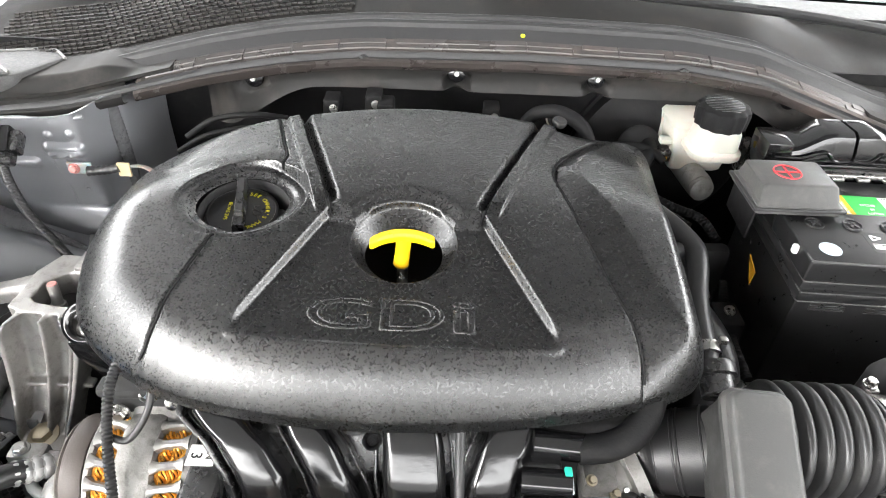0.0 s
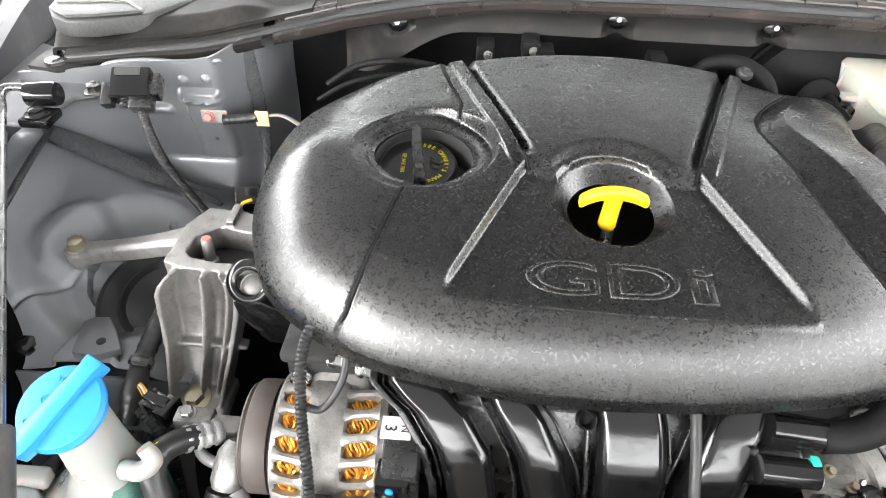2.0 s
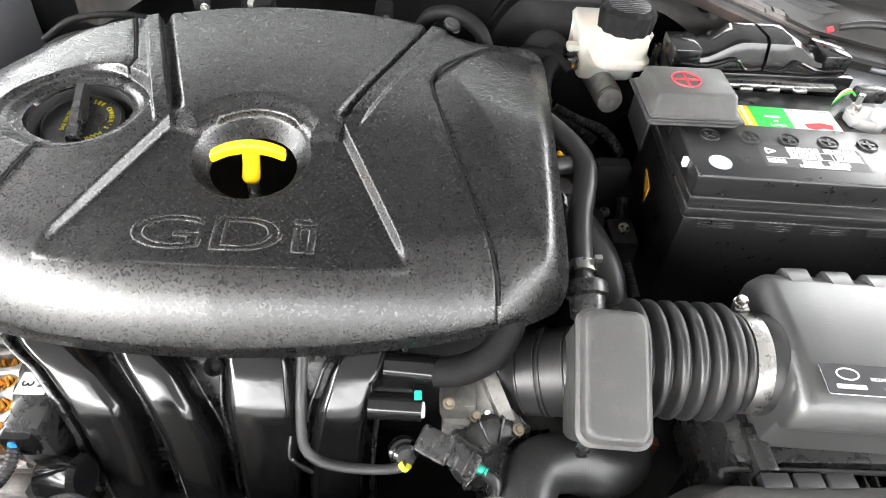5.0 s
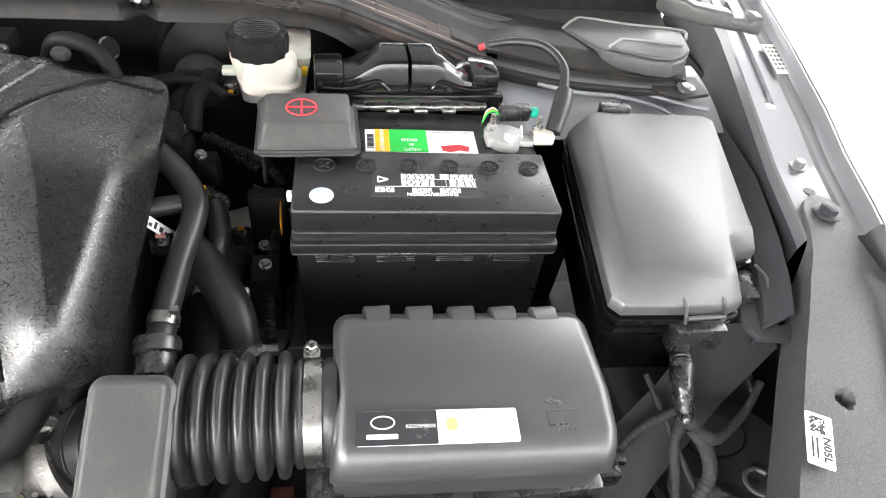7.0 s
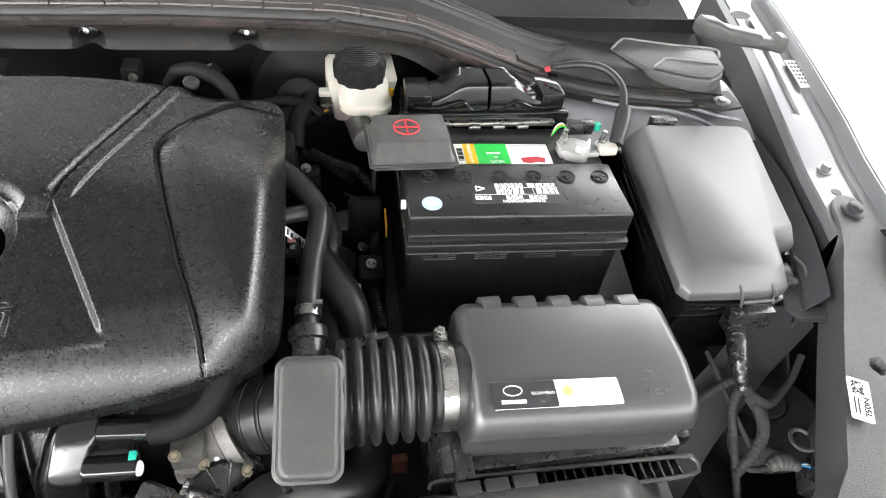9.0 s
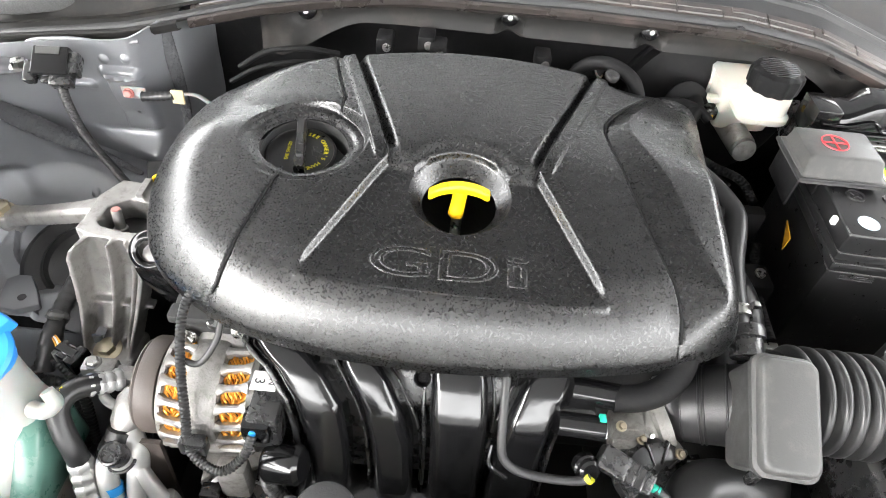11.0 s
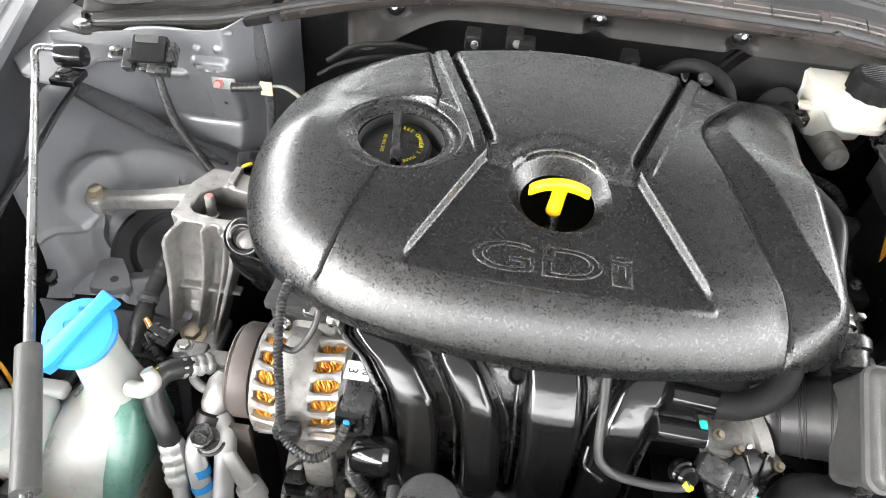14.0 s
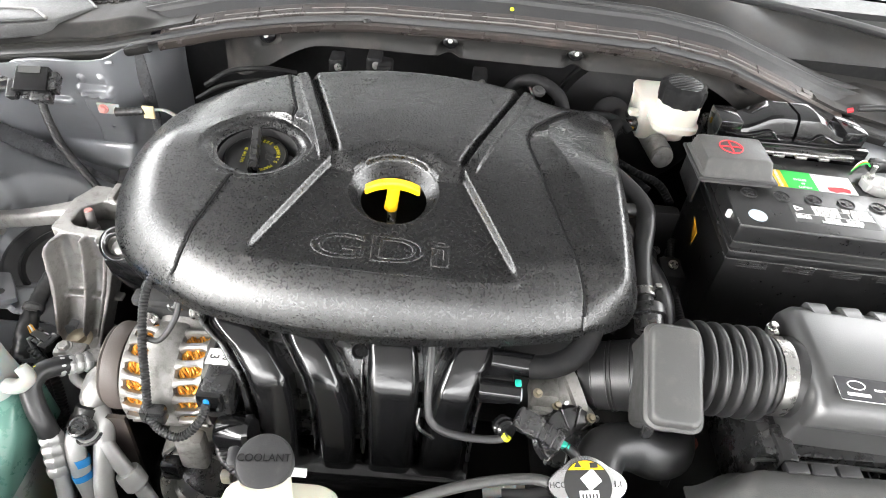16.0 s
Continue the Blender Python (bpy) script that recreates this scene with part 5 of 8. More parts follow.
prism(bm, [(-0.525, 0.205), (-0.463, 0.205), (-0.463, 0.262), (-0.525, 0.262)], 0.698, 0.712, bevel=0.004)
rbox(bm, (-0.515, 0.262, 0.752), (-0.448, 0.274, 0.757), 0.001)
leg_mesh = bpy.data.meshes.new("leg")
bm.to_mesh(leg_mesh)
bm.free()
arm_bm.from_mesh(leg_mesh)
bpy.data.meshes.remove(leg_mesh)
casting = part("casting", arm_bm, CAST, mount, "rough cast aluminium bracket")
fuse_mod = casting.modifiers.new("fuse", "REMESH")
fuse_mod.mode, fuse_mod.voxel_size, fuse_mod.use_smooth_shade = "VOXEL", 0.0015, True
soften = casting.modifiers.new("soften", "SMOOTH")
soften.factor, soften.iterations = 0.5, 5
bm = B()
hexbolt(bm, (-0.497, 0.232, 0.712), (0, -0.15, 1), 0.0095, 0.010, 1.6)
part("bolt", bm, BRASS, mount, "yellowish zinc hexagon bolt")
bm = B()
tube(bm, [(-0.488, 0.313, 0.79), (-0.489, 0.317, 0.818), (-0.489, 0.3172, 0.8185), (-0.490, 0.321, 0.840)], [0.0078, 0.0078, 0.0056, 0.0052], n=16, straight=True)
st = part("stud", bm, CAST, mount)
bm = B()
lathe(bm, [(0, 0), (0.0048, 0), (0.0044, 0.0015), (0, 0.002)], along((-0.490, 0.321, 0.840), (0, 0.1, 1)), 14)
part("paint_mark", bm, PINK, st, "pink paint mark")
# black rubber core seen through the head
bm = B()
rbox(bm, (-0.50, 0.30, 0.785), (-0.41, 0.345, 0.812), 0.008)
part("rubber_core", bm, RUBBER, mount)

# lifting eye
hook = thing("lifting_eye", "black painted steel lifting eye bolted to the engine", "lifting eye", (-0.43, 0.25, 0.80))
bm = B()
ring = [(-0.431 + 0.0165 * math.cos(a), 0.264 + 0.009 * math.sin(a), 0.843 + 0.0135 * math.sin(a)) for a in np.linspace(0, 2 * math.pi, 25)[:-1]]
tube(bm, ring + ring[:1], 0.0058, n=10, step=2, flat=0.8)
part("eye", bm, GLOSS, hook)
bm = B()
hexbolt(bm, (-0.431, 0.270, 0.832), (0.1, -0.6, 0.75), 0.0095, 0.007, 1.25)
part("bolt", bm, CAST, hook, "bare steel bolt head")
bm = B()
prism(bm, [(-0.446, 0.832), (-0.42, 0.834), (-0.400, 0.822), (-0.388, 0.806), (-0.390, 0.780), (-0.420, 0.778), (-0.442, 0.810)], 0.250, 0.262, "xz", bevel=0.004)
part("plate", bm, GLOSS, hook)

# ---- washer bottle ----
washer = thing("washer_fluid_bottle", "translucent white washer bottle with green fluid and blue cap", "washer bottle", (-0.52, 0.08, 0.55))
bm = B()
rings = []
for z, cx, cy, w, h in ((0.815, -0.533, 0.138, 0.042, 0.042), (0.790, -0.527, 0.135, 0.043, 0.042), (0.768, -0.522, 0.132, 0.046, 0.046), (0.752, -0.522, 0.127, 0.058, 0.060), (0.735, -0.530, 0.119, 0.082, 0.080), (0.710, -0.542, 0.108, 0.104, 0.108), (0.68, -0.548, 0.100, 0.112, 0.130), (0.62, -0.560, 0.095, 0.125, 0.145), (0.52, -0.572, 0.095, 0.13, 0.145)):
    rings.append([Vector((x, y, z)) for x, y in rrect(cx, cy, w, h, min(w, h) * 0.40, 6)])
loft(bm, rings)
part("bottle", bm, TANK, washer, angle=60)
bm = B()
rbox(bm, (-0.640, 0.045, 0.66), (-0.575, 0.122, 0.748), 0.014, 4)
rbox(bm, (-0.622, 0.116, 0.738), (-0.570, 0.132, 0.752), 0.004, 2)
part("shoulder_tank", bm, TANK, washer, angle=60)
bm = B()
rbox(bm, (-0.604, 0.104, 0.748), (-0.598, 0.122, 0.756), 0.002, 2)
part("moulded_clip", bm, TANK, washer)
bm = B()
rings = []
for z, cx, cy, w, h in ((0.762, -0.5065, 0.128, 0.018, 0.040), (0.752, -0.5055, 0.126, 0.028, 0.058), (0.735, -0.5035, 0.118, 0.032, 0.076), (0.710, -0.5035, 0.107, 0.030, 0.100), (0.68, -0.5055, 0.100, 0.030, 0.120)):
    rings.append([Vector((x, y, z)) for x, y in rrect(cx, cy, w, h, min(w, h) * 0.40, 6)])
loft(bm, rings)
part("fluid_tint", bm, FLUID, washer, "green fluid showing through", angle=60)
bm = B()
tube(bm, [(-0.498, 0.12, 0.775), (-0.482, 0.116, 0.782), (-0.470, 0.118, 0.795), (-0.476, 0.122, 0.806)], [0.008, 0.0075, 0.007, 0.006])
part("hook", bm, TANK, washer)
mw = along((-0.538, 0.137, 0.826), (-0.04, -0.36, 0.92)) @ Matrix.Scale(0.93, 4)
bm = B()
lathe(bm, [(0, -0.02), (0.027, -0.02), (0.031, -0.006), (0.0345, -0.004), (0.0355, 0.001), (0.033, 0.005), (0.020, 0.0072), (0, 0.008)], mw, 48)
wcap = part("cap", bm, BLUE, washer, "bright blue flip cap")
bm = B()
rot = mw @ Matrix.Rotation(radians(68), 4, "Z")
prism(bm, [(-0.044, -0.007), (-0.030, -0.0095), (0.030, -0.0075), (0.044, -0.009), (0.044, 0.009), (0.030, 0.0075), (-0.030, 0.0095), (-0.044, 0.007)], -0.004, 0.0125, bevel=0.002, m=rot)
part("lever", bm, BLUE, wcap)
part("lettering", words("WASHER", 0.0066, mw @ pose(0.004, 0.020, 0.0074, 0, 0, -8), depth=0.0004), BLUETAPE, wcap, "moulded words", raw=True)
part("lettering", words("ONLY", 0.0066, mw @ pose(-0.013, -0.016, 0.0074, 0, 0, -8), depth=0.0004), BLUETAPE, wcap, "moulded words", raw=True)
bm = B()
ringp = [mw @ Vector((-0.009 + 0.006 * math.cos(a), 0.004 + 0.004 * math.sin(a), 0.0078)) for a in np.linspace(0.3, 5.2, 12)]
tube(bm, ringp, 0.0006, n=5, straight=True)
part("washer_symbol", bm, BLUETAPE, wcap)

# ---- bonnet prop ----
prop = thing("bonnet_prop", "thin steel bonnet prop rod with a grey foam sleeve", "prop rod", (-0.68, 0.43, 0.92))
e0, s0 = Vector((-0.712, 0.420, 0.915)), Vector((-0.530, 0.082, 0.880))
way = (s0 - e0)
bm = B()
tube(bm, [(-0.677, 0.436, 0.923), (-0.70, 0.436, 0.925), (-0.713, 0.428, 0.925), tuple(e0 + way * 0.06), tuple(e0 + way * 0.5), tuple(s0), tuple(e0 + way * 1.7)], 0.0042, step=6)
part("rod", bm, ROD, prop)
bm = B()
tube(bm, [tuple(s0), tuple(e0 + way * 1.30)], 0.0095, n=20, straight=True)
part("sleeve", bm, GREYPL, prop)
bm = B()
lathe(bm, [(0, 0), (0.012, 0), (0.0125, 0.004), (0.0125, 0.026), (0.011, 0.030), (0, 0.030)], along((-0.694, 0.437, 0.917), (1, 0.05, 0.06)), 24)
part("pivot_bush", bm, GLOSS, prop)
bm = B()
rbox(bm, (-0.69, 0.40, 0.8995), (-0.66, 0.43, 0.909), 0.003)
hexbolt(bm, (-0.675, 0.413, 0.909), (0, 0, 1), 0.008, 0.006)
part("bracket", bm, GLOSS, prop)

# ---- sensor module and its cable on the inner wing ----
module = thing("crash_sensor_module", "black plastic sensor module with a corrugated cable on the inner wing", "sensor module", (-0.6, 0.47, 0.89))
bm = B()
mm = pose(-0.599, 0.470, 0.916, 34, 0, 6) @ Matrix.Scale(0.76, 4)
rbox(bm, (-0.030, -0.022, -0.014), (0.022, 0.022, 0.014), 0.003, 2, mm)
part("body", bm, GLOSS, module)
bm = B()
rbox(bm, (-0.024, 0.008, 0.0142), (0.010, 0.020, 0.016), 0.0005, 1, mm)
part("print", bm, GREYPL, module)
bm = B()
rbox(bm, (0.020, -0.018, -0.012), (0.034, 0.016, 0.010), 0.003, 2, mm)
part("latch", bm, PLASTIC, module)
bm = B()
rbox(bm, (-0.045, -0.03, -0.012), (-0.028, 0.004, 0.004), 0.003, 2, mm)
part("bracket", bm, PLASTIC, module)
bm = B()
rbox(bm, (-0.006, -0.036, -0.012), (0.026, -0.016, 0.006), 0.003, 2, mm)
rbox(bm, (-0.020, -0.030, -0.010), (-0.004, -0.020, 0.000), 0.002, 2, mm)
part("lower_connector", bm, PLASTIC, module)
bm = B()
rbox(bm, (-0.031, -0.0235, 0.002), (0.024, -0.0200, 0.0165), 0.0012, 2, mm)
part("ledge", bm, GLOSS, module)
bm = B()
hexbolt(bm, (-0.650, 0.478, 0.902), (0, 0, 1), 0.008, 0.009, 1.4)
part("bolt", bm, STEEL, module)
bm = B()
tube(bm, [(-0.594, 0.458, 0.900), (-0.586, 0.446, 0.876), (-0.575, 0.44, 0.84), (-0.555, 0.435, 0.805), (-0.53, 0.42, 0.785), (-0.505, 0.40, 0.785), (-0.48, 0.392, 0.80)], 0.0056, ribs=0.0004, pitch=0.0024)
part("cable", bm, RUBBER, module)

# earth strap
strap = thing("earth_strap", "braided earth strap with a pink-marked bolt and a paper tag", "earth strap", (-0.52, 0.5, 0.86))
bm = B()
rbox(bm, (-0.551, 0.500, 0.859), (-0.521, 0.503, 0.875), 0.001, 1, None)
part("lug", bm, TANK, strap, "pale tinned lug")
bm = B()
hexbolt(bm, (-0.542, 0.500, 0.867), (0, -1, 0.2), 0.0052, 0.005, 1.25)
part("bolt", bm, PINK, strap)
bm = B()
tube(bm, [(-0.524, 0.496, 0.866), (-0.505, 0.497, 0.868), (-0.485, 0.496, 0.872)], [0.0065, 0.0062, 0.0062, 0.005], ribs=0.0006, pitch=0.006)
part("sleeve", bm, RUBBER, strap)
bm = B()
rbox(bm, (-0.487, 0.494, 0.862), (-0.472, 0.497, 0.880), 0.0005, 1, pose(0, 0, 0))
part("tag", bm, mat("paper_tag", (0.62, 0.50, 0.30), 0.7), strap)
bm = B()
tube(bm, [(-0.478, 0.50, 0.872), (-0.455, 0.495, 0.876), (-0.43, 0.48, 0.872), (-0.40, 0.46, 0.86)], 0.0042, flat=0.5, ribs=0.0008, pitch=0.003)
part("braid", bm, TANK, strap)

# ---- air-conditioning pipes ----
hose = thing("air_conditioning_hose", "black rubber hose with crimped aluminium ends", "hose", (-0.47, 0.1, 0.7))
bm = B()
tube(bm, [(-0.459, 0.160, 0.763), (-0.468, 0.152, 0.768), (-0.477, 0.141, 0.772), (-0.481, 0.126, 0.768), (-0.475, 0.113, 0.752), (-0.467, 0.104, 0.735), (-0.464, 0.100, 0.718)], 0.0103, n=18)
part("rubber", bm, RUBBER, hose)
for p, q, r in (((-0.468, 0.153, 0.767), (-0.444, 0.172, 0.755), 0.0114), ((-0.465, 0.102, 0.722), (-0.455, 0.079, 0.682), 0.0124)):
    bm = B()
    p, q = Vector(p), Vector(q)
    n = 4
    for k in range(n):
        a, b = p.lerp(q, (k + 0.06) / n), p.lerp(q, (k + 0.94) / n)
        m, l = along(a, b - a), (b - a).length
        lathe(bm, [(0, 0), (r * 0.88, 0), (r, l * 0.25), (r, l * 0.7), (r * 0.88, l), (0, l)], m, 8)
    tube(bm, [tuple(p), tuple(q)], r * 0.86, n=16, straight=True)
    part("crimp_sleeve", bm, ALU, hose, "crimped aluminium sleeve")
bm = B()
tube(bm, [(-0.455, 0.080, 0.684), (-0.451, 0.069, 0.665), (-0.446, 0.055, 0.64), (-0.43, 0.03, 0.60)], 0.0082)
part("pipe", bm, ALU, hose)
for k in range(4):
    bm = B()
    mk = pose(-0.4805 + 0.0010 * k, 0.1385 - 0.0055 * k, 0.7810 - 0.0030 * k, 30, -12, -60)
    rbox(bm, (-0.0016, -0.0030, 0.0), (-0.0006, 0.0030, 0.0008), 0.0002, 1, mk)
    rbox(bm, (-0.0016, -0.0006, 0.0), (0.0016, 0.0004, 0.0008), 0.0002, 1, mk)
    part("print_bar", bm, LEMON, hose, "yellow printed mark")
bm = B()
rbox(bm, (-0.486, 0.172, 0.742), (-0.452, 0.190, 0.764), 0.004, 2, None)
rbox(bm, (-0.456, 0.168, 0.740), (-0.428, 0.186, 0.760), 0.004, 2, None)
part("block_fitting", bm, CAST, hose)
bm = B()
hexbolt(bm, (-0.474, 0.181, 0.763), (0, -0.1, 1), 0.006, 0.006, 1.3)
part("bolt", bm, STEEL, hose)
bm = B()
tube(bm, [(-0.462, 0.168, 0.748), (-0.458, 0.156, 0.745), (-0.447, 0.150, 0.742), (-0.434, 0.149, 0.742)], 0.005)
part("bypass_pipe", bm, ALU, hose)

ac2 = thing("refrigerant_pipe", "bright aluminium refrigerant pipe with a black valve cap and blue tape", "pipe", (-0.40, 0.06, 0.66))
bm = B()
lathe(bm, [(0, 0), (0.007, 0), (0.010, 0.004), (0.0135, 0.010), (0.0145, 0.020), (0.0145, 0.034), (0.012, 0.040), (0, 0.040)], along((-0.425, 0.160, 0.762), (-0.14, -0.72, -0.68)), 24)
part("muffler", bm, CAST, ac2)
bm = B()
lathe(bm, [(0.012, 0), (0.0155, 0.001), (0.016, 0.006), (0.0155, 0.012), (0.012, 0.013)], along((-0.431, 0.131, 0.733), (-0.14, -0.72, -0.68)), 24)
rbox(bm, (-0.455, 0.112, 0.708), (-0.438, 0.13, 0.722), 0.003)
part("clip", bm, MATTE, ac2, "black plastic pipe clip")
bm = B()
tube(bm, [(-0.438, 0.118, 0.722), (-0.442, 0.101, 0.712), (-0.434, 0.082, 0.685), (-0.426, 0.072, 0.66), (-0.41, 0.05, 0.60)], 0.0098, n=18)
part("pipe", bm, ALU, ac2)
bm = B()
tube(bm, [(-0.424, 0.128, 0.732), (-0.417, 0.119, 0.726), (-0.415, 0.110, 0.712), (-0.414, 0.092, 0.688), (-0.412, 0.073, 0.662), (-0.40, 0.05, 0.61)], 0.0105, n=18)
part("pipe", bm, ALU, ac2)
bm = B()
tube(bm, [(-0.416, 0.108, 0.712), (-0.409, 0.101, 0.703), (-0.394, 0.091, 0.680), (-0.380, 0.084, 0.657), (-0.36, 0.07, 0.62)], 0.0082, n=16)
part("pipe", bm, ALU, ac2)
bm = B()
lathe(bm, [(0.0085, 0), (0.0125, 0), (0.0135, 0.006), (0.013, 0.02), (0.0095, 0.024)], along((-0.392, 0.090, 0.677), (0.45, -0.25, -0.85)), 16)
part("nut", bm, ALU, ac2)
for q0, q1 in (((-0.4372, 0.0905, 0.697), (-0.4355, 0.086, 0.690)), ((-0.4335, 0.0815, 0.684), (-0.4315, 0.079, 0.678))):
    bm = B()
    tube(bm, [q0, q1], 0.0106, n=18, straight=True)
    part("tape", bm, BLUETAPE, ac2, "blue tape band")
mv = along((-0.427, 0.107, 0.722), (-0.1, -0.30, 1))
bm = B()
lathe(bm, [(0, 0.004), (0.0105, 0.004), (0.0115, 0.007), (0.0118, 0.020), (0.0112, 0.0225), (0.0095, 0.0235), (0.008, 0.0215), (0, 0.0215)], mv, 28)
rbox(bm, (-0.006, -0.0012, 0.0215), (0.006, 0.0012, 0.0235), 0.0004, 1, mv)
part("valve_cap", bm, PLASTIC, ac2, "black valve cap")
bm = B()
lathe(bm, [(0, -0.014), (0.010, -0.014), (0.0125, -0.008), (0.0125, 0.002), (0.011, 0.004), (0, 0.004)], mv, 24)
part("valve_base", bm, ALU, ac2)
bm = B()
tube(bm, [mv @ Vector((0.0135 * math.cos(a), 0.0135 * math.sin(a), 0.0)) for a in np.linspace(0, 2 * math.pi, 25)], 0.0018, n=8, straight=True)
tube(bm, [mv @ Vector((-0.013, -0.004, 0.0)), mv @ Vector((-0.020, -0.010, -0.003)), mv @ Vector((-0.027, -0.008, -0.004)), mv @ Vector((-0.028, -0.001, -0.003)), mv @ Vector((-0.022, 0.002, 0.0))], 0.0013, n=8)
part("cap_strap", bm, PLASTIC, ac2, "black retaining strap")


# ---- battery ----
MB = pose(0.250, 0.307, 0, 0, 0, -2.6)  # the battery's front left corner, turned slightly
battery = thing("battery", "black car battery with six filler caps, labels and a moulded lid", "battery", (0.37, 0.39, 0.73))
bm = B()
rbox(bm, (0.004, 0.003, 0.728), (0.236, 0.170, 0.875), 0.004, 2, MB)
part("case", bm, CASEBLACK, battery)
bm = B()
rbox(bm, (-0.001, -0.0045, 0.872), (0.241, 0.176, 0.884), 0.0025, 2, MB)
part("lid_rim", bm, CASEBLACK, battery)
bm = B()
rbox(bm, (0.001, 0.001, 0.881), (0.239, 0.174, 0.893), 0.002, 2, MB)
part("lid_step", bm, CASEBLACK, battery)
bm = B()
rbox(bm, (0.001, 0.0025, 0.892), (0.239, 0.09, 0.917), 0.0025, 3, MB)
part("lid", bm, CASEBLACK, battery)
bm = B()
rbox(bm, (0.001, 0.091, 0.892), (0.239, 0.173, 0.908), 0.0025, 2, MB)
part("terminal_deck", bm, CASEBLACK, battery)
# paler beads along the lid's edges paint in the light they catch
for y, z, x0, x1 in ((0.0032, 0.9166, 0.002, 0.238), (0.0014, 0.8926, 0.002, 0.238), (-0.0042, 0.8835, 0.000, 0.240), (-0.0044, 0.8722, 0.000, 0.240)):
    bm = B()
    tube(bm, [MB @ Vector((x0, y + 0.012, z)), MB @ Vector((x0, y + 0.002, z)), MB @ Vector((x0 + 0.002, y, z)), MB @ Vector((x1 - 0.002, y, z)), MB @ Vector((x1, y + 0.002, z)), MB @ Vector((x1, y + 0.012, z))], 0.0007, n=6, straight=True)
    part("edge_highlight", bm, GREYPL, battery, "pale bead painted as the moulding edge's highlight")
for i in range(6):
    x = 0.028 + 0.0385 * i
    bm = B()
    m = MB @ pose(x, 0.066, 0.917)
    lathe(bm, [(0, 0.0005), (0.0085, 0.0005), (0.0088, 0.002), (0.0096, 0.002), (0.0098, 0.0), (0.0104, -0.0002)], m, 28)
    for a in (45 + 10 * i, 135 + 10 * i):
        rbox(bm, (-0.006, -0.0014, 0.0006), (0.006, 0.0014, 0.002), 0.0003, 1, m @ pose(0, 0, 0, 0, 0, a))
    part("filler_cap", bm, CASEBLACK, battery)
bm = B()
lathe(bm, [(0, 0.0001), (0.0105, 0.0001), (0.0105, 0.0006), (0, 0.0006)], MB @ pose(0.0265, 0.023, 0.917), 36)
dot = part("date_sticker", bm, mat("pale_blue_sticker", (0.42, 0.52, 0.60), 0.45), battery, "round pale blue date sticker")
part("lettering", words("12/21", 0.0062, MB @ pose(0.0265, 0.023, 0.9178, 0, 0, 180)), LABEL, dot, raw=True)
bm = B()
rbox(bm, (0.070, 0.022, 0.9165), (0.168, 0.056, 0.9173), 0.0003, 1, MB)
warn = part("warning_label", bm, INK, battery, "black warning label with white print")
rnd = random.Random(4)
blocks = (((0.0535, 0.0512, 0.0489), ((0.097, 0.128), (0.133, 0.164))), ((0.0450, 0.0427, 0.0404, 0.0381), ((0.097, 0.127), (0.141, 0.165))), ((0.0335, 0.0312, 0.0289), ((0.073, 0.090), (0.106, 0.124), (0.131, 0.150))))
for lines, columns in blocks:
    for y in lines:
        for x0, x1 in columns:
            x = x0
            while x < x1:
                w = rnd.uniform(0.003, 0.009)
                bm = B()
                rbox(bm, (x, y - 0.0008, 0.9173), (min(x + w, x1), y + 0.0008, 0.9176), 0, 1, MB)
                part("print_bar", bm, PALE, warn)
                x += w + 0.0012
for x0, x1, y0, y1 in ((0.096, 0.166, 0.0468, 0.0473), (0.073, 0.166, 0.0360, 0.0365), (0.1375, 0.138, 0.0365, 0.0468)):
    bm = B()
    rbox(bm, (x0, y0, 0.9173), (x1, y1, 0.9176), 0, 1, MB)
    part("print_line", bm, PALE, warn)
part("lettering", words("DANGER/POISON", 0.0058, MB @ pose(0.124, 0.0255, 0.9176, 0, 0, 180), offset=0.0001), LABEL, warn, raw=True)
bm = B()
ringp = [(0.079 + 0.006 * math.cos(a), 0.046 + 0.0045 * math.sin(a), 0.9175) for a in np.linspace(0, 2 * math.pi, 4)]
for a, b in zip(ringp, ringp[1:]):
    tube(bm, [MB @ Vector(a), MB @ Vector(b)], 0.0009, n=6, straight=True)
part("recycling_mark", bm, PALE, warn)
bm = B()
rbox(bm, (0.066, 0.100, 0.9082), (0.178, 0.138, 0.9092), 0.0004, 1, MB)
lab = part("maker_label", bm, LABEL, battery, "white, green and amber battery label")
for x0, x1, m in ((0.076, 0.090, GOLD), (0.0902, 0.128, GREEN)):
    bm = B()
    rbox(bm, (x0, 0.100, 0.9092), (x1, 0.138, 0.9095), 0, 1, MB)
    part("colour_field", bm, m, lab)
part("lettering", words("AUTOMOTIVE", 0.0058, MB @ pose(0.083, 0.119, 0.9097, 0, 0, 90)), LABEL, lab, raw=True)
part("lettering", words("H5(47)", 0.0058, MB @ pose(0.112, 0.104, 0.9097, 0, 0, 180)), LABEL, lab, raw=True)
part("lettering", words("60", 0.005, MB @ pose(0.112, 0.112, 0.9097, 0, 0, 180)), LABEL, lab, raw=True)
part("lettering", words("852243", 0.0055, MB @ pose(0.110, 0.120, 0.9097, 0, 0, 180)), LABEL, lab, raw=True)
for i in range(10):
    bm = B()
    rbox(bm, (0.068, 0.106 + 0.0024 * i, 0.9092), (0.0745, 0.1072 + 0.0024 * i + 0.0006 * (i % 3), 0.9095), 0, 1, MB)
    part("barcode_bar", bm, INK, lab)
bm = B()
prism(bm, [(0.142, 0.103), (0.150, 0.101), (0.160, 0.104), (0.168, 0.102), (0.170, 0.110), (0.160, 0.1135), (0.150, 0.112), (0.141, 0.1105)], 0.9092, 0.9096, m=MB)
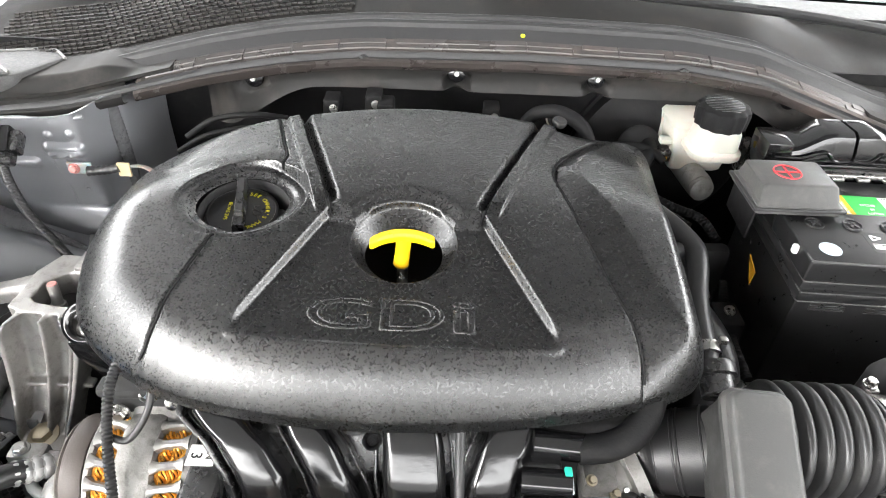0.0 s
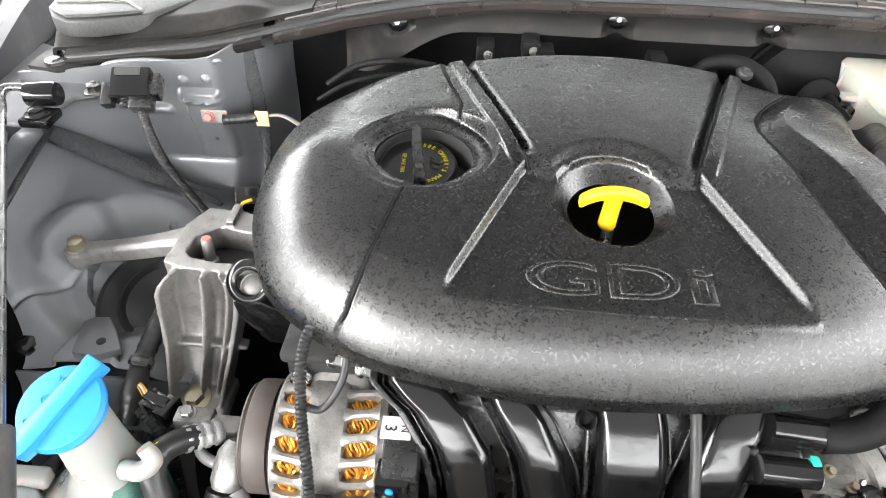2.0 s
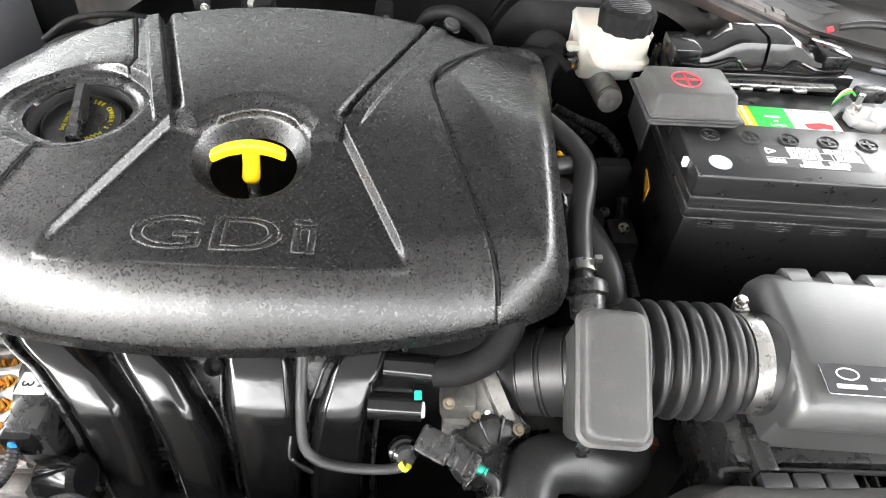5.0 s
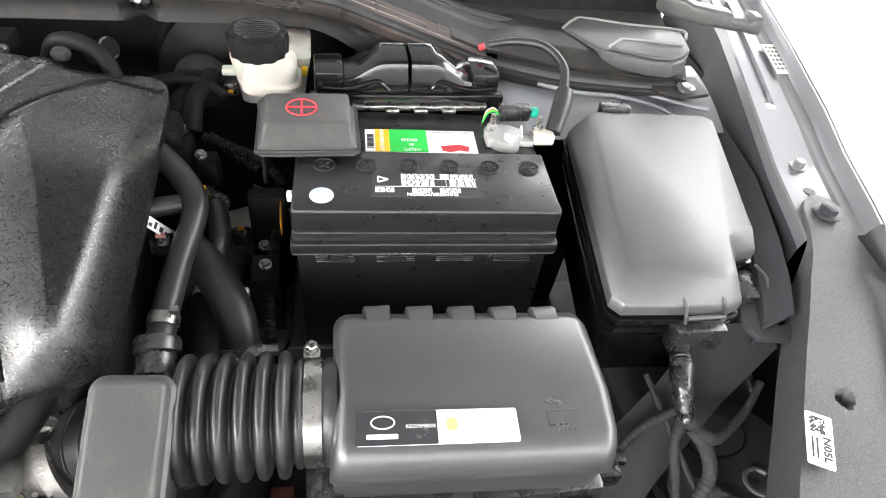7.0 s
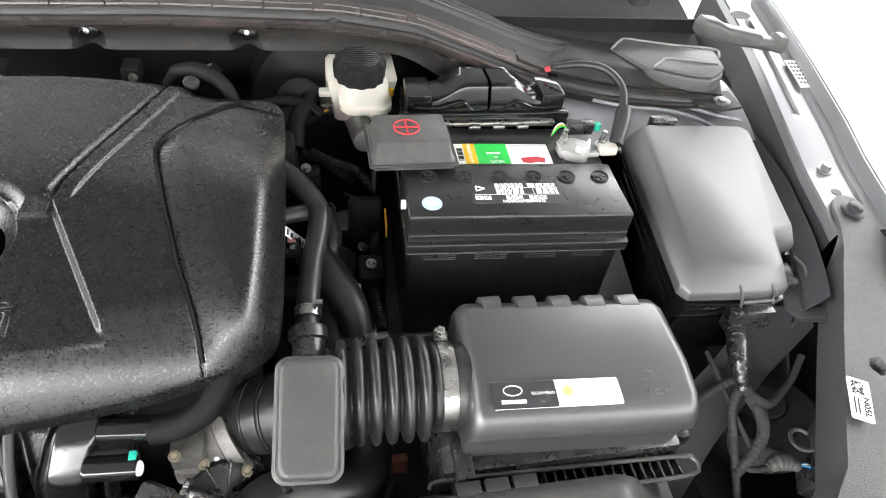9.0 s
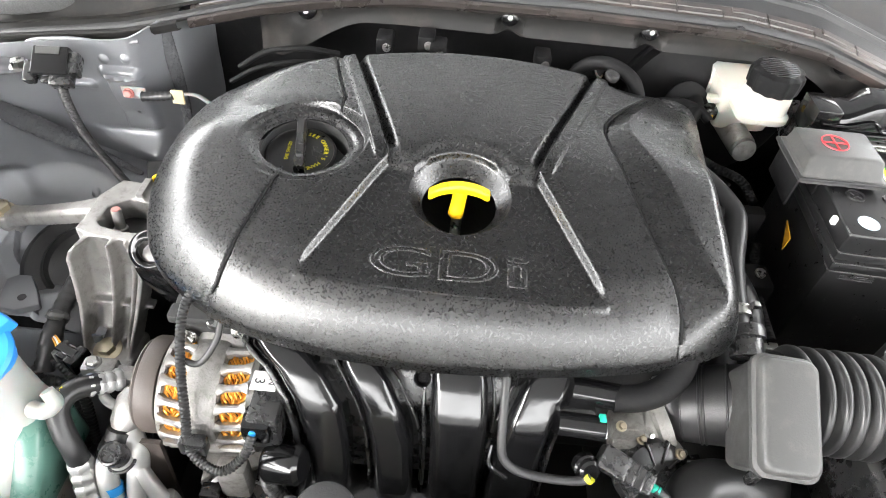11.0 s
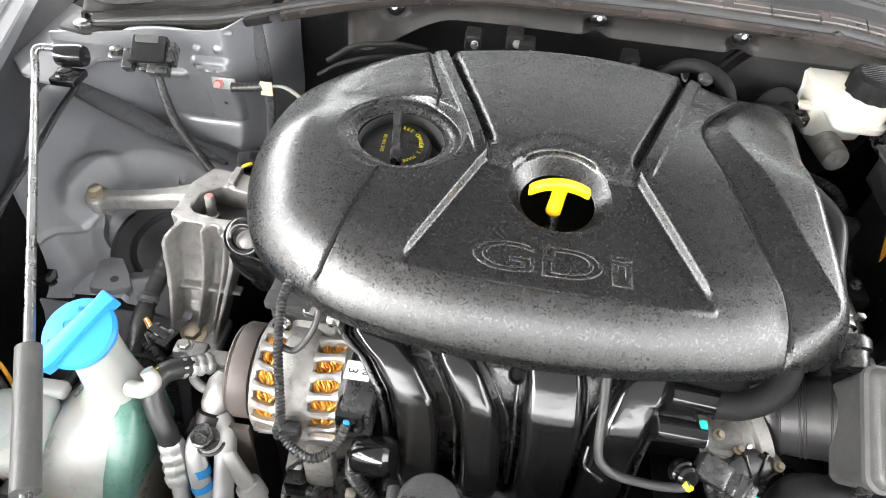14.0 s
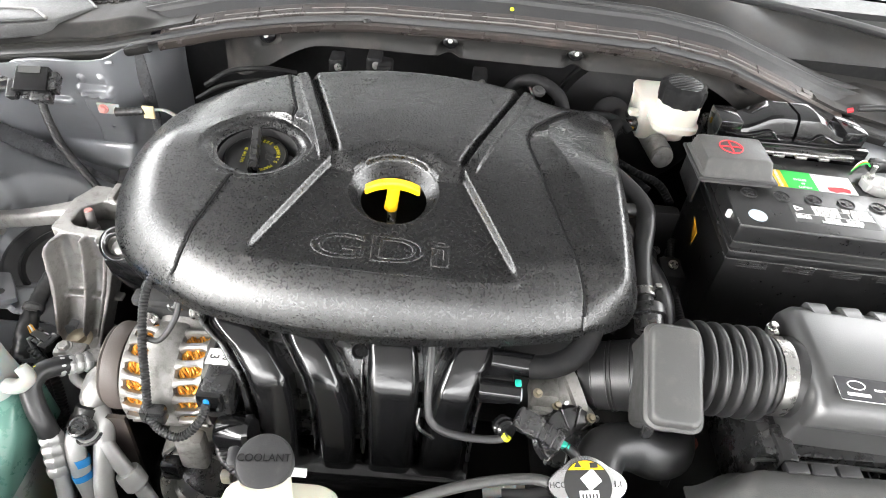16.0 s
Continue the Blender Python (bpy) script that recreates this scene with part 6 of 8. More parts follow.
part("logo_shape", bm, RED, lab)
for i in range(14):
    bm = B()
    rbox(bm, (0.132 + 0.003 * i, 0.1338, 0.9092), (0.1335 + 0.003 * i, 0.1353, 0.9095), 0, 1, MB)
    part("print_bar", bm, INK, lab)
bm = B()
for i in range(5):
    x = 0.085 + 0.006 * i
    rbox(bm, (x, 0.0020, 0.8655), (x + 0.0022, 0.0036, 0.869), 0.0003, 1, MB)
part("stamped_code", bm, PALE, battery)
for i in range(4):
    bm = B()
    for k in range(3):
        rbox(bm, (0.02 + 0.055 * i, 0.0012, 0.862 - 0.003 * k), (0.055 + 0.055 * i, 0.004, 0.8635 - 0.003 * k), 0.0004, 1, MB)
    part("vent_ribs", bm, CASEBLACK, battery)
bm = B()
rbox(bm, (-0.004, 0.028, 0.905), (0.001, 0.034, 0.914), 0.001, 2, MB)
part("vent_nub", bm, LABEL, battery, "white vent nub")
bm = B()
lathe(bm, [(0, -0.012), (0.0095, -0.012), (0.009, 0.008), (0.008, 0.010), (0, 0.010)], MB @ pose(0.212, 0.112, 0.918), 24)
part("negative_post", bm, mat("lead", (0.42, 0.42, 0.42), 0.5, 0.6, dirt=0.4), battery)

# terminal cover on the positive pole
tc = thing("terminal_cover", "black plastic battery terminal cover with a red plus mark", "terminal cover", (0.262, 0.41, 0.90))
bm = B()
rings = []
for z, x0, x1, y0, y1, r in ((0.921, 0.222, 0.311, 0.380, 0.452, 0.004), (0.930, 0.222, 0.311, 0.380, 0.452, 0.004), (0.932, 0.225, 0.308, 0.383, 0.449, 0.004), (0.946, 0.228, 0.306, 0.392, 0.447, 0.004), (0.948, 0.232, 0.302, 0.395, 0.444, 0.004)):
    rings.append([Vector((x, y, z)) for x, y in rrect((x0 + x1) / 2, (y0 + y1) / 2, x1 - x0, y1 - y0, r, 3)])
loft(bm, rings)
part("lid", bm, GREYPL, tc)
bm = B()
rbox(bm, (0.219, 0.378, 0.924), (0.315, 0.455, 0.9285), 0.002)
part("rim", bm, MATTE, tc)
bm = B()
prism(bm, [(0.224, 0.386), (0.227, 0.386), (0.230, 0.448), (0.227, 0.450)], 0.885, 0.924, bevel=0.0012)
part("side_skirt", bm, DEEPBLACK, tc)
bm = B()
ringp = [Vector((0.262 + 0.0138 * math.cos(a), 0.4195 + 0.0138 * math.sin(a), 0.9485)) for a in np.linspace(0, 2 * math.pi, 33)]
tube(bm, ringp, 0.0009, n=6, straight=True)
tube(bm, [(0.249, 0.4195, 0.9485), (0.275, 0.4195, 0.9485)], 0.001, n=6, straight=True)
tube(bm, [(0.262, 0.408, 0.9485), (0.262, 0.431, 0.9485)], 0.001, n=6, straight=True)
part("plus_mark", bm, RED, tc, "red circled plus")

# negative clamp and its cable
clamp = thing("battery_clamp", "grey lead battery clamp with bolts and a plastic sensor", "battery clamp", (0.47, 0.42, 0.91))
LEAD = mat("dull_lead", (0.42, 0.42, 0.41), 0.45, 0.5, vary=0.2, grain=0.2, dirt=0.3)
bm = B()
lathe(bm, [(0.0095, 0), (0.016, 0), (0.017, 0.003), (0.0165, 0.012), (0.0095, 0.0125)], pose(0.462, 0.417, 0.908), 24)
rbox(bm, (0.442, 0.408, 0.908), (0.458, 0.428, 0.920), 0.003)
rbox(bm, (0.470, 0.408, 0.908), (0.492, 0.422, 0.916), 0.003)
part("clamp_body", bm, LEAD, clamp)
for x, y in ((0.449, 0.424), (0.496, 0.420)):
    bm = B()
    hexbolt(bm, (x, y, 0.918), (0, 0, 1), 0.0055, 0.008, 1.4)
    tube(bm, [(x, y, 0.92), (x, y, 0.938)], 0.003, straight=True)
    part("bolt", bm, STEEL, clamp)
bm = B()
prism(bm, [(0.474, 0.915), (0.478, 0.930), (0.481, 0.915)], 0.414, 0.420, "xz", bevel=0.001)
part("tab", bm, LABEL, clamp, "white plastic tab")
bm = B()
rbox(bm, (0.491, 0.406, 0.912), (0.512, 0.424, 0.924), 0.0025)
part("sensor_body", bm, WHITEPL, clamp)
cable = thing("battery_cable", "thick black negative battery cable bending back to the wing", "cable", (0.52, 0.45, 0.93))
bm = B()
tube(bm, [(0.512, 0.418, 0.925), (0.522, 0.435, 0.938), (0.530, 0.458, 0.950), (0.532, 0.480, 0.962), (0.518, 0.505, 0.970), (0.490, 0.520, 0.968), (0.462, 0.528, 0.960)], [0.007, 0.007, 0.005, 0.0046, 0.0046, 0.0046, 0.004])
part("conductor", bm, RUBBER, cable)
bm = B()
tube(bm, [(0.458, 0.53, 0.957), (0.452, 0.531, 0.954)], 0.0034)
part("red_end", bm, RED, cable)
bm = B()
tube(bm, [(0.512, 0.416, 0.922), (0.523, 0.437, 0.940), (0.529, 0.452, 0.948)], [0.0085, 0.010, 0.009])
part("boot", bm, RUBBER, cable)
conn = thing("sensor_connector", "small black connector with green and orange wires", "connector", (0.46, 0.45, 0.92))
bm = B()
rbox(bm, (0.462, 0.446, 0.914), (0.496, 0.460, 0.930), 0.003)
part("body", bm, PLASTIC, conn)
bm = B()
rbox(bm, (0.497, 0.449, 0.917), (0.506, 0.457, 0.927), 0.002)
part("seal", bm, TEAL, conn)
for i, m in enumerate((GREEN, ORANGE, LABEL)):
    bm = B()
    tube(bm, [(0.462, 0.449 + 0.003 * i, 0.922), (0.456, 0.449 + 0.003 * i, 0.926), (0.450, 0.451 + 0.002 * i, 0.921), (0.448, 0.456, 0.908)], 0.0010, n=6)
    part("wire", bm, m, conn)
bar = thing("battery_hold_down", "bright steel battery hold-down bar", "bracket", (0.38, 0.485, 0.90))
bm = B()
rbox(bm, (0.31, 0.470, 0.912), (0.455, 0.482, 0.918), 0.002)
for x in (0.345, 0.375, 0.405):
    rbox(bm, (x, 0.464, 0.912), (x + 0.015, 0.472, 0.917), 0.002)
part("bar", bm, STEEL, bar)

tray = thing("battery_tray", "black plastic battery tray", "battery tray", (0.37, 0.39, 0.70))
bm = B()
rbox(bm, (-0.012, -0.012, 0.70), (0.252, 0.19, 0.727), 0.004, 2, MB)
rbox(bm, (-0.012, -0.012, 0.726), (0.252, -0.006, 0.745), 0.002, 1, MB)
part("pan", bm, MATTE, tray)
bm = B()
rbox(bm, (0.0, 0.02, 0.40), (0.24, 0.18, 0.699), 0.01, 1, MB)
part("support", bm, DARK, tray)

# ---- fuse box ----
fuse = thing("fuse_box", "black fuse box with a grained grey-black lid and wire clips", "fuse box", (0.60, 0.33, 0.78))
LID = [(0.548, 0.458), (0.556, 0.467), (0.716, 0.467), (0.724, 0.458), (0.686, 0.276), (0.664, 0.272), (0.656, 0.262), (0.641, 0.216), (0.626, 0.210), (0.526, 0.214), (0.518, 0.224)]
bm = B()
cx, cy = 0.607, 0.335
rings = []
for z, l, r, fr, re in ((0.876, 0, 0, 0, 0), (0.885, 0, 0, 0, 0), (0.889, 0.002, 0.001, 0.002, 0.001), (0.905, 0.017, 0.006, 0.014, 0.002), (0.9085, 0.022, 0.009, 0.019, 0.005)):
    ring = []
    for x, y in LID:
        fx, fy = float(smooth(0.53, 0.69, x + 0.17 * (0.46 - y))), float(smooth(0.21, 0.466, y))
        nx, ny = x + l * (1 - fx) - r * fx, y + fr * (1 - fy) - re * fy
        ring.append(Vector((nx, ny, z + 0.05 * (y - 0.33) - 0.03 * (x - 0.6))))
    rings.append(ring)
loft(bm, rings)
bmesh.ops.bevel(bm, geom=[e for e in bm.edges if e.calc_face_angle(0) > 0.3], offset=0.0018, segments=2, affect="EDGES")
part("lid", bm, LIDPL, fuse)
bm = B()
rings = []
for z, f in ((0.78, 0.90), (0.838, 0.93), (0.839, 0.97), (0.843, 0.97), (0.844, 0.95), (0.852, 0.95), (0.8525, 1.0), (0.858, 1.0), (0.8585, 0.98), (0.867, 0.98), (0.8675, 1.025), (0.872, 1.025), (0.8725, 0.985), (0.876, 0.985)):
    rings.append([Vector((cx + (x - cx) * f, cy + (y - cy) * f, z + 0.05 * (y - 0.33) - 0.03 * (x - 0.6))) for x, y in LID])
loft(bm, rings)
part("base", bm, GLOSS, fuse)
bm = B()
rbox(bm, (0.585, 0.466, 0.885), (0.619, 0.480, 0.920), 0.002)
rbox(bm, (0.590, 0.4655, 0.905), (0.614, 0.468, 0.909), 0.0008)
part("rear_clip", bm, PLASTIC, fuse)
bm = B()
for x in (0.583, 0.620):
    tube(bm, [(x - 0.003, 0.222, 0.888), (x, 0.2125, 0.884), (x + 0.002, 0.208, 0.874), (x + 0.003, 0.206, 0.866)], 0.0016, n=8)
tube(bm, [(0.586, 0.2065, 0.872), (0.622, 0.2065, 0.872)], 0.0022, n=8)
part("bail_clip", bm, GREYPL, fuse, "plastic bail clip")
bm = B()
rbox(bm, (0.578, 0.198, 0.832), (0.628, 0.214, 0.862), 0.003)
part("latch", bm, PLASTIC, fuse)
bm = B()
rbox(bm, (0.662, 0.235, 0.845), (0.695, 0.275, 0.86), 0.004)
part("side_latch", bm, PLASTIC, fuse)
bm = B()
tube(bm, [(0.684, 0.266, 0.872), (0.690, 0.252, 0.869), (0.687, 0.238, 0.864)], 0.0018, n=8)
part("side_clip", bm, GREYPL, fuse)

# loom that leaves the fuse box
loom = thing("wiring_loom", "taped black wiring loom below the fuse box", "cable", (0.6, 0.15, 0.8))
bm = B()
tube(bm, [(0.592, 0.205, 0.838), (0.591, 0.196, 0.832), (0.588, 0.184, 0.830)], 0.0105, ribs=0.0013, pitch=0.0045, n=16)
part("conduit", bm, RUBBER, loom)
bm = B()
tube(bm, [(0.588, 0.186, 0.830), (0.583, 0.172, 0.826), (0.584, 0.158, 0.814), (0.586, 0.148, 0.803)], [0.0115, 0.0105, 0.009, 0.0075], ribs=0.0010, pitch=0.0085, n=14)
part("taped_trunk", bm, PLASTIC, loom, "creased black tape")
for pts, r in (([(0.586, 0.150, 0.805), (0.594, 0.139, 0.800), (0.606, 0.130, 0.799), (0.628, 0.140, 0.800), (0.649, 0.154, 0.802), (0.67, 0.175, 0.81)], [0.0068, 0.0065, 0.006, 0.0042, 0.004, 0.004]), ([(0.590, 0.142, 0.80), (0.600, 0.126, 0.79), (0.602, 0.110, 0.775), (0.592, 0.098, 0.76), (0.575, 0.088, 0.74)], [0.0068, 0.007, 0.0065, 0.006, 0.006]), ([(0.584, 0.150, 0.804), (0.578, 0.139, 0.785), (0.576, 0.118, 0.765), (0.575, 0.09, 0.74), (0.575, 0.05, 0.70)], [0.006, 0.005, 0.005, 0.0045, 0.0045]), ([(0.583, 0.158, 0.806), (0.560, 0.156, 0.792), (0.535, 0.146, 0.775), (0.515, 0.13, 0.765)], [0.0045, 0.005, 0.005, 0.005])):
    bm = B()
    tube(bm, pts, r, ribs=0.0006, pitch=0.0055)
    part("branch", bm, DARK, loom)
bm = B()
tube(bm, [(0.560, 0.190, 0.815), (0.572, 0.160, 0.795), (0.585, 0.125, 0.77), (0.598, 0.09, 0.75)], 0.0028, n=8)
part("thin_cable", bm, DARK, loom)
bm = B()
rbox(bm, (0.505, 0.118, 0.752), (0.526, 0.136, 0.772), 0.003)
rbox(bm, (0.520, 0.128, 0.765), (0.532, 0.142, 0.776), 0.002)
part("cable_clip", bm, PLASTIC, loom)
bm = B()
tube(bm, [(0.5965, 0.158, 0.775), (0.583, 0.130, 0.765), (0.575, 0.112, 0.752), (0.578, 0.096, 0.748), (0.5865, 0.0856, 0.748), (0.606, 0.084, 0.750)], 0.0032, n=10)
part("thin_cable", bm, DARK, loom)
bm = B()
tube(bm, [(0.604, 0.084, 0.750), (0.616, 0.088, 0.752), (0.628, 0.087, 0.751), (0.640, 0.082, 0.748)], [0.006, 0.0098, 0.0098, 0.006], ribs=0.0008, pitch=0.006)
part("tape_wrap", bm, GREYPL, loom, "grey cloth tape")
plug_m = pose(0.652, 0.067, 0.742, 0, 12, -28)
bm = B()
rbox(bm, (-0.013, -0.016, -0.010), (0.013, 0.012, 0.010), 0.002, 2, plug_m)
for k in range(4):
    rbox(bm, (-0.0105 + 0.006 * k, -0.013, 0.0095), (-0.0070 + 0.006 * k, 0.010, 0.0115), 0.0005, 1, plug_m)
part("plug", bm, PLASTIC, loom)
for k, m in enumerate((BLUETAPE, LABEL, ORANGE, BLUETAPE)):
    bm = B()
    tube(bm, [(0.640, 0.082, 0.750), (0.645, 0.081 - 0.001 * k, 0.755), plug_m @ Vector((-0.009 + 0.006 * k, 0.013, 0.006))], 0.0011, n=6)
    part("wire", bm, m, loom)
ring_thing = thing("cable_ring", "thin black cable ring standing beside the headlamp", "cable ring", (0.66, 0.105, 0.75))
bm = B()
tube(bm, [(0.6600 + 0.0125 * math.cos(a), 0.1080 + 0.0125 * math.sin(a), 0.752) for a in np.linspace(0.5, 6.3, 24)], 0.0022, n=8, straight=True)
tube(bm, [(0.6725, 0.1085, 0.752), (0.674, 0.095, 0.735), (0.67, 0.08, 0.71)], 0.0022, n=8)
part("loop", bm, GREYPL, ring_thing)
lampback = thing("headlamp_housing", "round dark back of the headlamp below the wing trim", "headlamp", (0.66, 0.10, 0.68))
bm = B()
lathe(bm, [(0, 0), (0.062, 0), (0.066, 0.008), (0.064, 0.030), (0.055, 0.042), (0.030, 0.046), (0.026, 0.040), (0, 0.040)], along((0.665, 0.150, 0.690), (-0.25, 0.35, 0.9)), 48)
part("shell", bm, DARK, lampback)
bm = B()
lathe(bm, [(0.018, 0.044), (0.026, 0.044), (0.027, 0.050), (0.018, 0.052)], along((0.665, 0.150, 0.690), (-0.25, 0.35, 0.9)), 32)
part("cap", bm, MATTE, lampback)

# ---- air filter box ----
af = thing("air_filter_box", "black plastic air filter box with notched rear edge", "air filter", (0.39, 0.14, 0.74))
bm = B()
prof = [(0.233, 0.80), (0.231, 0.868), (0.224, 0.882), (0.211, 0.8885), (0.15, 0.8855), (0.118, 0.8812), (0.108, 0.8765), (0.1015, 0.867), (0.098, 0.853), (0.0995, 0.848), (0.103, 0.846), (0.108, 0.844), (0.112, 0.800)]
rings = []
WIDE, ROUND = 0.205, 0.013
inset = [0.0, 0.0006, 0.002, 0.004, 0.007, 0.010, 0.013]
for d in inset + [0.04, 0.08, 0.12, 0.165] + [WIDE - q for q in inset[::-1]]:
    x = 0.283 + d
    near = min(d, WIDE - d, ROUND)
    drop = ROUND - math.sqrt(max(0, ROUND ** 2 - (ROUND - near) ** 2))
    lo = 0.800
    rings.append([Vector((x - 0.012 * float(smooth(0.15, 0.05, y)), y - 0.012 * d / WIDE + (0.155 - y) * 0.10 * drop / ROUND, lo + (z - lo) * (1 - drop / 0.088))) for y, z in prof])
loft(bm, rings)
part("upper_case", bm, CASEPL, af, angle=50)
for i in range(5):
    x = 0.318 + 0.034 * i
    bm = B()
    back = 0.2285 - 0.0025 * i
    loft(bm, [[Vector((x + q * w, back + dy, z)) for q, z in ((-1.15, 0.868), (-1.0, top - 0.0012), (-0.9, top), (0.9, top), (1.0, top - 0.0012), (1.15, 0.868))] for dy, w, top in ((-0.030, 0.0085, 0.8872), (-0.016, 0.0098, 0.8882), (-0.004, 0.0106, 0.8872), (0.000, 0.0108, 0.8845), (0.002, 0.0110, 0.872))])
    part("notch_lug", bm, CASEPL, af)
bm = B()
rbox(bm, (0.258, 0.097, 0.700), (0.495, 0.232, 0.80), 0.006)
rbox(bm, (0.270, 0.088, 0.768), (0.287, 0.13, 0.806), 0.003)
part("lower_case", bm, PLASTIC, af)
bm = B()
tube(bm, [(0.245, 0.090, 0.790), (0.262, 0.0965, 0.791), (0.38, 0.094, 0.791), (0.49, 0.0905, 0.791), (0.503, 0.087, 0.791), (0.505, 0.078, 0.790), (0.495, 0.0725, 0.789), (0.44, 0.072, 0.788), (0.36, 0.073, 0.787)], 0.0021, n=8, step=5)
part("flange_edge", bm, GREYPL, af)
for i in range(24):
    x = 0.268 + 0.0095 * i
    bm = B()
    rbox(bm, (x, 0.0735, 0.775), (x + 0.002, 0.0985, 0.7895), 0.0005, 1)
    part("flange_rib", bm, PLASTIC, af)
ml = pose(0.352, 0.1165, 0.8846, 4.0, 0, -3.5) @ Matrix.Diagonal((0.91, 1.1, 1, 1))
bm = B()
prism(bm, rrect(0, 0, 0.124, 0.023, 0.002, 3), 0, 0.0006, m=ml)
lab = part("maker_label", bm, LABEL, af, "half black, half white maker's label")
bm = B()
prism(bm, rrect(-0.0315, 0, 0.0615, 0.0226, 0.0012, 3), 0.0006, 0.0009, m=ml)
part("dark_field", bm, mat("dark_field", (0.035, 0.035, 0.038), 0.22, vary=0.3, scale=60), lab)
bm = B()
tube(bm, [ml @ Vector((-0.042 + 0.0088 * math.cos(a), 0.0035 + 0.0042 * math.sin(a), 0.0011)) for a in np.linspace(0, 2 * math.pi, 25)], 0.00055, n=6, straight=True)
part("logo_shape", bm, PALE, lab)
bm = B()
prism(bm, rrect(-0.0425, -0.0058, 0.0235, 0.0032, 0.0004, 1), 0.0009, 0.0012, m=ml)
part("print_bar", bm, PALE, lab)
part("lettering", words("RECOMMENDS", 0.0034, ml @ pose(-0.0135, 0.0005, 0.0010)), PALE, lab, raw=True)
bm = B()
lathe(bm, [(0, 0.0006), (0.0046, 0.0006), (0.0046, 0.0011), (0, 0.0011)], ml @ pose(0.0105, 0.0015, 0), 20)
part("logo_shape", bm, mat("pale_yellow_print", (0.80, 0.62, 0.16), 0.5), lab)
for x0, x1, y, h in ((0.021, 0.036, 0.002, 0.0032), (0.021, 0.032, -0.0018, 0.0013)):
    bm = B()
    prism(bm, rrect((x0 + x1) / 2, y, x1 - x0, h, 0.0003, 1), 0.0006, 0.0009, m=ml)
    part("print_bar", bm, mat("faint_print", (0.66, 0.50, 0.42), 0.5), lab)
# moulded sign: a tray with three rows of drops and a bent arrow over it
bm = B()
AX0, AY0 = 0.432, 0.112
for pts in (((0.004, 0), (0.0, 0), (0.0, 0.0105), (0.024, 0.0105), (0.024, 0), (0.020, 0)), ((0.013, 0.012), (0.013, 0.016), (0.011, 0.0185), (0.006, 0.019), (0.006, 0.021), (0.001, 0.0175), (0.006, 0.0145), (0.006, 0.0165), (0.009, 0.016), (0.010, 0.012))):
    tube(bm, [(AX0 + x, AY0 + y, 0.8812 + 0.13 * (AY0 + y - 0.112)) for x, y in pts], 0.0009, n=6, straight=True)
for x, y in ((0.012, 0.004), (0.0085, 0.0), (0.012, 0.0), (0.0155, 0.0), (0.006, -0.004), (0.0105, -0.004), (0.0145, -0.004), (0.018, -0.004)):
    lathe(bm, [(0, 0), (0.0011, 0), (0.0008, 0.0006), (0, 0.0008)], pose(AX0 + x, AY0 + y, 0.8812 + 0.13 * (AY0 + y - 0.112)), 10)
part("moulded_symbol", bm, PLASTIC, af)

# ---- intake bellows and resonator ----
duct = thing("intake_bellows", "black corrugated rubber intake hose with a steel clamp", "intake hose", (0.2, 0.15, 0.80))
bm = B()
prof = [(0.0, 0.0), (0.044, 0.0)]
for k in range(6):
    x = 0.006 + 0.0148 * k
    prof += [(0.0405, x), (0.0415, x + 0.0015), (0.0500, x + 0.0032), (0.0520, x + 0.0055), (0.0520, x + 0.0085), (0.0500, x + 0.0108), (0.0415, x + 0.0125), (0.0405, x + 0.0140)]
prof += [(0.0445, 0.0965), (0.0450, 0.1000), (0.0430, 0.1015), (0.043, 0.118), (0.045, 0.120), (0.045, 0.128), (0.0, 0.128)]
lathe(bm, prof, along((0.163, 0.165, 0.842), (1, -0.03, 0.0)) @ Matrix.Diagonal((0.91, 0.91, 0.95, 1)), 48)
part("bellows", bm, RUBBER, duct, angle=60)
bm = B()
lathe(bm, [(0.0432, 0), (0.0442, 0), (0.0444, 0.004), (0.0444, 0.009), (0.0442, 0.013), (0.0432, 0.013)], along((0.2605, 0.162, 0.842), (1, -0.03, 0)) @ Matrix.Diagonal((0.91, 0.91, 1, 1)), 48)
cl = part("hose_clamp", bm, STEEL, duct, "bright steel hose clamp")
bm = B()
hexbolt(bm, (0.266, 0.197, 0.874), (0.1, 0.0, 1), 0.0048, 0.006, 1.25)
rbox(bm, (0.260, 0.190, 0.868), (0.273, 0.199, 0.874), 0.002)
part("clamp_screw", bm, STEEL, cl)
bm = B()
prof = [(0, 0)]
for k, x in enumerate((0.0, 0.014, 0.030, 0.034, 0.054, 0.074, 0.079)):
    r = 0.0350 + 0.05 * x
    prof += [(r, x), (r + 0.0012, x + 0.0006), (r + 0.0012, x + 0.0016), (r, x + 0.0022)]
prof += [(0.04, 0.10), (0, 0.10)]
lathe(bm, prof, along((0.088, 0.182, 0.790), (0.9, -0.22, 0.42)), 40)
part("elbow", bm, RUBBER, duct, angle=60)
bm = B()
lathe(bm, [(0.0345, 0), (0.0365, 0), (0.0365, 0.012), (0.0345, 0.012)], along((0.080, 0.184, 0.786), (0.9, -0.22, 0.42)), 40)
part("hose_clamp", bm, STEEL, duct, "bright steel hose clamp")

res = thing("resonator_box", "black plastic resonator box on the intake hose", "resonator", (0.155, 0.13, 0.84))
mr = pose(0.1465, 0.1278, 0.866, 26, 2, -3)
bm = B()
rings = []
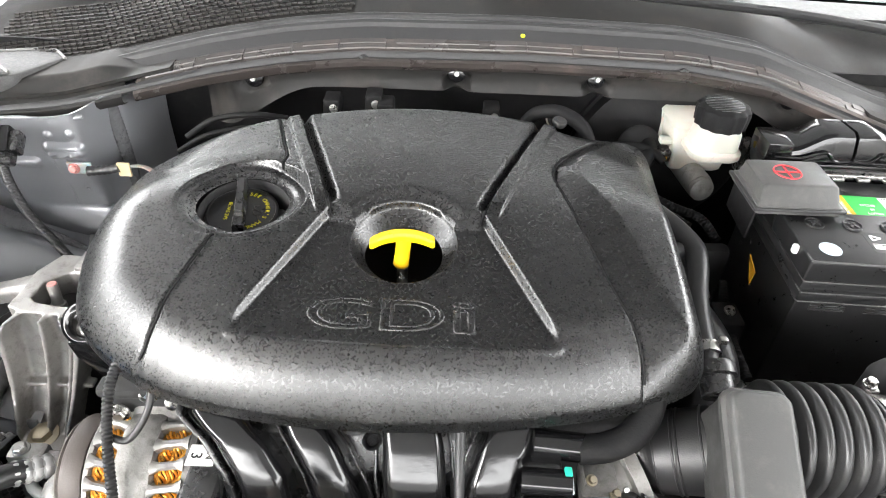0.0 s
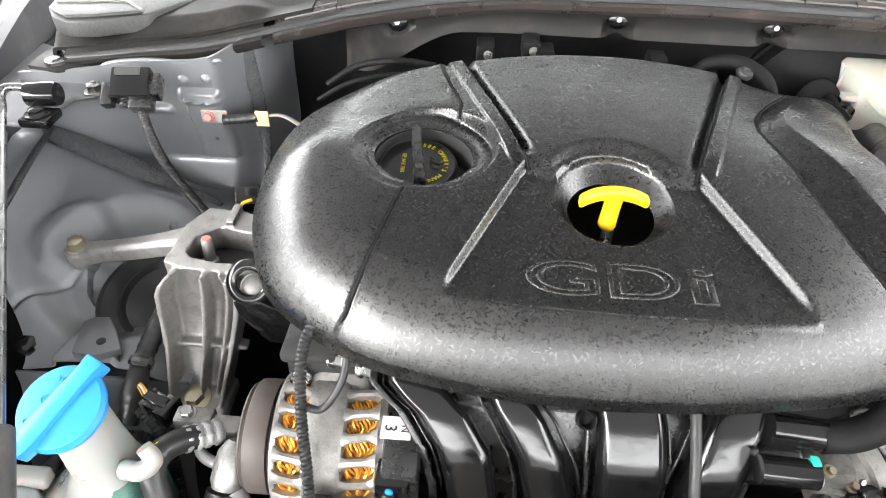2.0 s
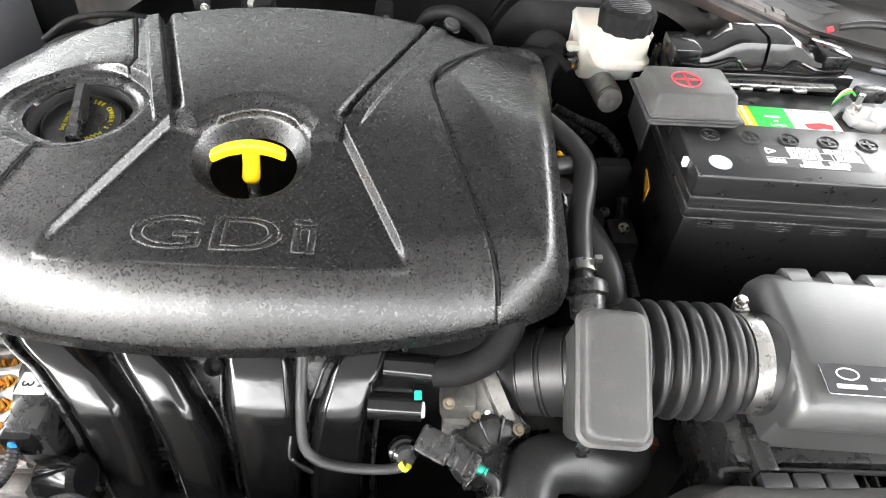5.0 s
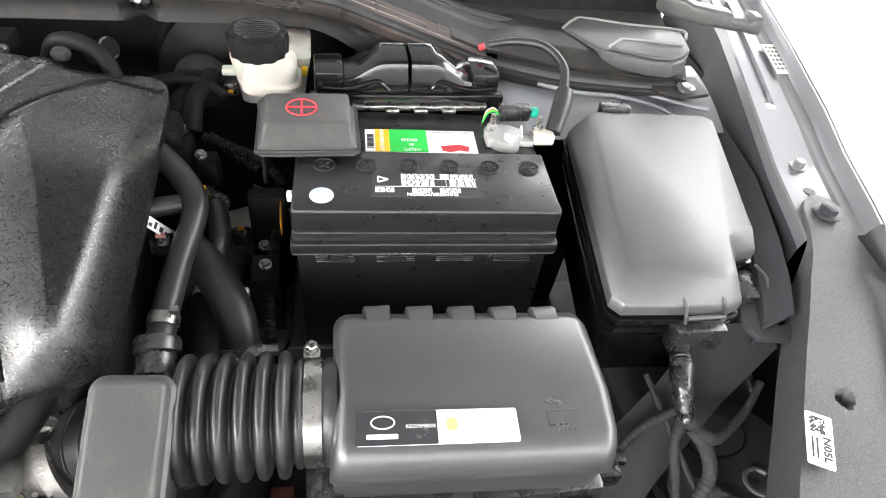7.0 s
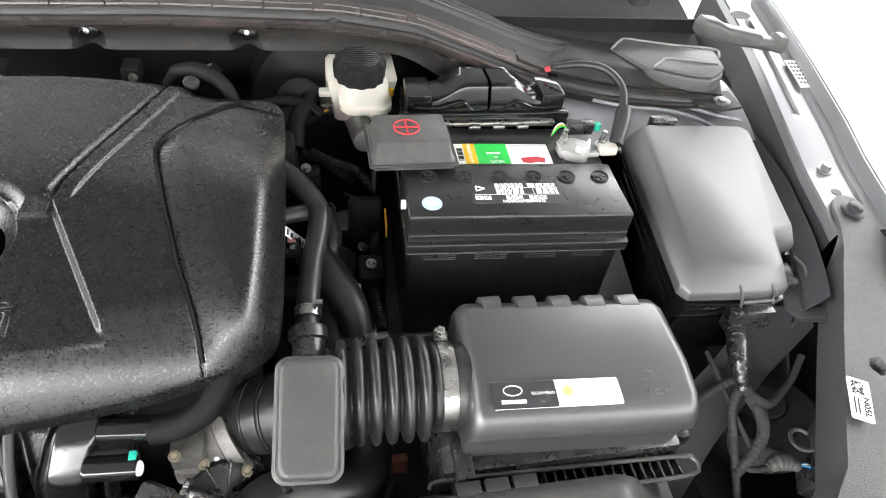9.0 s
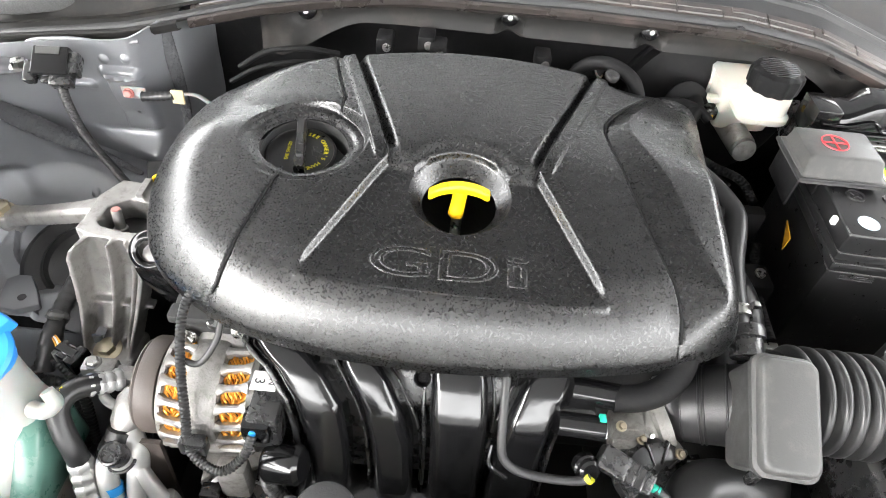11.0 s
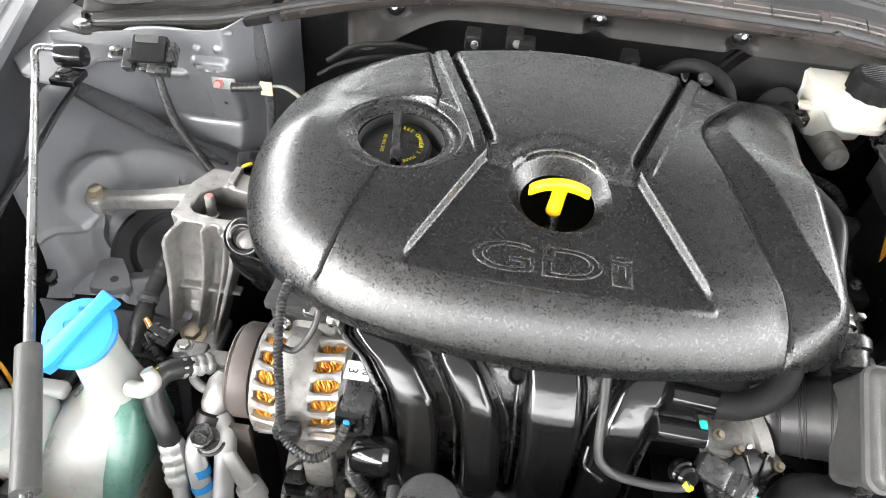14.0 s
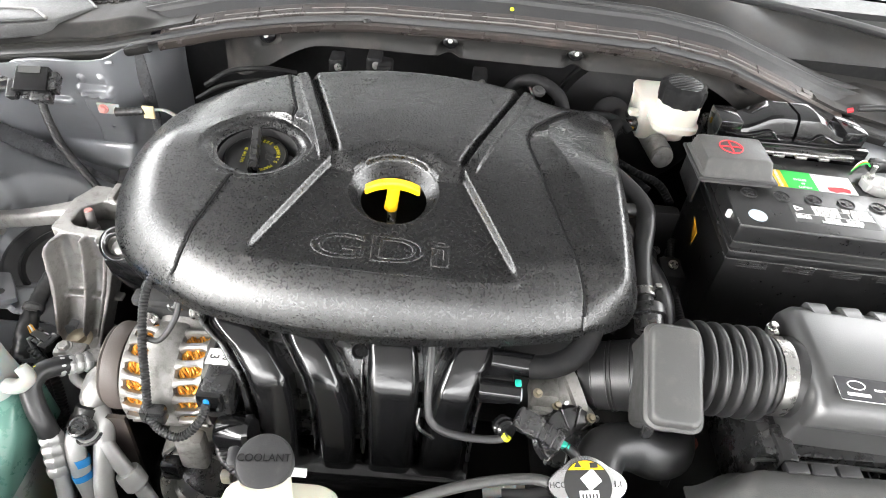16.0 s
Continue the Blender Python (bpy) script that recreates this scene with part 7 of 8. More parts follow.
for z, w, h, r in ((-0.045, 0.052, 0.10, 0.010), (0.002, 0.058, 0.112, 0.012), (0.004, 0.062, 0.116, 0.013), (0.009, 0.062, 0.116, 0.013), (0.011, 0.056, 0.110, 0.012), (0.018, 0.053, 0.107, 0.011), (0.0205, 0.048, 0.102, 0.010), (0.021, 0.042, 0.096, 0.008)):
    rings.append([mr @ Vector((0.896 * x, 0.86 * y, z)) for x, y in rrect(0, 0, w, h, r, 5)])
loft(bm, rings)
part("body", bm, GREYPL, res, angle=40)
bm = B()
rbox(bm, (0.122, 0.085, 0.825), (0.132, 0.094, 0.842), 0.003)
part("mounting_tab", bm, PLASTIC, res)

# front air duct
fd = thing("front_air_duct", "grey-black plastic front air duct with slots", "air duct", (0.33, 0.0, 0.78))
bm = B()


def duct_top(u, v):
    x = 0.185 + 0.30 * u
    y = 0.098 - 0.19 * v
    rim = float(smooth(0, 0.18, u)) * float(smooth(1, 0.75, u)) * float(smooth(0, 0.15, v))
    return Vector((x, y - 0.02 * (1 - float(smooth(0, 0.2, u))) * 1.0, 0.760 + 0.054 * rim - 0.015 * v))


sheet(bm, 40, 24, duct_top, 0.004)
part("upper_shell", bm, GREYPL, fd)
for i in range(3):
    bm = B()
    rbox(bm, (0.266 + 0.0255 * i, 0.072, 0.802), (0.288 + 0.0255 * i, 0.084, 0.812), 0.0015)
    part("slot_lug", bm, MATTE, fd)

clip = thing("duct_clip", "reddish brown plastic clip below the intake hose", "clip", (0.2325, 0.168, 0.68))
bm = B()
rbox(bm, (0.222, 0.162, 0.676), (0.243, 0.172, 0.704), 0.002)
rbox(bm, (0.226, 0.158, 0.690), (0.239, 0.164, 0.700), 0.0015)
part("body", bm, mat("red_brown_plastic", (0.30, 0.095, 0.07), 0.45), clip)
bm = B()
tube(bm, [(0.232, 0.168, 0.678), (0.230, 0.165, 0.66), (0.222, 0.15, 0.63)], 0.005)
part("stem", bm, RUBBER, clip)

# ---- brake fluid reservoir ----
brake = thing("brake_fluid_reservoir", "white brake fluid reservoir with a ribbed black cap", "fluid reservoir", (0.225, 0.53, 0.89))
brake.scale = (0.87, 0.9, 0.95)
bm = B()
rings = []
for z, x0, x1, y0, y1 in ((0.866, 0.190, 0.262, 0.560, 0.650), (0.870, 0.187, 0.266, 0.556, 0.655), (0.905, 0.182, 0.272, 0.552, 0.660), (0.930, 0.178, 0.277, 0.550, 0.662), (0.935, 0.183, 0.272, 0.556, 0.657)):
    rings.append([Vector((x, y, z)) for x, y in rrect((x0 + x1) / 2, (y0 + y1) / 2, x1 - x0, y1 - y0, 0.008, 4)])
loft(bm, rings)
part("tank", bm, WHITEPL, brake, angle=50)
bm = B()
rings = []
for z, cx, cy, w, h, r in ((0.903, 0.229, 0.540, 0.056, 0.054, 0.014), (0.907, 0.229, 0.536, 0.066, 0.062, 0.016), (0.910, 0.229, 0.535, 0.072, 0.066, 0.018), (0.917, 0.229, 0.535, 0.072, 0.066, 0.018), (0.920, 0.229, 0.536, 0.064, 0.060, 0.018), (0.940, 0.229, 0.532, 0.062, 0.056, 0.022), (0.954, 0.224, 0.524, 0.052, 0.050, 0.022)):
    rings.append([Vector((x, y, z)) for x, y in rrect(cx, cy, w, h, r, 5)])
loft(bm, rings)
part("filler_chamber", bm, WHITEPL, brake, angle=50)
bm = B()
prism(bm, [(0.60, 0.872), (0.603, 0.872), (0.606, 0.928), (0.603, 0.928)], 0.1775, 0.190, "yz", bevel=0.0008)
part("seam_rib", bm, WHITEPL, brake)
bm = B()
prism(bm, rrect(0.268, 0.915, 0.008, 0.012, 0.003, 3), 0.5485, 0.5525, "xz", bevel=0.0005)
part("level_mark", bm, GOLD, brake, "small yellow level mark")
bm = B()
rbox(bm, (0.166, 0.556, 0.904), (0.184, 0.570, 0.912), 0.002)
part("mounting_tab", bm, WHITEPL, brake)
bm = B()
n = 64
rings = []
for z, r in ((0.958, 0.0325), (0.974, 0.0340), (0.980, 0.033), (0.983, 0.029)):
    rings.append([Vector((0.219 + (r + 0.0013 * math.cos(12 * a)) * math.cos(a), 0.513 + (r + 0.0013 * math.cos(12 * a)) * math.sin(a), z)) for a in (2 * math.pi * k / n for k in range(n))])
loft(bm, rings)
bcap = part("cap", bm, DEEPBLACK, brake, "ribbed black screw cap")
for i in range(10):
    bm = B()
    y = 0.490 + 0.005 * i
    half = math.sqrt(max(0, 0.0255 ** 2 - (y + 0.001 - 0.513) ** 2))
    rbox(bm, (0.219 - half, y, 0.982), (0.219 + half, y + 0.0024, 0.9834), 0.0004, 1)
    part("cap_ridge", bm, GLOSS, bcap)
bm = B()
tube(bm, [(0.215, 0.60, 0.865), (0.222, 0.56, 0.862), (0.228, 0.525, 0.860)], 0.018, n=20)
lathe(bm, [(0, 0), (0.017, 0), (0.0165, 0.006), (0.008, 0.008), (0.002, 0.0075), (0, 0.006)], along((0.228, 0.522, 0.860), (0.05, -1, 0)), 28)
part("master_cylinder", bm, CAST, brake)
bm = B()
rbox(bm, (0.166, 0.548, 0.882), (0.184, 0.570, 0.898), 0.003)
part("level_switch", bm, PLASTIC, brake)
bm = B()
rbox(bm, (0.172, 0.5465, 0.887), (0.178, 0.549, 0.891), 0.0008)
part("lock_pin", bm, ORANGE, brake)

# ---- relay carrier behind the battery ----
ecu = thing("control_unit_connector", "black double connector with two locking levers behind the battery", "connector", (0.37, 0.50, 0.88))
bm = B()
rbox(bm, (0.275, 0.492, 0.870), (0.465, 0.56, 0.918), 0.004)
part("base", bm, PLASTIC, ecu)
for s in (-1, 1):
    bm = B()
    rings = []
    for f in np.linspace(0, 1, 9):
        x = 0.3715 + s * (0.002 + 0.066 * f)
        top = 0.958 - 0.020 * float(smooth(0.35, 1, f))
        rings.append([Vector((x, y, z)) for y, z in ((0.485, 0.918), (0.485, top - 0.022), (0.492, top - 0.004), (0.500, top), (0.535, top - 0.002), (0.545, top - 0.012), (0.548, 0.918))])
    loft(bm, rings)
    part("lever_housing", bm, GLOSS, ecu)
    bm = B()
    rbox(bm, (0.3715 + s * 0.068 if s > 0 else 0.3715 - 0.098, 0.490, 0.905), (0.3715 + 0.098 if s > 0 else 0.3715 - 0.068, 0.535, 0.944), 0.003)
    part("end_block", bm, GLOSS, ecu)
    bm = B()
    tube(bm, [(0.3715 + s * 0.002, 0.486, 0.928), (0.3715 + s * 0.02, 0.484, 0.928), (0.3715 + s * 0.034, 0.484, 0.938), (0.3715 + s * 0.06, 0.484, 0.930), (0.3715 + s * 0.09, 0.486, 0.930)], 0.002, n=8)
    part("lock_lever", bm, GLOSS, ecu)
bm = B()
rbox(bm, (0.268, 0.478, 0.885), (0.474, 0.490, 0.926), 0.003)
part("front_plate", bm, GLOSS, ecu)

# ---- hoses to the right of the cover ----
hh = thing("heater_hose", "thick black rubber hose with a spring clamp beside the engine cover", "hose", (0.15, 0.28, 0.86))
bm = B()
tube(bm, [(0.095, 0.445, 0.895), (0.118, 0.430, 0.897), (0.145, 0.400, 0.892), (0.163, 0.368, 0.886), (0.164, 0.345, 0.879), (0.155, 0.305, 0.866), (0.149, 0.26, 0.857), (0.147, 0.230, 0.850)], 0.0112, n=18)
part("rubber", bm, RUBBER, hh)
bm = B()
lathe(bm, [(0.0114, 0), (0.0128, 0), (0.0128, 0.010), (0.0114, 0.010)], along((0.149, 0.252, 0.858), (-0.06, -0.97, -0.28)), 24)
rbox(bm, (0.156, 0.243, 0.868), (0.163, 0.249, 0.874), 0.001)
part("spring_clamp", bm, STEEL, hh, "steel spring clamp")
bm = B()
lathe(bm, [(0, 0), (0.016, 0), (0.018, 0.003), (0.018, 0.012), (0.015, 0.014), (0.015, 0.03), (0, 0.03)], along((0.148, 0.228, 0.860), (0, -0.9, -0.4)), 24)
part("spigot", bm, PLASTIC, hh)
pcv = thing("breather_hose", "black rubber breather hose curling under the engine cover", "hose", (0.05, 0.14, 0.84))
bm = B()
tube(bm, [(0.082, 0.215, 0.876), (0.078, 0.178, 0.866), (0.064, 0.158, 0.852), (0.042, 0.150, 0.842), (0.018, 0.149, 0.838)], 0.0122, n=20)
part("rubber", bm, DEEPBLACK, pcv)
bm = B()
tube(bm, [(0.028, 0.150, 0.838), (-0.02, 0.152, 0.842)], 0.0120, n=18, straight=True)
part("spigot", bm, GLOSS, pcv)

# ---- throttle body ----
tb = thing("throttle_body", "cast throttle body with a ribbed black cover and plugs", "throttle body", (0.05, 0.14, 0.74))
bm = B()
lathe(bm, [(0, 0), (0.030, 0), (0.032, 0.005), (0.032, 0.026), (0.037, 0.029), (0.037, 0.040), (0, 0.040)], along((0.045, 0.160, 0.770), (0.85, 0.25, 0.3)), 36)
prism(bm, [(0.028, 0.132), (0.060, 0.128), (0.078, 0.132), (0.092, 0.122), (0.096, 0.134), (0.080, 0.160), (0.030, 0.165)], 0.770, 0.792, bevel=0.004)
rbox(bm, (0.026, 0.136, 0.785), (0.056, 0.166, 0.810), 0.006)
part("casting", bm, WORNCAST, tb)
mt = along((0.068, 0.128, 0.762), (0.15, -0.72, 0.6))
bm = B()
lathe(bm, [(0, 0), (0.036, 0), (0.037, 0.003), (0.037, 0.008), (0.033, 0.010), (0.031, 0.018), (0.026, 0.021), (0, 0.022)], mt, 36)
part("motor_cover", bm, PLASTIC, tb)
for k in range(10):
    bm = B()
    rbox(bm, (0.012, -0.001, 0.016), (0.034, 0.001, 0.0235), 0.0005, 1, mt @ Matrix.Rotation(2 * math.pi * k / 10, 4, "Z"))
    part("cover_rib", bm, PLASTIC, tb)
for k in range(5):
    bm = B()
    hexbolt(bm, mt @ Vector((0.0345 * math.cos(1.2 * k + 0.4), 0.0345 * math.sin(1.2 * k + 0.4), 0.008)), mt.to_3x3() @ Vector((0, 0, 1)), 0.003, 0.004, 1.4)
    part("cover_screw", bm, STEEL, tb)
for p in ((0.054, 0.136, 0.796), (0.032, 0.139, 0.810), (0.090, 0.128, 0.790)):
    bm = B()
    hexbolt(bm, p, (0.1, -0.4, 1), 0.0036, 0.005, 1.4)
    part("bolt", bm, BRASS, tb)
for k, (p, q) in enumerate((((0.092, 0.142, 0.742), (0.126, 0.144, 0.752)), ((0.088, 0.132, 0.755), (0.112, 0.118, 0.748)))):
    bm = B()
    m = along(p, Vector(q) - Vector(p))
    for f in range(4):
        lathe(bm, [(0, 0.009 * f), (0.0075 - 0.001 * (f % 2), 0.009 * f), (0.0075 - 0.001 * (f % 2), 0.009 * f + 0.008), (0, 0.009 * f + 0.008)], m, 14)
    part("sensor_plug", bm, GLOSS, tb)
bm = B()
tube(bm, [(0.095, 0.115, 0.735), (0.085, 0.095, 0.73), (0.06, 0.085, 0.725), (0.03, 0.085, 0.72), (0.0, 0.09, 0.715)], 0.004)
part("harness", bm, RUBBER, tb)
bm = B()
tube(bm, [(0.025, 0.078, 0.742), (0.005, 0.070, 0.738), (-0.015, 0.068, 0.735)], 0.006)
rbox(bm, (0.004, 0.062, 0.732), (0.018, 0.080, 0.748), 0.003)
part("pipe_clip", bm, TANK, tb)

# ---- purge pipe and solenoid ----
purge = thing("purge_pipe", "dull grey hose running down and across the manifold", "pipe", (-0.06, 0.1, 0.8))
bm = B()
tube(bm, [(-0.077, 0.165, 0.872), (-0.079, 0.146, 0.862), (-0.079, 0.122, 0.842), (-0.078, 0.104, 0.820), (-0.073, 0.096, 0.808), (-0.058, 0.091, 0.801), (-0.03, 0.088, 0.800), (-0.008, 0.088, 0.802), (0.000, 0.089, 0.808)], 0.0039, n=14)
part("hose", bm, MATTE, purge)
bm = B()
tube(bm, [(-0.0025, 0.088, 0.8045), (0.000, 0.089, 0.808)], 0.0046, n=14, straight=True)
part("paint_band", bm, mat("yellow_band", (0.62, 0.60, 0.02), 0.5), purge)
bm = B()
tube(bm, [(-0.086, 0.105, 0.818), (-0.086, 0.094, 0.803), (-0.070, 0.088, 0.794)], 0.002, n=8)
part("wire_guide", bm, GLOSS, purge)
sol = thing("purge_solenoid", "black solenoid valve with green-sealed connectors", "solenoid", (0.02, 0.11, 0.79))
bm = B()
lathe(bm, [(0, 0), (0.010, 0), (0.0105, 0.002), (0.0105, 0.040), (0, 0.042)], along((-0.03, 0.126, 0.828), (1, -0.05, 0.0)), 20)
rbox(bm, (-0.03, 0.13, 0.795), (0.005, 0.155, 0.835), 0.006)
part("valve", bm, GLOSS, sol)
bm = B()
lathe(bm, [(0, 0), (0.007, 0), (0.0075, 0.002), (0.006, 0.009), (0, 0.009)], along((0.003, 0.122, 0.828), (1, -0.1, 0.2)), 16)
part("white_end", bm, LABEL, sol)
bm = B()
rbox(bm, (0.004, 0.124, 0.835), (0.010, 0.132, 0.840), 0.001)
part("seal", bm, TEAL, sol)
bm = B()
ms = pose(0.030, 0.100, 0.806, 25, 12, -24)
rbox(bm, (-0.024, -0.011, -0.010), (0.002, 0.011, 0.010), 0.003, 2, ms)
rbox(bm, (0.002, -0.009, -0.008), (0.026, 0.009, 0.008), 0.002, 2, ms)
for k in range(3):
    rbox(bm, (0.000 + 0.008 * k, -0.0105, -0.006), (0.003 + 0.008 * k, 0.0105, 0.0095), 0.001, 1, ms)
part("connector", bm, PLASTIC, sol)
bm = B()
tube(bm, [ms @ Vector((0.026, 0, 0)), ms @ Vector((0.034, 0, 0.001))], 0.004)
part("seal", bm, TEAL, sol)
bm = B()
tube(bm, [ms @ Vector((0.03, 0, 0)), (0.068, 0.080, 0.792), (0.062, 0.062, 0.772), (0.03, 0.055, 0.765), (0.0, 0.055, 0.76)], 0.005)
part("cable", bm, RUBBER, sol)
bm = B()
lathe(bm, [(0, 0), (0.010, 0), (0.0115, 0.003), (0.0115, 0.010), (0.0095, 0.011), (0.0095, 0.016), (0.007, 0.018), (0, 0.018)], along((-0.004, 0.106, 0.800), (0.2, -0.8, 0.6)), 24)
part("coil", bm, GLOSS, sol)

# ---- coolant reservoir ----
cool = thing("coolant_reservoir", "cream plastic coolant reservoir with a dull black moulded cap", "coolant tank", (-0.2, 0.0, 0.75))
bm = B()
rings = []
for z, cx, cy, w, h in ((0.70, -0.20, -0.010, 0.105, 0.075), (0.795, -0.20, -0.008, 0.102, 0.075), (0.808, -0.20, -0.008, 0.094, 0.066), (0.812, -0.20, -0.008, 0.080, 0.052)):
    rings.append([Vector((x, y, z)) for x, y in rrect(cx, cy, w, h, 0.016, 4)])
loft(bm, rings)
tube(bm, [(-0.207, 0.003, 0.80), (-0.210, 0.016, 0.838)], 0.021, n=24, straight=True)
part("tank", bm, mat("cream_plastic", (0.50, 0.485, 0.40), 0.4, vary=0.06, sub=0.1), cool)
mcool = along((-0.211, 0.024, 0.838), (0.02, -0.25, 1)) @ Matrix.Scale(0.88, 4)
bm = B()
lathe(bm, [(0, -0.004), (0.0258, -0.004), (0.027, 0.0), (0.027, 0.009), (0.0252, 0.013), (0.021, 0.0145), (0, 0.0145)], mcool, 40)
rbox(bm, (-0.036, -0.004, 0.0), (-0.024, 0.016, 0.009), 0.004, 2, mcool)
cc = part("cap", bm, MATTE, cool, "dull black cap with moulded word")
part("lettering", words("COOLANT", 0.0102, mcool @ pose(0, 0.002, 0.0150, 0, 0, 0), depth=0.0007), DEEPBLACK, cc, raw=True)
bm = B()
tube(bm, [(-0.190, 0.022, 0.833), (-0.177, 0.022, 0.833)], 0.0038)
part("overflow_spout", bm, LABEL, cool)

# ---- radiator, cap and hoses ----
rad = thing("radiator", "black radiator top tank with a chrome pressure cap", "radiator", (0.05, -0.04, 0.5))
bm = B()
rbox(bm, (-0.34, -0.075, 0.45), (0.40, -0.025, 0.80), 0.006)
part("top_tank", bm, PLASTIC, rad)
bm = B()
tube(bm, [(0.05, -0.005, 0.78), (0.055, 0.017, 0.846)], 0.022, n=24, straight=True)
part("filler_neck", bm, PLASTIC, rad)
mrad = along((0.055, 0.020, 0.850), (0.03, -0.3, 1)) @ Matrix.Diagonal((0.85, 0.85, 1, 1))
bm = B()
outline = []
for k in range(72):
    a = 2 * math.pi * k / 72
    r = 0.0275 + 0.0115 * max(0, math.cos(a - 0.0)) ** 10 + 0.0115 * max(0, -math.cos(a)) ** 10
    outline.append((r * math.cos(a), r * math.sin(a)))
prism(bm, outline, 0, 0.010, bevel=0.0015, m=mrad)
rc = part("pressure_cap", bm, mat("bright_cap_steel", (0.72, 0.72, 0.72), 0.22, 1.0, vary=0.05), rad, "bright pressed-steel pressure cap")
bm = B()
lathe(bm, [(0, 0.0101), (0.0235, 0.0101), (0.0235, 0.0106), (0, 0.0106)], mrad, 40)
st = part("sticker", bm, INK, rc, "black and yellow warning sticker")
bm = B()
prism(bm, [(0.0225 * math.cos(a), 0.0225 * math.sin(a)) for a in np.linspace(radians(38), radians(142), 14)], 0.0106, 0.0110, m=mrad)
part("yellow_field", bm, YELLOW, st)
bm = B()
prism(bm, [(-0.012, 0.016), (-0.004, 0.016), (-0.008, 0.0225)], 0.0110, 0.0113, m=mrad)
rbox(bm, (0.004, 0.0155, 0.0110), (0.012, 0.0205, 0.0113), 0, 1, mrad)
part("warning_signs", bm, INK, st)
bm = B()
rbox(bm, (-0.0095, -0.018, 0.0106), (0.0095, -0.0055, 0.0109), 0, 1, mrad)
rbox(bm, (-0.004, -0.0045, 0.0106), (0.012, 0.010, 0.0109), 0.0001, 1, mrad @ pose(0.002, 0, 0, 0, 0, 35) )
part("white_pictogram", bm, LABEL, st)
bm = B()
for k in range(5):
    rbox(bm, (-0.0075 + 0.0034 * k, -0.0165, 0.0109), (-0.0058 + 0.0034 * k, -0.0085, 0.0112), 0, 1, mrad)
part("pictogram_bars", bm, INK, st)
part("lettering", words("HCC", 0.0075, mrad @ pose(-0.0300, 0.0, 0.0103)), INK, rc, raw=True)
part("lettering", words("1.1", 0.0075, mrad @ pose(0.0300, 0.0, 0.0103)), INK, rc, raw=True)
over = thing("overflow_hose", "thin black overflow hose along the radiator", "hose", (-0.05, -0.01, 0.80))
bm = B()
tube(bm, [(0.045, 0.035, 0.812), (0.03, 0.047, 0.806), (0.0, 0.048, 0.801), (-0.04, 0.042, 0.794), (-0.08, 0.032, 0.784), (-0.13, 0.015, 0.77)], 0.0050)
part("rubber", bm, GREYPL, over)
uh = thing("radiator_hose", "thick black upper radiator hose with a small label", "hose", (0.1, 0.06, 0.75))
bm = B()
tube(bm, [(0.072, -0.02, 0.735), (0.080, 0.02, 0.755), (0.088, 0.065, 0.774), (0.102, 0.098, 0.778), (0.130, 0.110, 0.772), (0.165, 0.112, 0.755), (0.195, 0.14, 0.735), (0.21, 0.22, 0.72)], 0.024, n=28)
part("rubber", bm, RUBBER, uh)
bm = B()
rbox(bm, (-0.008, -0.006, 0), (0.008, 0.006, 0.002), 0.0005, 1, pose(0.088, 0.062, 0.7965, 14, 0, 0))
part("label", bm, LABEL, uh)

# front cross member
bm = B()
rbox(bm, (-0.75, -0.13, 0.74), (0.75, -0.078, 0.775), 0.006)
tagged(part("front_cross_member", bm, BODY), "grey painted front cross member", "cross member", kind="structure")

# gearbox and dark clutter between engine and battery
gear = thing("gearbox", "dirty dark gearbox casting deep beside the engine", "gearbox", (0.2, 0.35, 0.5))
bm = B()
rbox(bm, (0.09, 0.16, 0.45), (0.30, 0.46, 0.70), 0.03, 3)
lathe(bm, [(0, 0), (0.05, 0), (0.05, 0.03), (0.03, 0.04), (0, 0.04)], along((0.19, 0.34, 0.70), (0, -0.1, 1)), 24)
part("casting", bm, DARK, gear)
outl = thing("water_outlet_hose", "black hose with a steel band clamp on the water outlet", "hose", (0.19, 0.30, 0.77))
bm = B()
tube(bm, [(0.20, 0.25, 0.74), (0.198, 0.275, 0.775), (0.193, 0.30, 0.80), (0.175, 0.33, 0.82), (0.15, 0.36, 0.83)], 0.018, n=20)
part("rubber", bm, RUBBER, outl)
bm = B()
lathe(bm, [(0.0185, 0), (0.0205, 0), (0.0205, 0.010), (0.0185, 0.010)], along((0.198, 0.272, 0.772), (-0.1, 0.6, 0.75)), 24)
rbox(bm, (0.215, 0.268, 0.772), (0.232, 0.278, 0.780), 0.001)
part("band_clamp", bm, STEEL, outl)
tagp = thing("orange_tag", "small orange plastic tag beside the battery", "tag", (0.235, 0.36, 0.84))
bm = B()
prism(bm, [(0.362, 0.858), (0.384, 0.866), (0.376, 0.854), (0.364, 0.838)], 0.2368, 0.2383, "yz", bevel=0.0008)
part("tag", bm, ORANGE, tagp)


# ---- wiring by the engine mount ----
harness = thing("wiring_harness", "taped black wiring harness with a plug beside the engine mount", "cable", (-0.54, 0.22, 0.72))
bm = B()
tube(bm, [(-0.520, 0.335, 0.790), (-0.530, 0.305, 0.775), (-0.540, 0.275, 0.760), (-0.543, 0.240, 0.750), (-0.541, 0.215, 0.742), (-0.545, 0.195, 0.72)], [0.010, 0.011, 0.010, 0.0095, 0.012, 0.010], ribs=0.0008, pitch=0.009, n=14)
part("taped_trunk", bm, RUBBER, harness)
bm = B()
tube(bm, [(-0.545, 0.238, 0.757), (-0.541, 0.235, 0.762), (-0.535, 0.238, 0.757)], 0.005, n=8)
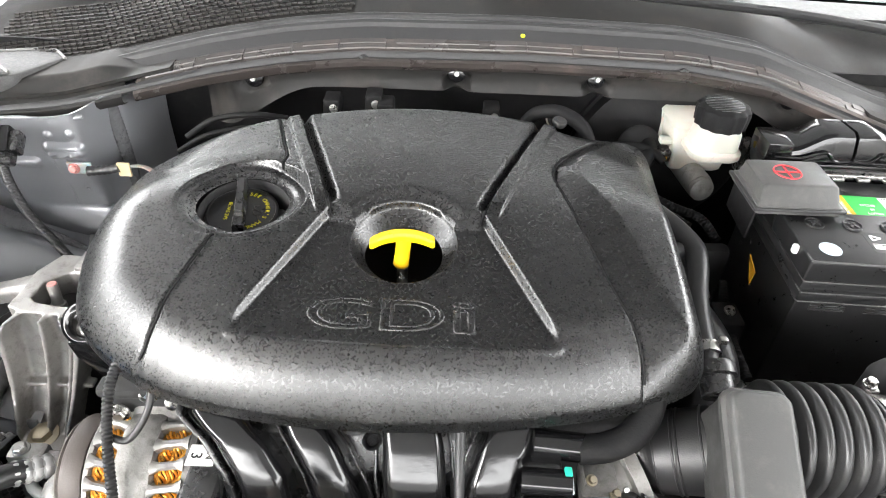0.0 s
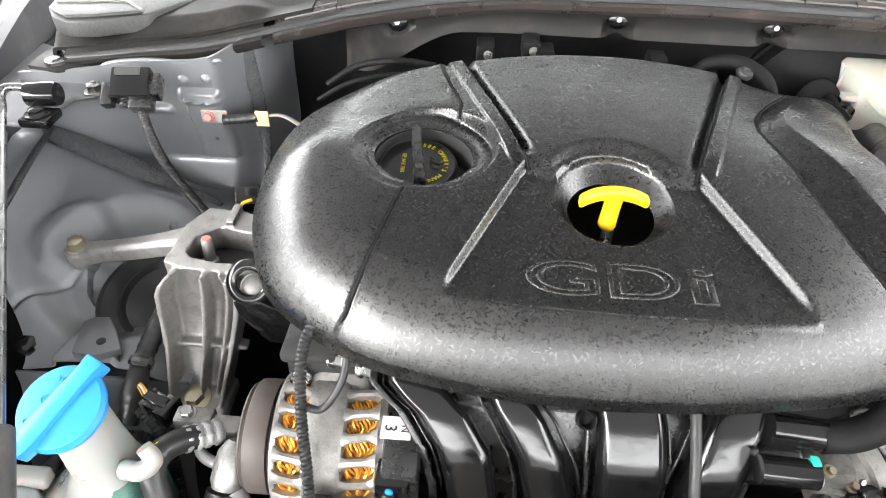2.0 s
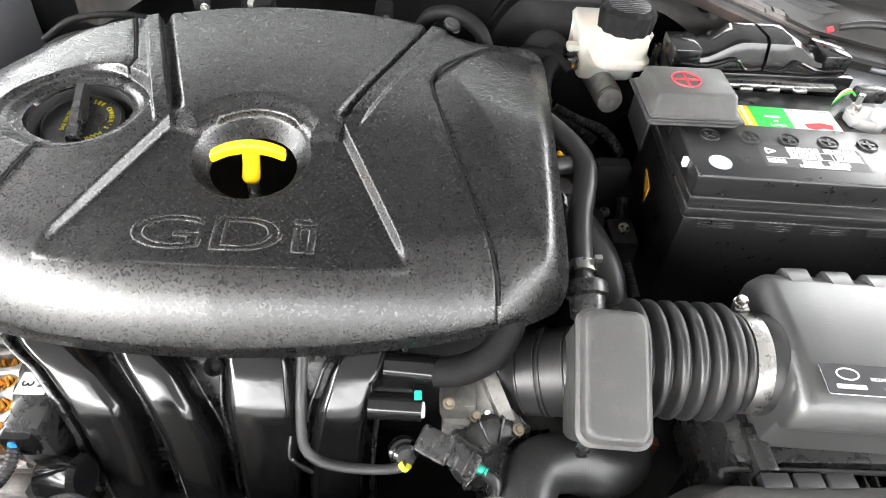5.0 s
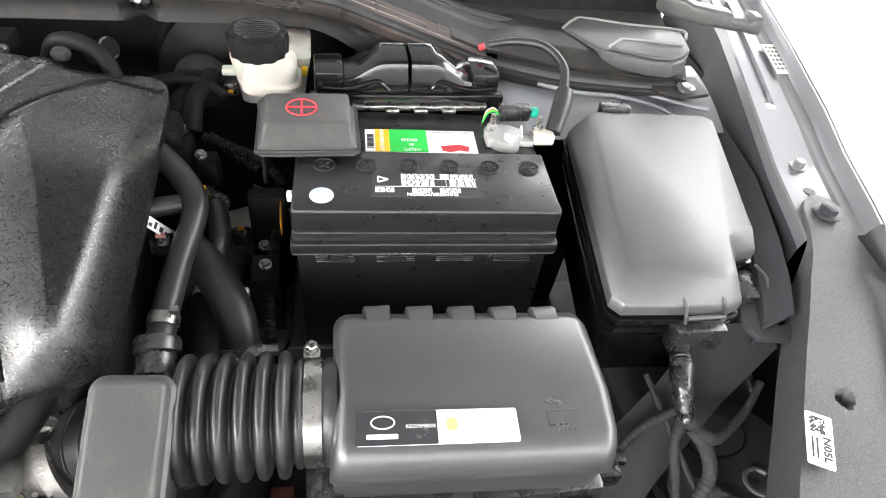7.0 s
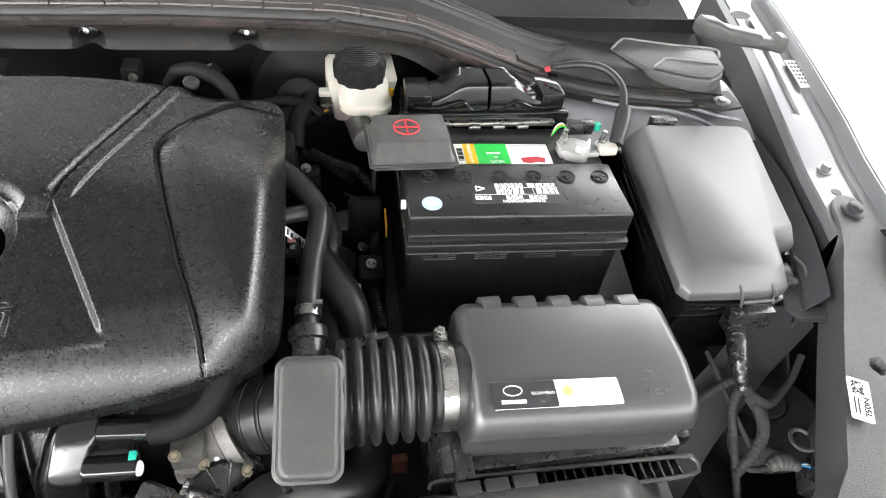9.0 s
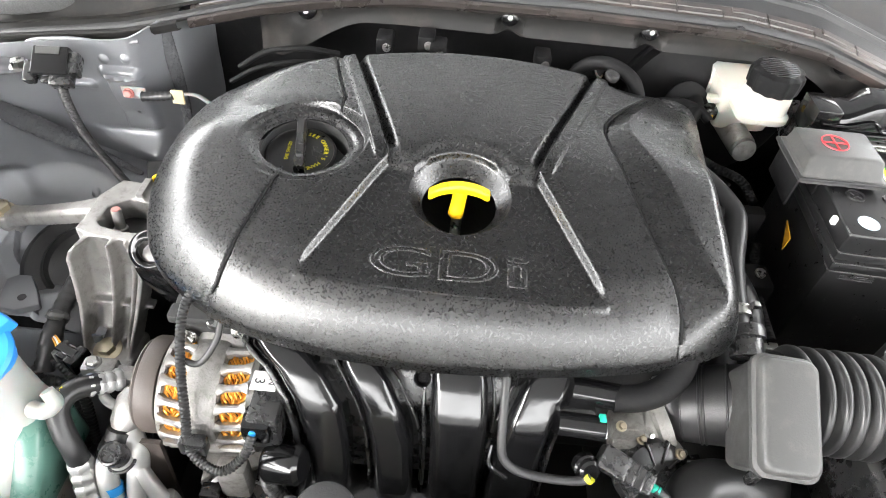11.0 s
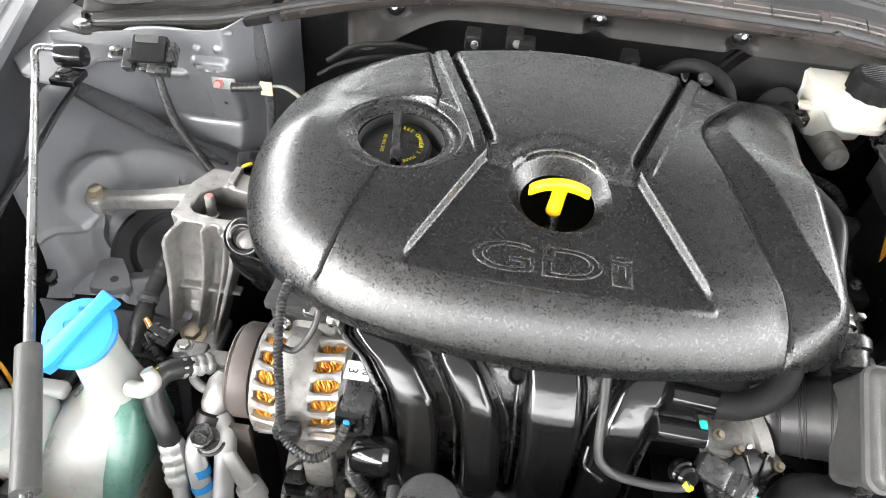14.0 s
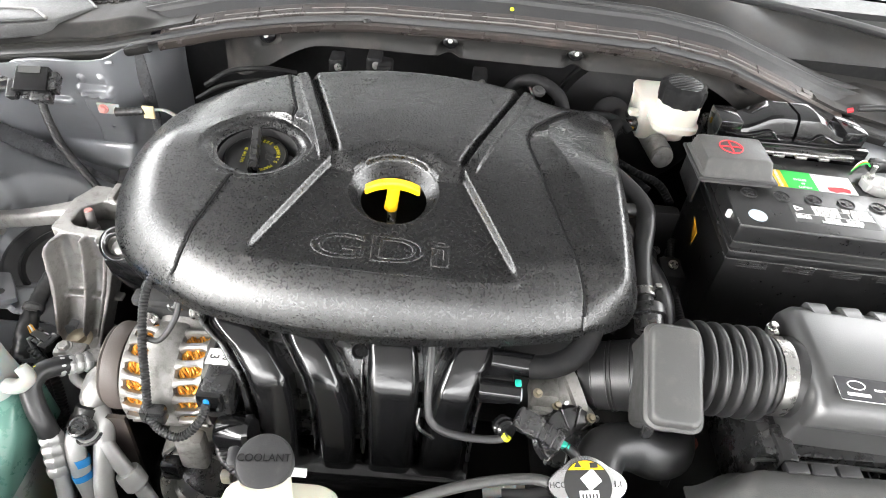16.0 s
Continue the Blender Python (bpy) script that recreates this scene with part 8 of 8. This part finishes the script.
lathe(bm, [(0.0095, 0), (0.0115, 0), (0.0115, 0.006), (0.0095, 0.006)], along((-0.543, 0.244, 0.752), (0, -1, -0.2)), 20)
part("band", bm, GREYPL, harness)
for pts in ([(-0.543, 0.205, 0.73), (-0.552, 0.195, 0.722), (-0.548, 0.188, 0.712), (-0.530, 0.190, 0.705), (-0.518, 0.185, 0.69), (-0.506, 0.165, 0.66), (-0.512, 0.132, 0.62), (-0.531, 0.097, 0.58)],
            [(-0.541, 0.205, 0.735), (-0.530, 0.200, 0.728), (-0.516, 0.192, 0.715), (-0.505, 0.18, 0.69), (-0.50, 0.16, 0.64)]):
    bm = B()
    tube(bm, pts, 0.006, ribs=0.001, pitch=0.004)
    part("conduit", bm, RUBBER, harness)
plug_frame = along((-0.519, 0.199, 0.752), (0.036, -0.015, 0.0))
bm = B()
rbox(bm, (-0.009, -0.008, 0.004), (0.009, 0.008, 0.026), 0.002, 2, plug_frame)
rbox(bm, (-0.0115, -0.010, 0.017), (0.0115, 0.010, 0.030), 0.002, 2, plug_frame)
rbox(bm, (-0.005, 0.008, 0.0), (0.005, 0.011, 0.024), 0.001, 1, plug_frame)
plug = part("plug", bm, GLOSS, harness)
bm = B()
rbox(bm, (-0.0095, -0.0085, 0.0), (0.0095, 0.0085, 0.005), 0.001, 1, plug_frame)
part("plug_rim", bm, GREYPL, plug)
for i, m in enumerate((ORANGE, LABEL, COPPER)):
    bm = B()
    tube(bm, [(-0.541, 0.220, 0.747), (-0.533, 0.212 + 0.002 * i, 0.752), (-0.525, 0.203 + 0.003 * i, 0.752), (-0.519, 0.196 + 0.003 * i, 0.752)], 0.0012, n=6)
    part("wire", bm, m, harness)
smallplug = thing("small_connector", "small black connector with a yellow wire behind the engine mount", "connector", (-0.475, 0.40, 0.80))
mq = pose(-0.473, 0.398, 0.832, 25, 0, 15)
bm = B()
rbox(bm, (-0.011, -0.009, -0.012), (0.011, 0.009, 0.010), 0.002, 2, mq)
rbox(bm, (-0.013, -0.011, 0.004), (0.013, 0.011, 0.009), 0.001, 1, mq)
part("body", bm, GLOSS, smallplug)
bm = B()
tube(bm, [mq @ Vector((0.004, -0.008, 0.011)), mq @ Vector((0.0, -0.010, 0.013)), mq @ Vector((-0.006, -0.010, 0.008)), mq @ Vector((-0.009, -0.010, 0.0))], 0.0018, n=8)
part("wire", bm, YELLOW, smallplug)
bm = B()
tube(bm, [mq @ Vector((-0.008, -0.006, -0.008)), (-0.490, 0.390, 0.812), (-0.50, 0.392, 0.80)], 0.006, ribs=0.0008, pitch=0.004)
part("conduit", bm, RUBBER, smallplug)

# ---- headlamp back and struts low on the wing ----
lamp = thing("headlamp_housing", "dark plastic back of the headlamp with cap and wires", "headlamp", (-0.66, 0.06, 0.60))
bm = B()
loft(bm, [[Vector((x, y, z)) for x, y in rrect(-0.665 - 0.02 * (0.73 - z), 0.05, w, h, 0.02, 4)] for z, w, h in ((0.55, 0.13, 0.17), (0.66, 0.13, 0.16), (0.70, 0.12, 0.15), (0.715, 0.10, 0.13), (0.72, 0.085, 0.115))])
part("housing", bm, MATTE, lamp)
bm = B()
lathe(bm, [(0, 0), (0.034, 0), (0.034, 0.012), (0.030, 0.016), (0.018, 0.017), (0.016, 0.013), (0, 0.013)], along((-0.645, 0.10, 0.708), (0.3, 0.3, 1)), 32)
part("cap", bm, PLASTIC, lamp)
for k in range(3):
    bm = B()
    rbox(bm, (-0.63 + 0.018 * k, 0.03, 0.70), (-0.618 + 0.018 * k, 0.055, 0.73 - 0.006 * k), 0.002)
    part("lug", bm, MATTE, lamp)
for i, m in enumerate((ORANGE, RUBBER, RUBBER)):
    bm = B()
    tube(bm, [(-0.70, 0.16 - 0.012 * i, 0.74), (-0.665, 0.150 - 0.012 * i, 0.748), (-0.64, 0.135 - 0.01 * i, 0.738), (-0.62, 0.115 - 0.01 * i, 0.72)], 0.0022 + 0.0012 * i, n=8)
    part("wire", bm, m, lamp)
bm = B()
tube(bm, [(-0.575, 0.165, 0.735), (-0.585, 0.145, 0.728), (-0.60, 0.125, 0.715), (-0.61, 0.10, 0.70)], 0.006)
part("vent_tube", bm, RUBBER, lamp)

# ---- below the alternator ----
pump = thing("tensioner_pulley", "steel pulley and black housing below the alternator", "pulley", (-0.32, 0.09, 0.6))
bm = B()
lathe(bm, [(0, 0), (0.040, 0), (0.044, 0.004), (0.044, 0.022), (0.040, 0.026), (0.030, 0.024), (0.028, 0.016), (0, 0.014)], along((-0.322, 0.115, 0.640), (0.2, -0.75, 0.62)), 40)
part("wheel", bm, STEEL, pump)
bm = B()
lathe(bm, [(0, 0), (0.048, 0), (0.050, 0.006), (0.050, 0.03), (0.044, 0.034), (0, 0.034)], along((-0.310, 0.145, 0.640), (0.3, -0.5, 0.8)), 40)
part("housing", bm, PLASTIC, pump)
bm = B()
prism(bm, [(-0.355, 0.10), (-0.335, 0.125), (-0.315, 0.118), (-0.300, 0.125), (-0.285, 0.115), (-0.29, 0.15), (-0.36, 0.15)], 0.690, 0.698, bevel=0.002)
part("bracket", bm, CAST, pump)
bm = B()
rbox(bm, (-0.354, 0.088, 0.668), (-0.334, 0.104, 0.696), 0.003)
part("clip", bm, GLOSS, pump)
drain = thing("corrugated_hose", "black corrugated hose curving below the alternator", "hose", (-0.26, 0.10, 0.65))
bm = B()
tube(bm, [(-0.287, 0.110, 0.732), (-0.288, 0.104, 0.715), (-0.284, 0.101, 0.698), (-0.272, 0.098, 0.680), (-0.255, 0.094, 0.665), (-0.23, 0.088, 0.655)], 0.0082, ribs=0.0018, pitch=0.0048, n=14)
part("rubber", bm, RUBBER, drain)
bm = B()
rbox(bm, (-0.296, 0.094, 0.655), (-0.284, 0.105, 0.672), 0.003)
part("clip", bm, WHITEPL, drain)
# bolts and rail under the cover's corner
rail_thing = thing("fuel_rail_bolt", "steel rail and bolt heads under the cover's edge", "bolt", (-0.34, 0.19, 0.83))
bm = B()
tube(bm, [(-0.356, 0.207, 0.855), (-0.30, 0.195, 0.852)], 0.0055, n=14, straight=True)
part("rail", bm, STEEL, rail_thing)
for x, y, z in ((-0.345, 0.188, 0.842), (-0.322, 0.183, 0.838)):
    bm = B()
    hexbolt(bm, (x, y, z), (0.9, -0.3, 0.3), 0.006, 0.012, 1.3)
    part("bolt", bm, STEEL, rail_thing)

# ---- hoses and fittings in the gap between cover and battery ----
side_label = thing("side_label", "slanting white printed label on the engine's side", "label", (0.127, 0.34, 0.88))
bm = B()
ms = along((0.1285, 0.342, 0.878), (0.75, -0.1, 0.65), (0, 1, 0))
rbox(bm, (-0.034, -0.0065, 0), (0.034, 0.0065, 0.0008), 0.0003, 1, ms)
part("paper", bm, LABEL, side_label)
for k in range(11):
    bm = B()
    rbox(bm, (-0.030 + 0.0055 * k, -0.004, 0.0008), (-0.0275 + 0.0055 * k + 0.001 * (k % 2), 0.004 - 0.002 * (k % 3), 0.0011), 0, 1, ms)
    part("print_bar", bm, INK, side_label)
water = thing("coolant_pipe", "black coolant hoses with a wide band clamp beside the battery", "hose", (0.17, 0.32, 0.78))
bm = B()
tube(bm, [(0.172, 0.405, 0.842), (0.177, 0.385, 0.842), (0.178, 0.367, 0.832), (0.168, 0.352, 0.812), (0.148, 0.346, 0.792), (0.125, 0.345, 0.78)], 0.0105, n=16)
part("return_hose", bm, RUBBER, water)
bm = B()
tube(bm, [(0.184, 0.372, 0.806), (0.180, 0.350, 0.800), (0.172, 0.325, 0.790), (0.168, 0.290, 0.778), (0.160, 0.24, 0.765)], 0.021, n=24)
part("feed_hose", bm, DEEPBLACK, water)
bm = B()
lathe(bm, [(0.0212, 0), (0.0228, 0), (0.0228, 0.012), (0.0212, 0.012)], along((0.1755, 0.335, 0.794), (-0.25, -0.9, -0.3)), 32)
rbox(bm, (0.192, 0.315, 0.800), (0.206, 0.322, 0.812), 0.001, 1)
rbox(bm, (0.168, 0.322, 0.814), (0.182, 0.336, 0.819), 0.001, 1)
part("band_clamp", bm, ALU, water, "bright band clamp")
bm = B()
tube(bm, [(0.112, 0.357, 0.878), (0.132, 0.362, 0.880), (0.152, 0.366, 0.880)], 0.009, n=14)
part("side_branch", bm, RUBBER, water)
bm = B()
tube(bm, [(0.175, 0.408, 0.842), (0.166, 0.42, 0.836), (0.15, 0.43, 0.83)], 0.012, n=14)
part("stub", bm, PLASTIC, water)
casting = thing("gearbox_casting", "dull aluminium casting deep in the gap", "casting", (0.19, 0.45, 0.72))
bm = B()
prism(bm, [(0.165, 0.445), (0.225, 0.450), (0.24, 0.48), (0.20, 0.49), (0.165, 0.475)], 0.70, 0.775, bevel=0.004)
part("body", bm, CAST, casting)
bm = B()
tube(bm, [(0.20, 0.49, 0.80), (0.215, 0.475, 0.80), (0.226, 0.45, 0.79), (0.228, 0.42, 0.77)], 0.0022, n=8)
part("wire", bm, RUBBER, casting)
for p, m in (((0.158, 0.426, 0.850), YELLOW), ((0.172, 0.361, 0.806), YELLOW), ((0.187, 0.437, 0.782), ORANGE), ((0.135, 0.337, 0.868), PINK)):
    marks = thing("paint_mark", "small bright paint mark on a fitting", "paint mark", p, group="paint marks")
    bm = B()
    rbox(bm, (p[0] - 0.004, p[1] - 0.0025, p[2] - 0.002), (p[0] + 0.004, p[1] + 0.0025, p[2] + 0.002), 0.001, 1)
    part("dab", bm, m, marks)
    bm = B()
    rbox(bm, (p[0] - 0.010, p[1] - 0.008, p[2] - 0.020), (p[0] + 0.010, p[1] + 0.008, p[2] - 0.002), 0.003, 1)
    part("fitting", bm, PLASTIC, marks)
coil = thing("bracket_cluster", "black brackets and connectors behind the engine cover's corner", "bracket", (0.14, 0.45, 0.85))
for lo, hi in (((0.112, 0.440, 0.880), (0.142, 0.480, 0.908)), ((0.120, 0.470, 0.84), (0.145, 0.500, 0.87)), ((0.148, 0.46, 0.82), (0.17, 0.485, 0.855)), ((0.20, 0.42, 0.70), (0.24, 0.44, 0.84)), ((0.205, 0.33, 0.70), (0.235, 0.37, 0.81))):
    bm = B()
    rbox(bm, lo, hi, 0.006)
    part("block", bm, DEEPBLACK, coil)
for p in ((0.134, 0.497, 0.872), (0.153, 0.471, 0.857), (0.215, 0.40, 0.79), (0.22, 0.35, 0.812)):
    bm = B()
    hexbolt(bm, p, (0.1, -0.3, 1), 0.0045, 0.005, 1.4)
    part("bolt", bm, STEEL, coil)
for pts in ([(0.16, 0.50, 0.86), (0.185, 0.485, 0.855), (0.215, 0.47, 0.85), (0.235, 0.455, 0.83)], [(0.15, 0.515, 0.85), (0.18, 0.50, 0.84), (0.21, 0.48, 0.83)], [(0.23, 0.40, 0.81), (0.225, 0.37, 0.80), (0.222, 0.33, 0.79), (0.225, 0.28, 0.78)]):
    bm = B()
    tube(bm, pts, 0.006, ribs=0.0008, pitch=0.004)
    part("conduit", bm, DEEPBLACK, coil)

# ---- behind the cover ----
vac = thing("vacuum_hose", "black vacuum hoses behind the engine cover", "hose", (0.05, 0.56, 0.9))
for pts, r in (([(0.0, 0.565, 0.915), (0.015, 0.556, 0.938), (0.04, 0.545, 0.945), (0.066, 0.53, 0.935), (0.078, 0.515, 0.912)], 0.0085), ([(-0.41, 0.53, 0.90), (-0.375, 0.535, 0.922), (-0.33, 0.54, 0.928), (-0.29, 0.55, 0.92)], 0.0036), ([(-0.42, 0.52, 0.885), (-0.385, 0.52, 0.907), (-0.345, 0.528, 0.915), (-0.31, 0.545, 0.91)], 0.003), ([(0.09, 0.54, 0.90), (0.13, 0.545, 0.905), (0.16, 0.54, 0.90), (0.175, 0.535, 0.89)], 0.006), ([(0.10, 0.555, 0.89), (0.135, 0.555, 0.893), (0.17, 0.55, 0.885)], 0.006)):
    bm = B()
    tube(bm, pts, r)
    part("rubber", bm, DEEPBLACK, vac)
grommet = thing("hose_union", "black hose union with a pale ring on the bulkhead", "hose union", (0.035, 0.625, 0.89))
bm = B()
tube(bm, [(0.020, 0.640, 0.880), (0.034, 0.628, 0.893), (0.044, 0.619, 0.900)], 0.0125, n=18)
part("stub", bm, DEEPBLACK, grommet)
bm = B()
lathe(bm, [(0.0105, 0), (0.0128, 0.0), (0.0128, 0.0018), (0.0105, 0.0018), (0.0105, 0)], along((0.0435, 0.6195, 0.8995), (0.75, -0.40, 0.45)), 28, caps=False)
part("pale_ring", bm, TANK, grommet, "pale ring")
for x, z, y in ((-0.235, 0.94, 0.545), (-0.185, 0.945, 0.55), (-0.17, 0.94, 0.54), (-0.04, 0.93, 0.56)):
    clip = thing("cable_clip", "black clip with a small bolt on the bulkhead", "clip", (x, y, z), group="bulkhead clips")
    bm = B()
    rbox(bm, (x - 0.010, y, z - 0.012), (x + 0.010, y + 0.03, z + 0.008), 0.003)
    part("base", bm, DEEPBLACK, clip)
    bm = B()
    hexbolt(bm, (x + 0.003, y, z - 0.002), (0, -1, 0.3), 0.004, 0.005, 1.3)
    part("bolt", bm, STEEL, clip)
booster = thing("brake_booster", "black brake booster behind the fluid reservoir", "brake booster", (0.22, 0.62, 0.8))
bm = B()
lathe(bm, [(0, 0), (0.03, 0), (0.06, 0.004), (0.105, 0.018), (0.118, 0.03), (0.12, 0.05), (0, 0.05)], along((0.205, 0.60, 0.845), (0, 1, 0.05)), 56)
part("shell", bm, DEEPBLACK, booster)
bm = B()
lathe(bm, [(0.118, 0.046), (0.124, 0.047), (0.124, 0.053), (0.118, 0.054)], along((0.205, 0.60, 0.845), (0, 1, 0.05)), 56)
part("rim", bm, DEEPBLACK, booster)
pipe_seal = thing("bulkhead_grommet", "round rubber grommets with pipes on the bulkhead", "grommet", (0.155, 0.56, 0.9))
bm = B()
lathe(bm, [(0.016, 0.006), (0.026, 0.006), (0.030, 0.003), (0.030, 0.0), (0.016, 0.0)], along((0.150, 0.562, 0.892), (0.15, -0.9, 0.35)), 36)
part("collar", bm, DEEPBLACK, pipe_seal)
for x, z in ((0.143, 0.890), (0.162, 0.897)):
    bm = B()
    tube(bm, [(x, 0.57, z), (x - 0.004, 0.545, z), (x - 0.016, 0.525, z - 0.008), (x - 0.02, 0.50, z - 0.03)], 0.0105, n=16)
    part("hose", bm, DEEPBLACK, pipe_seal)
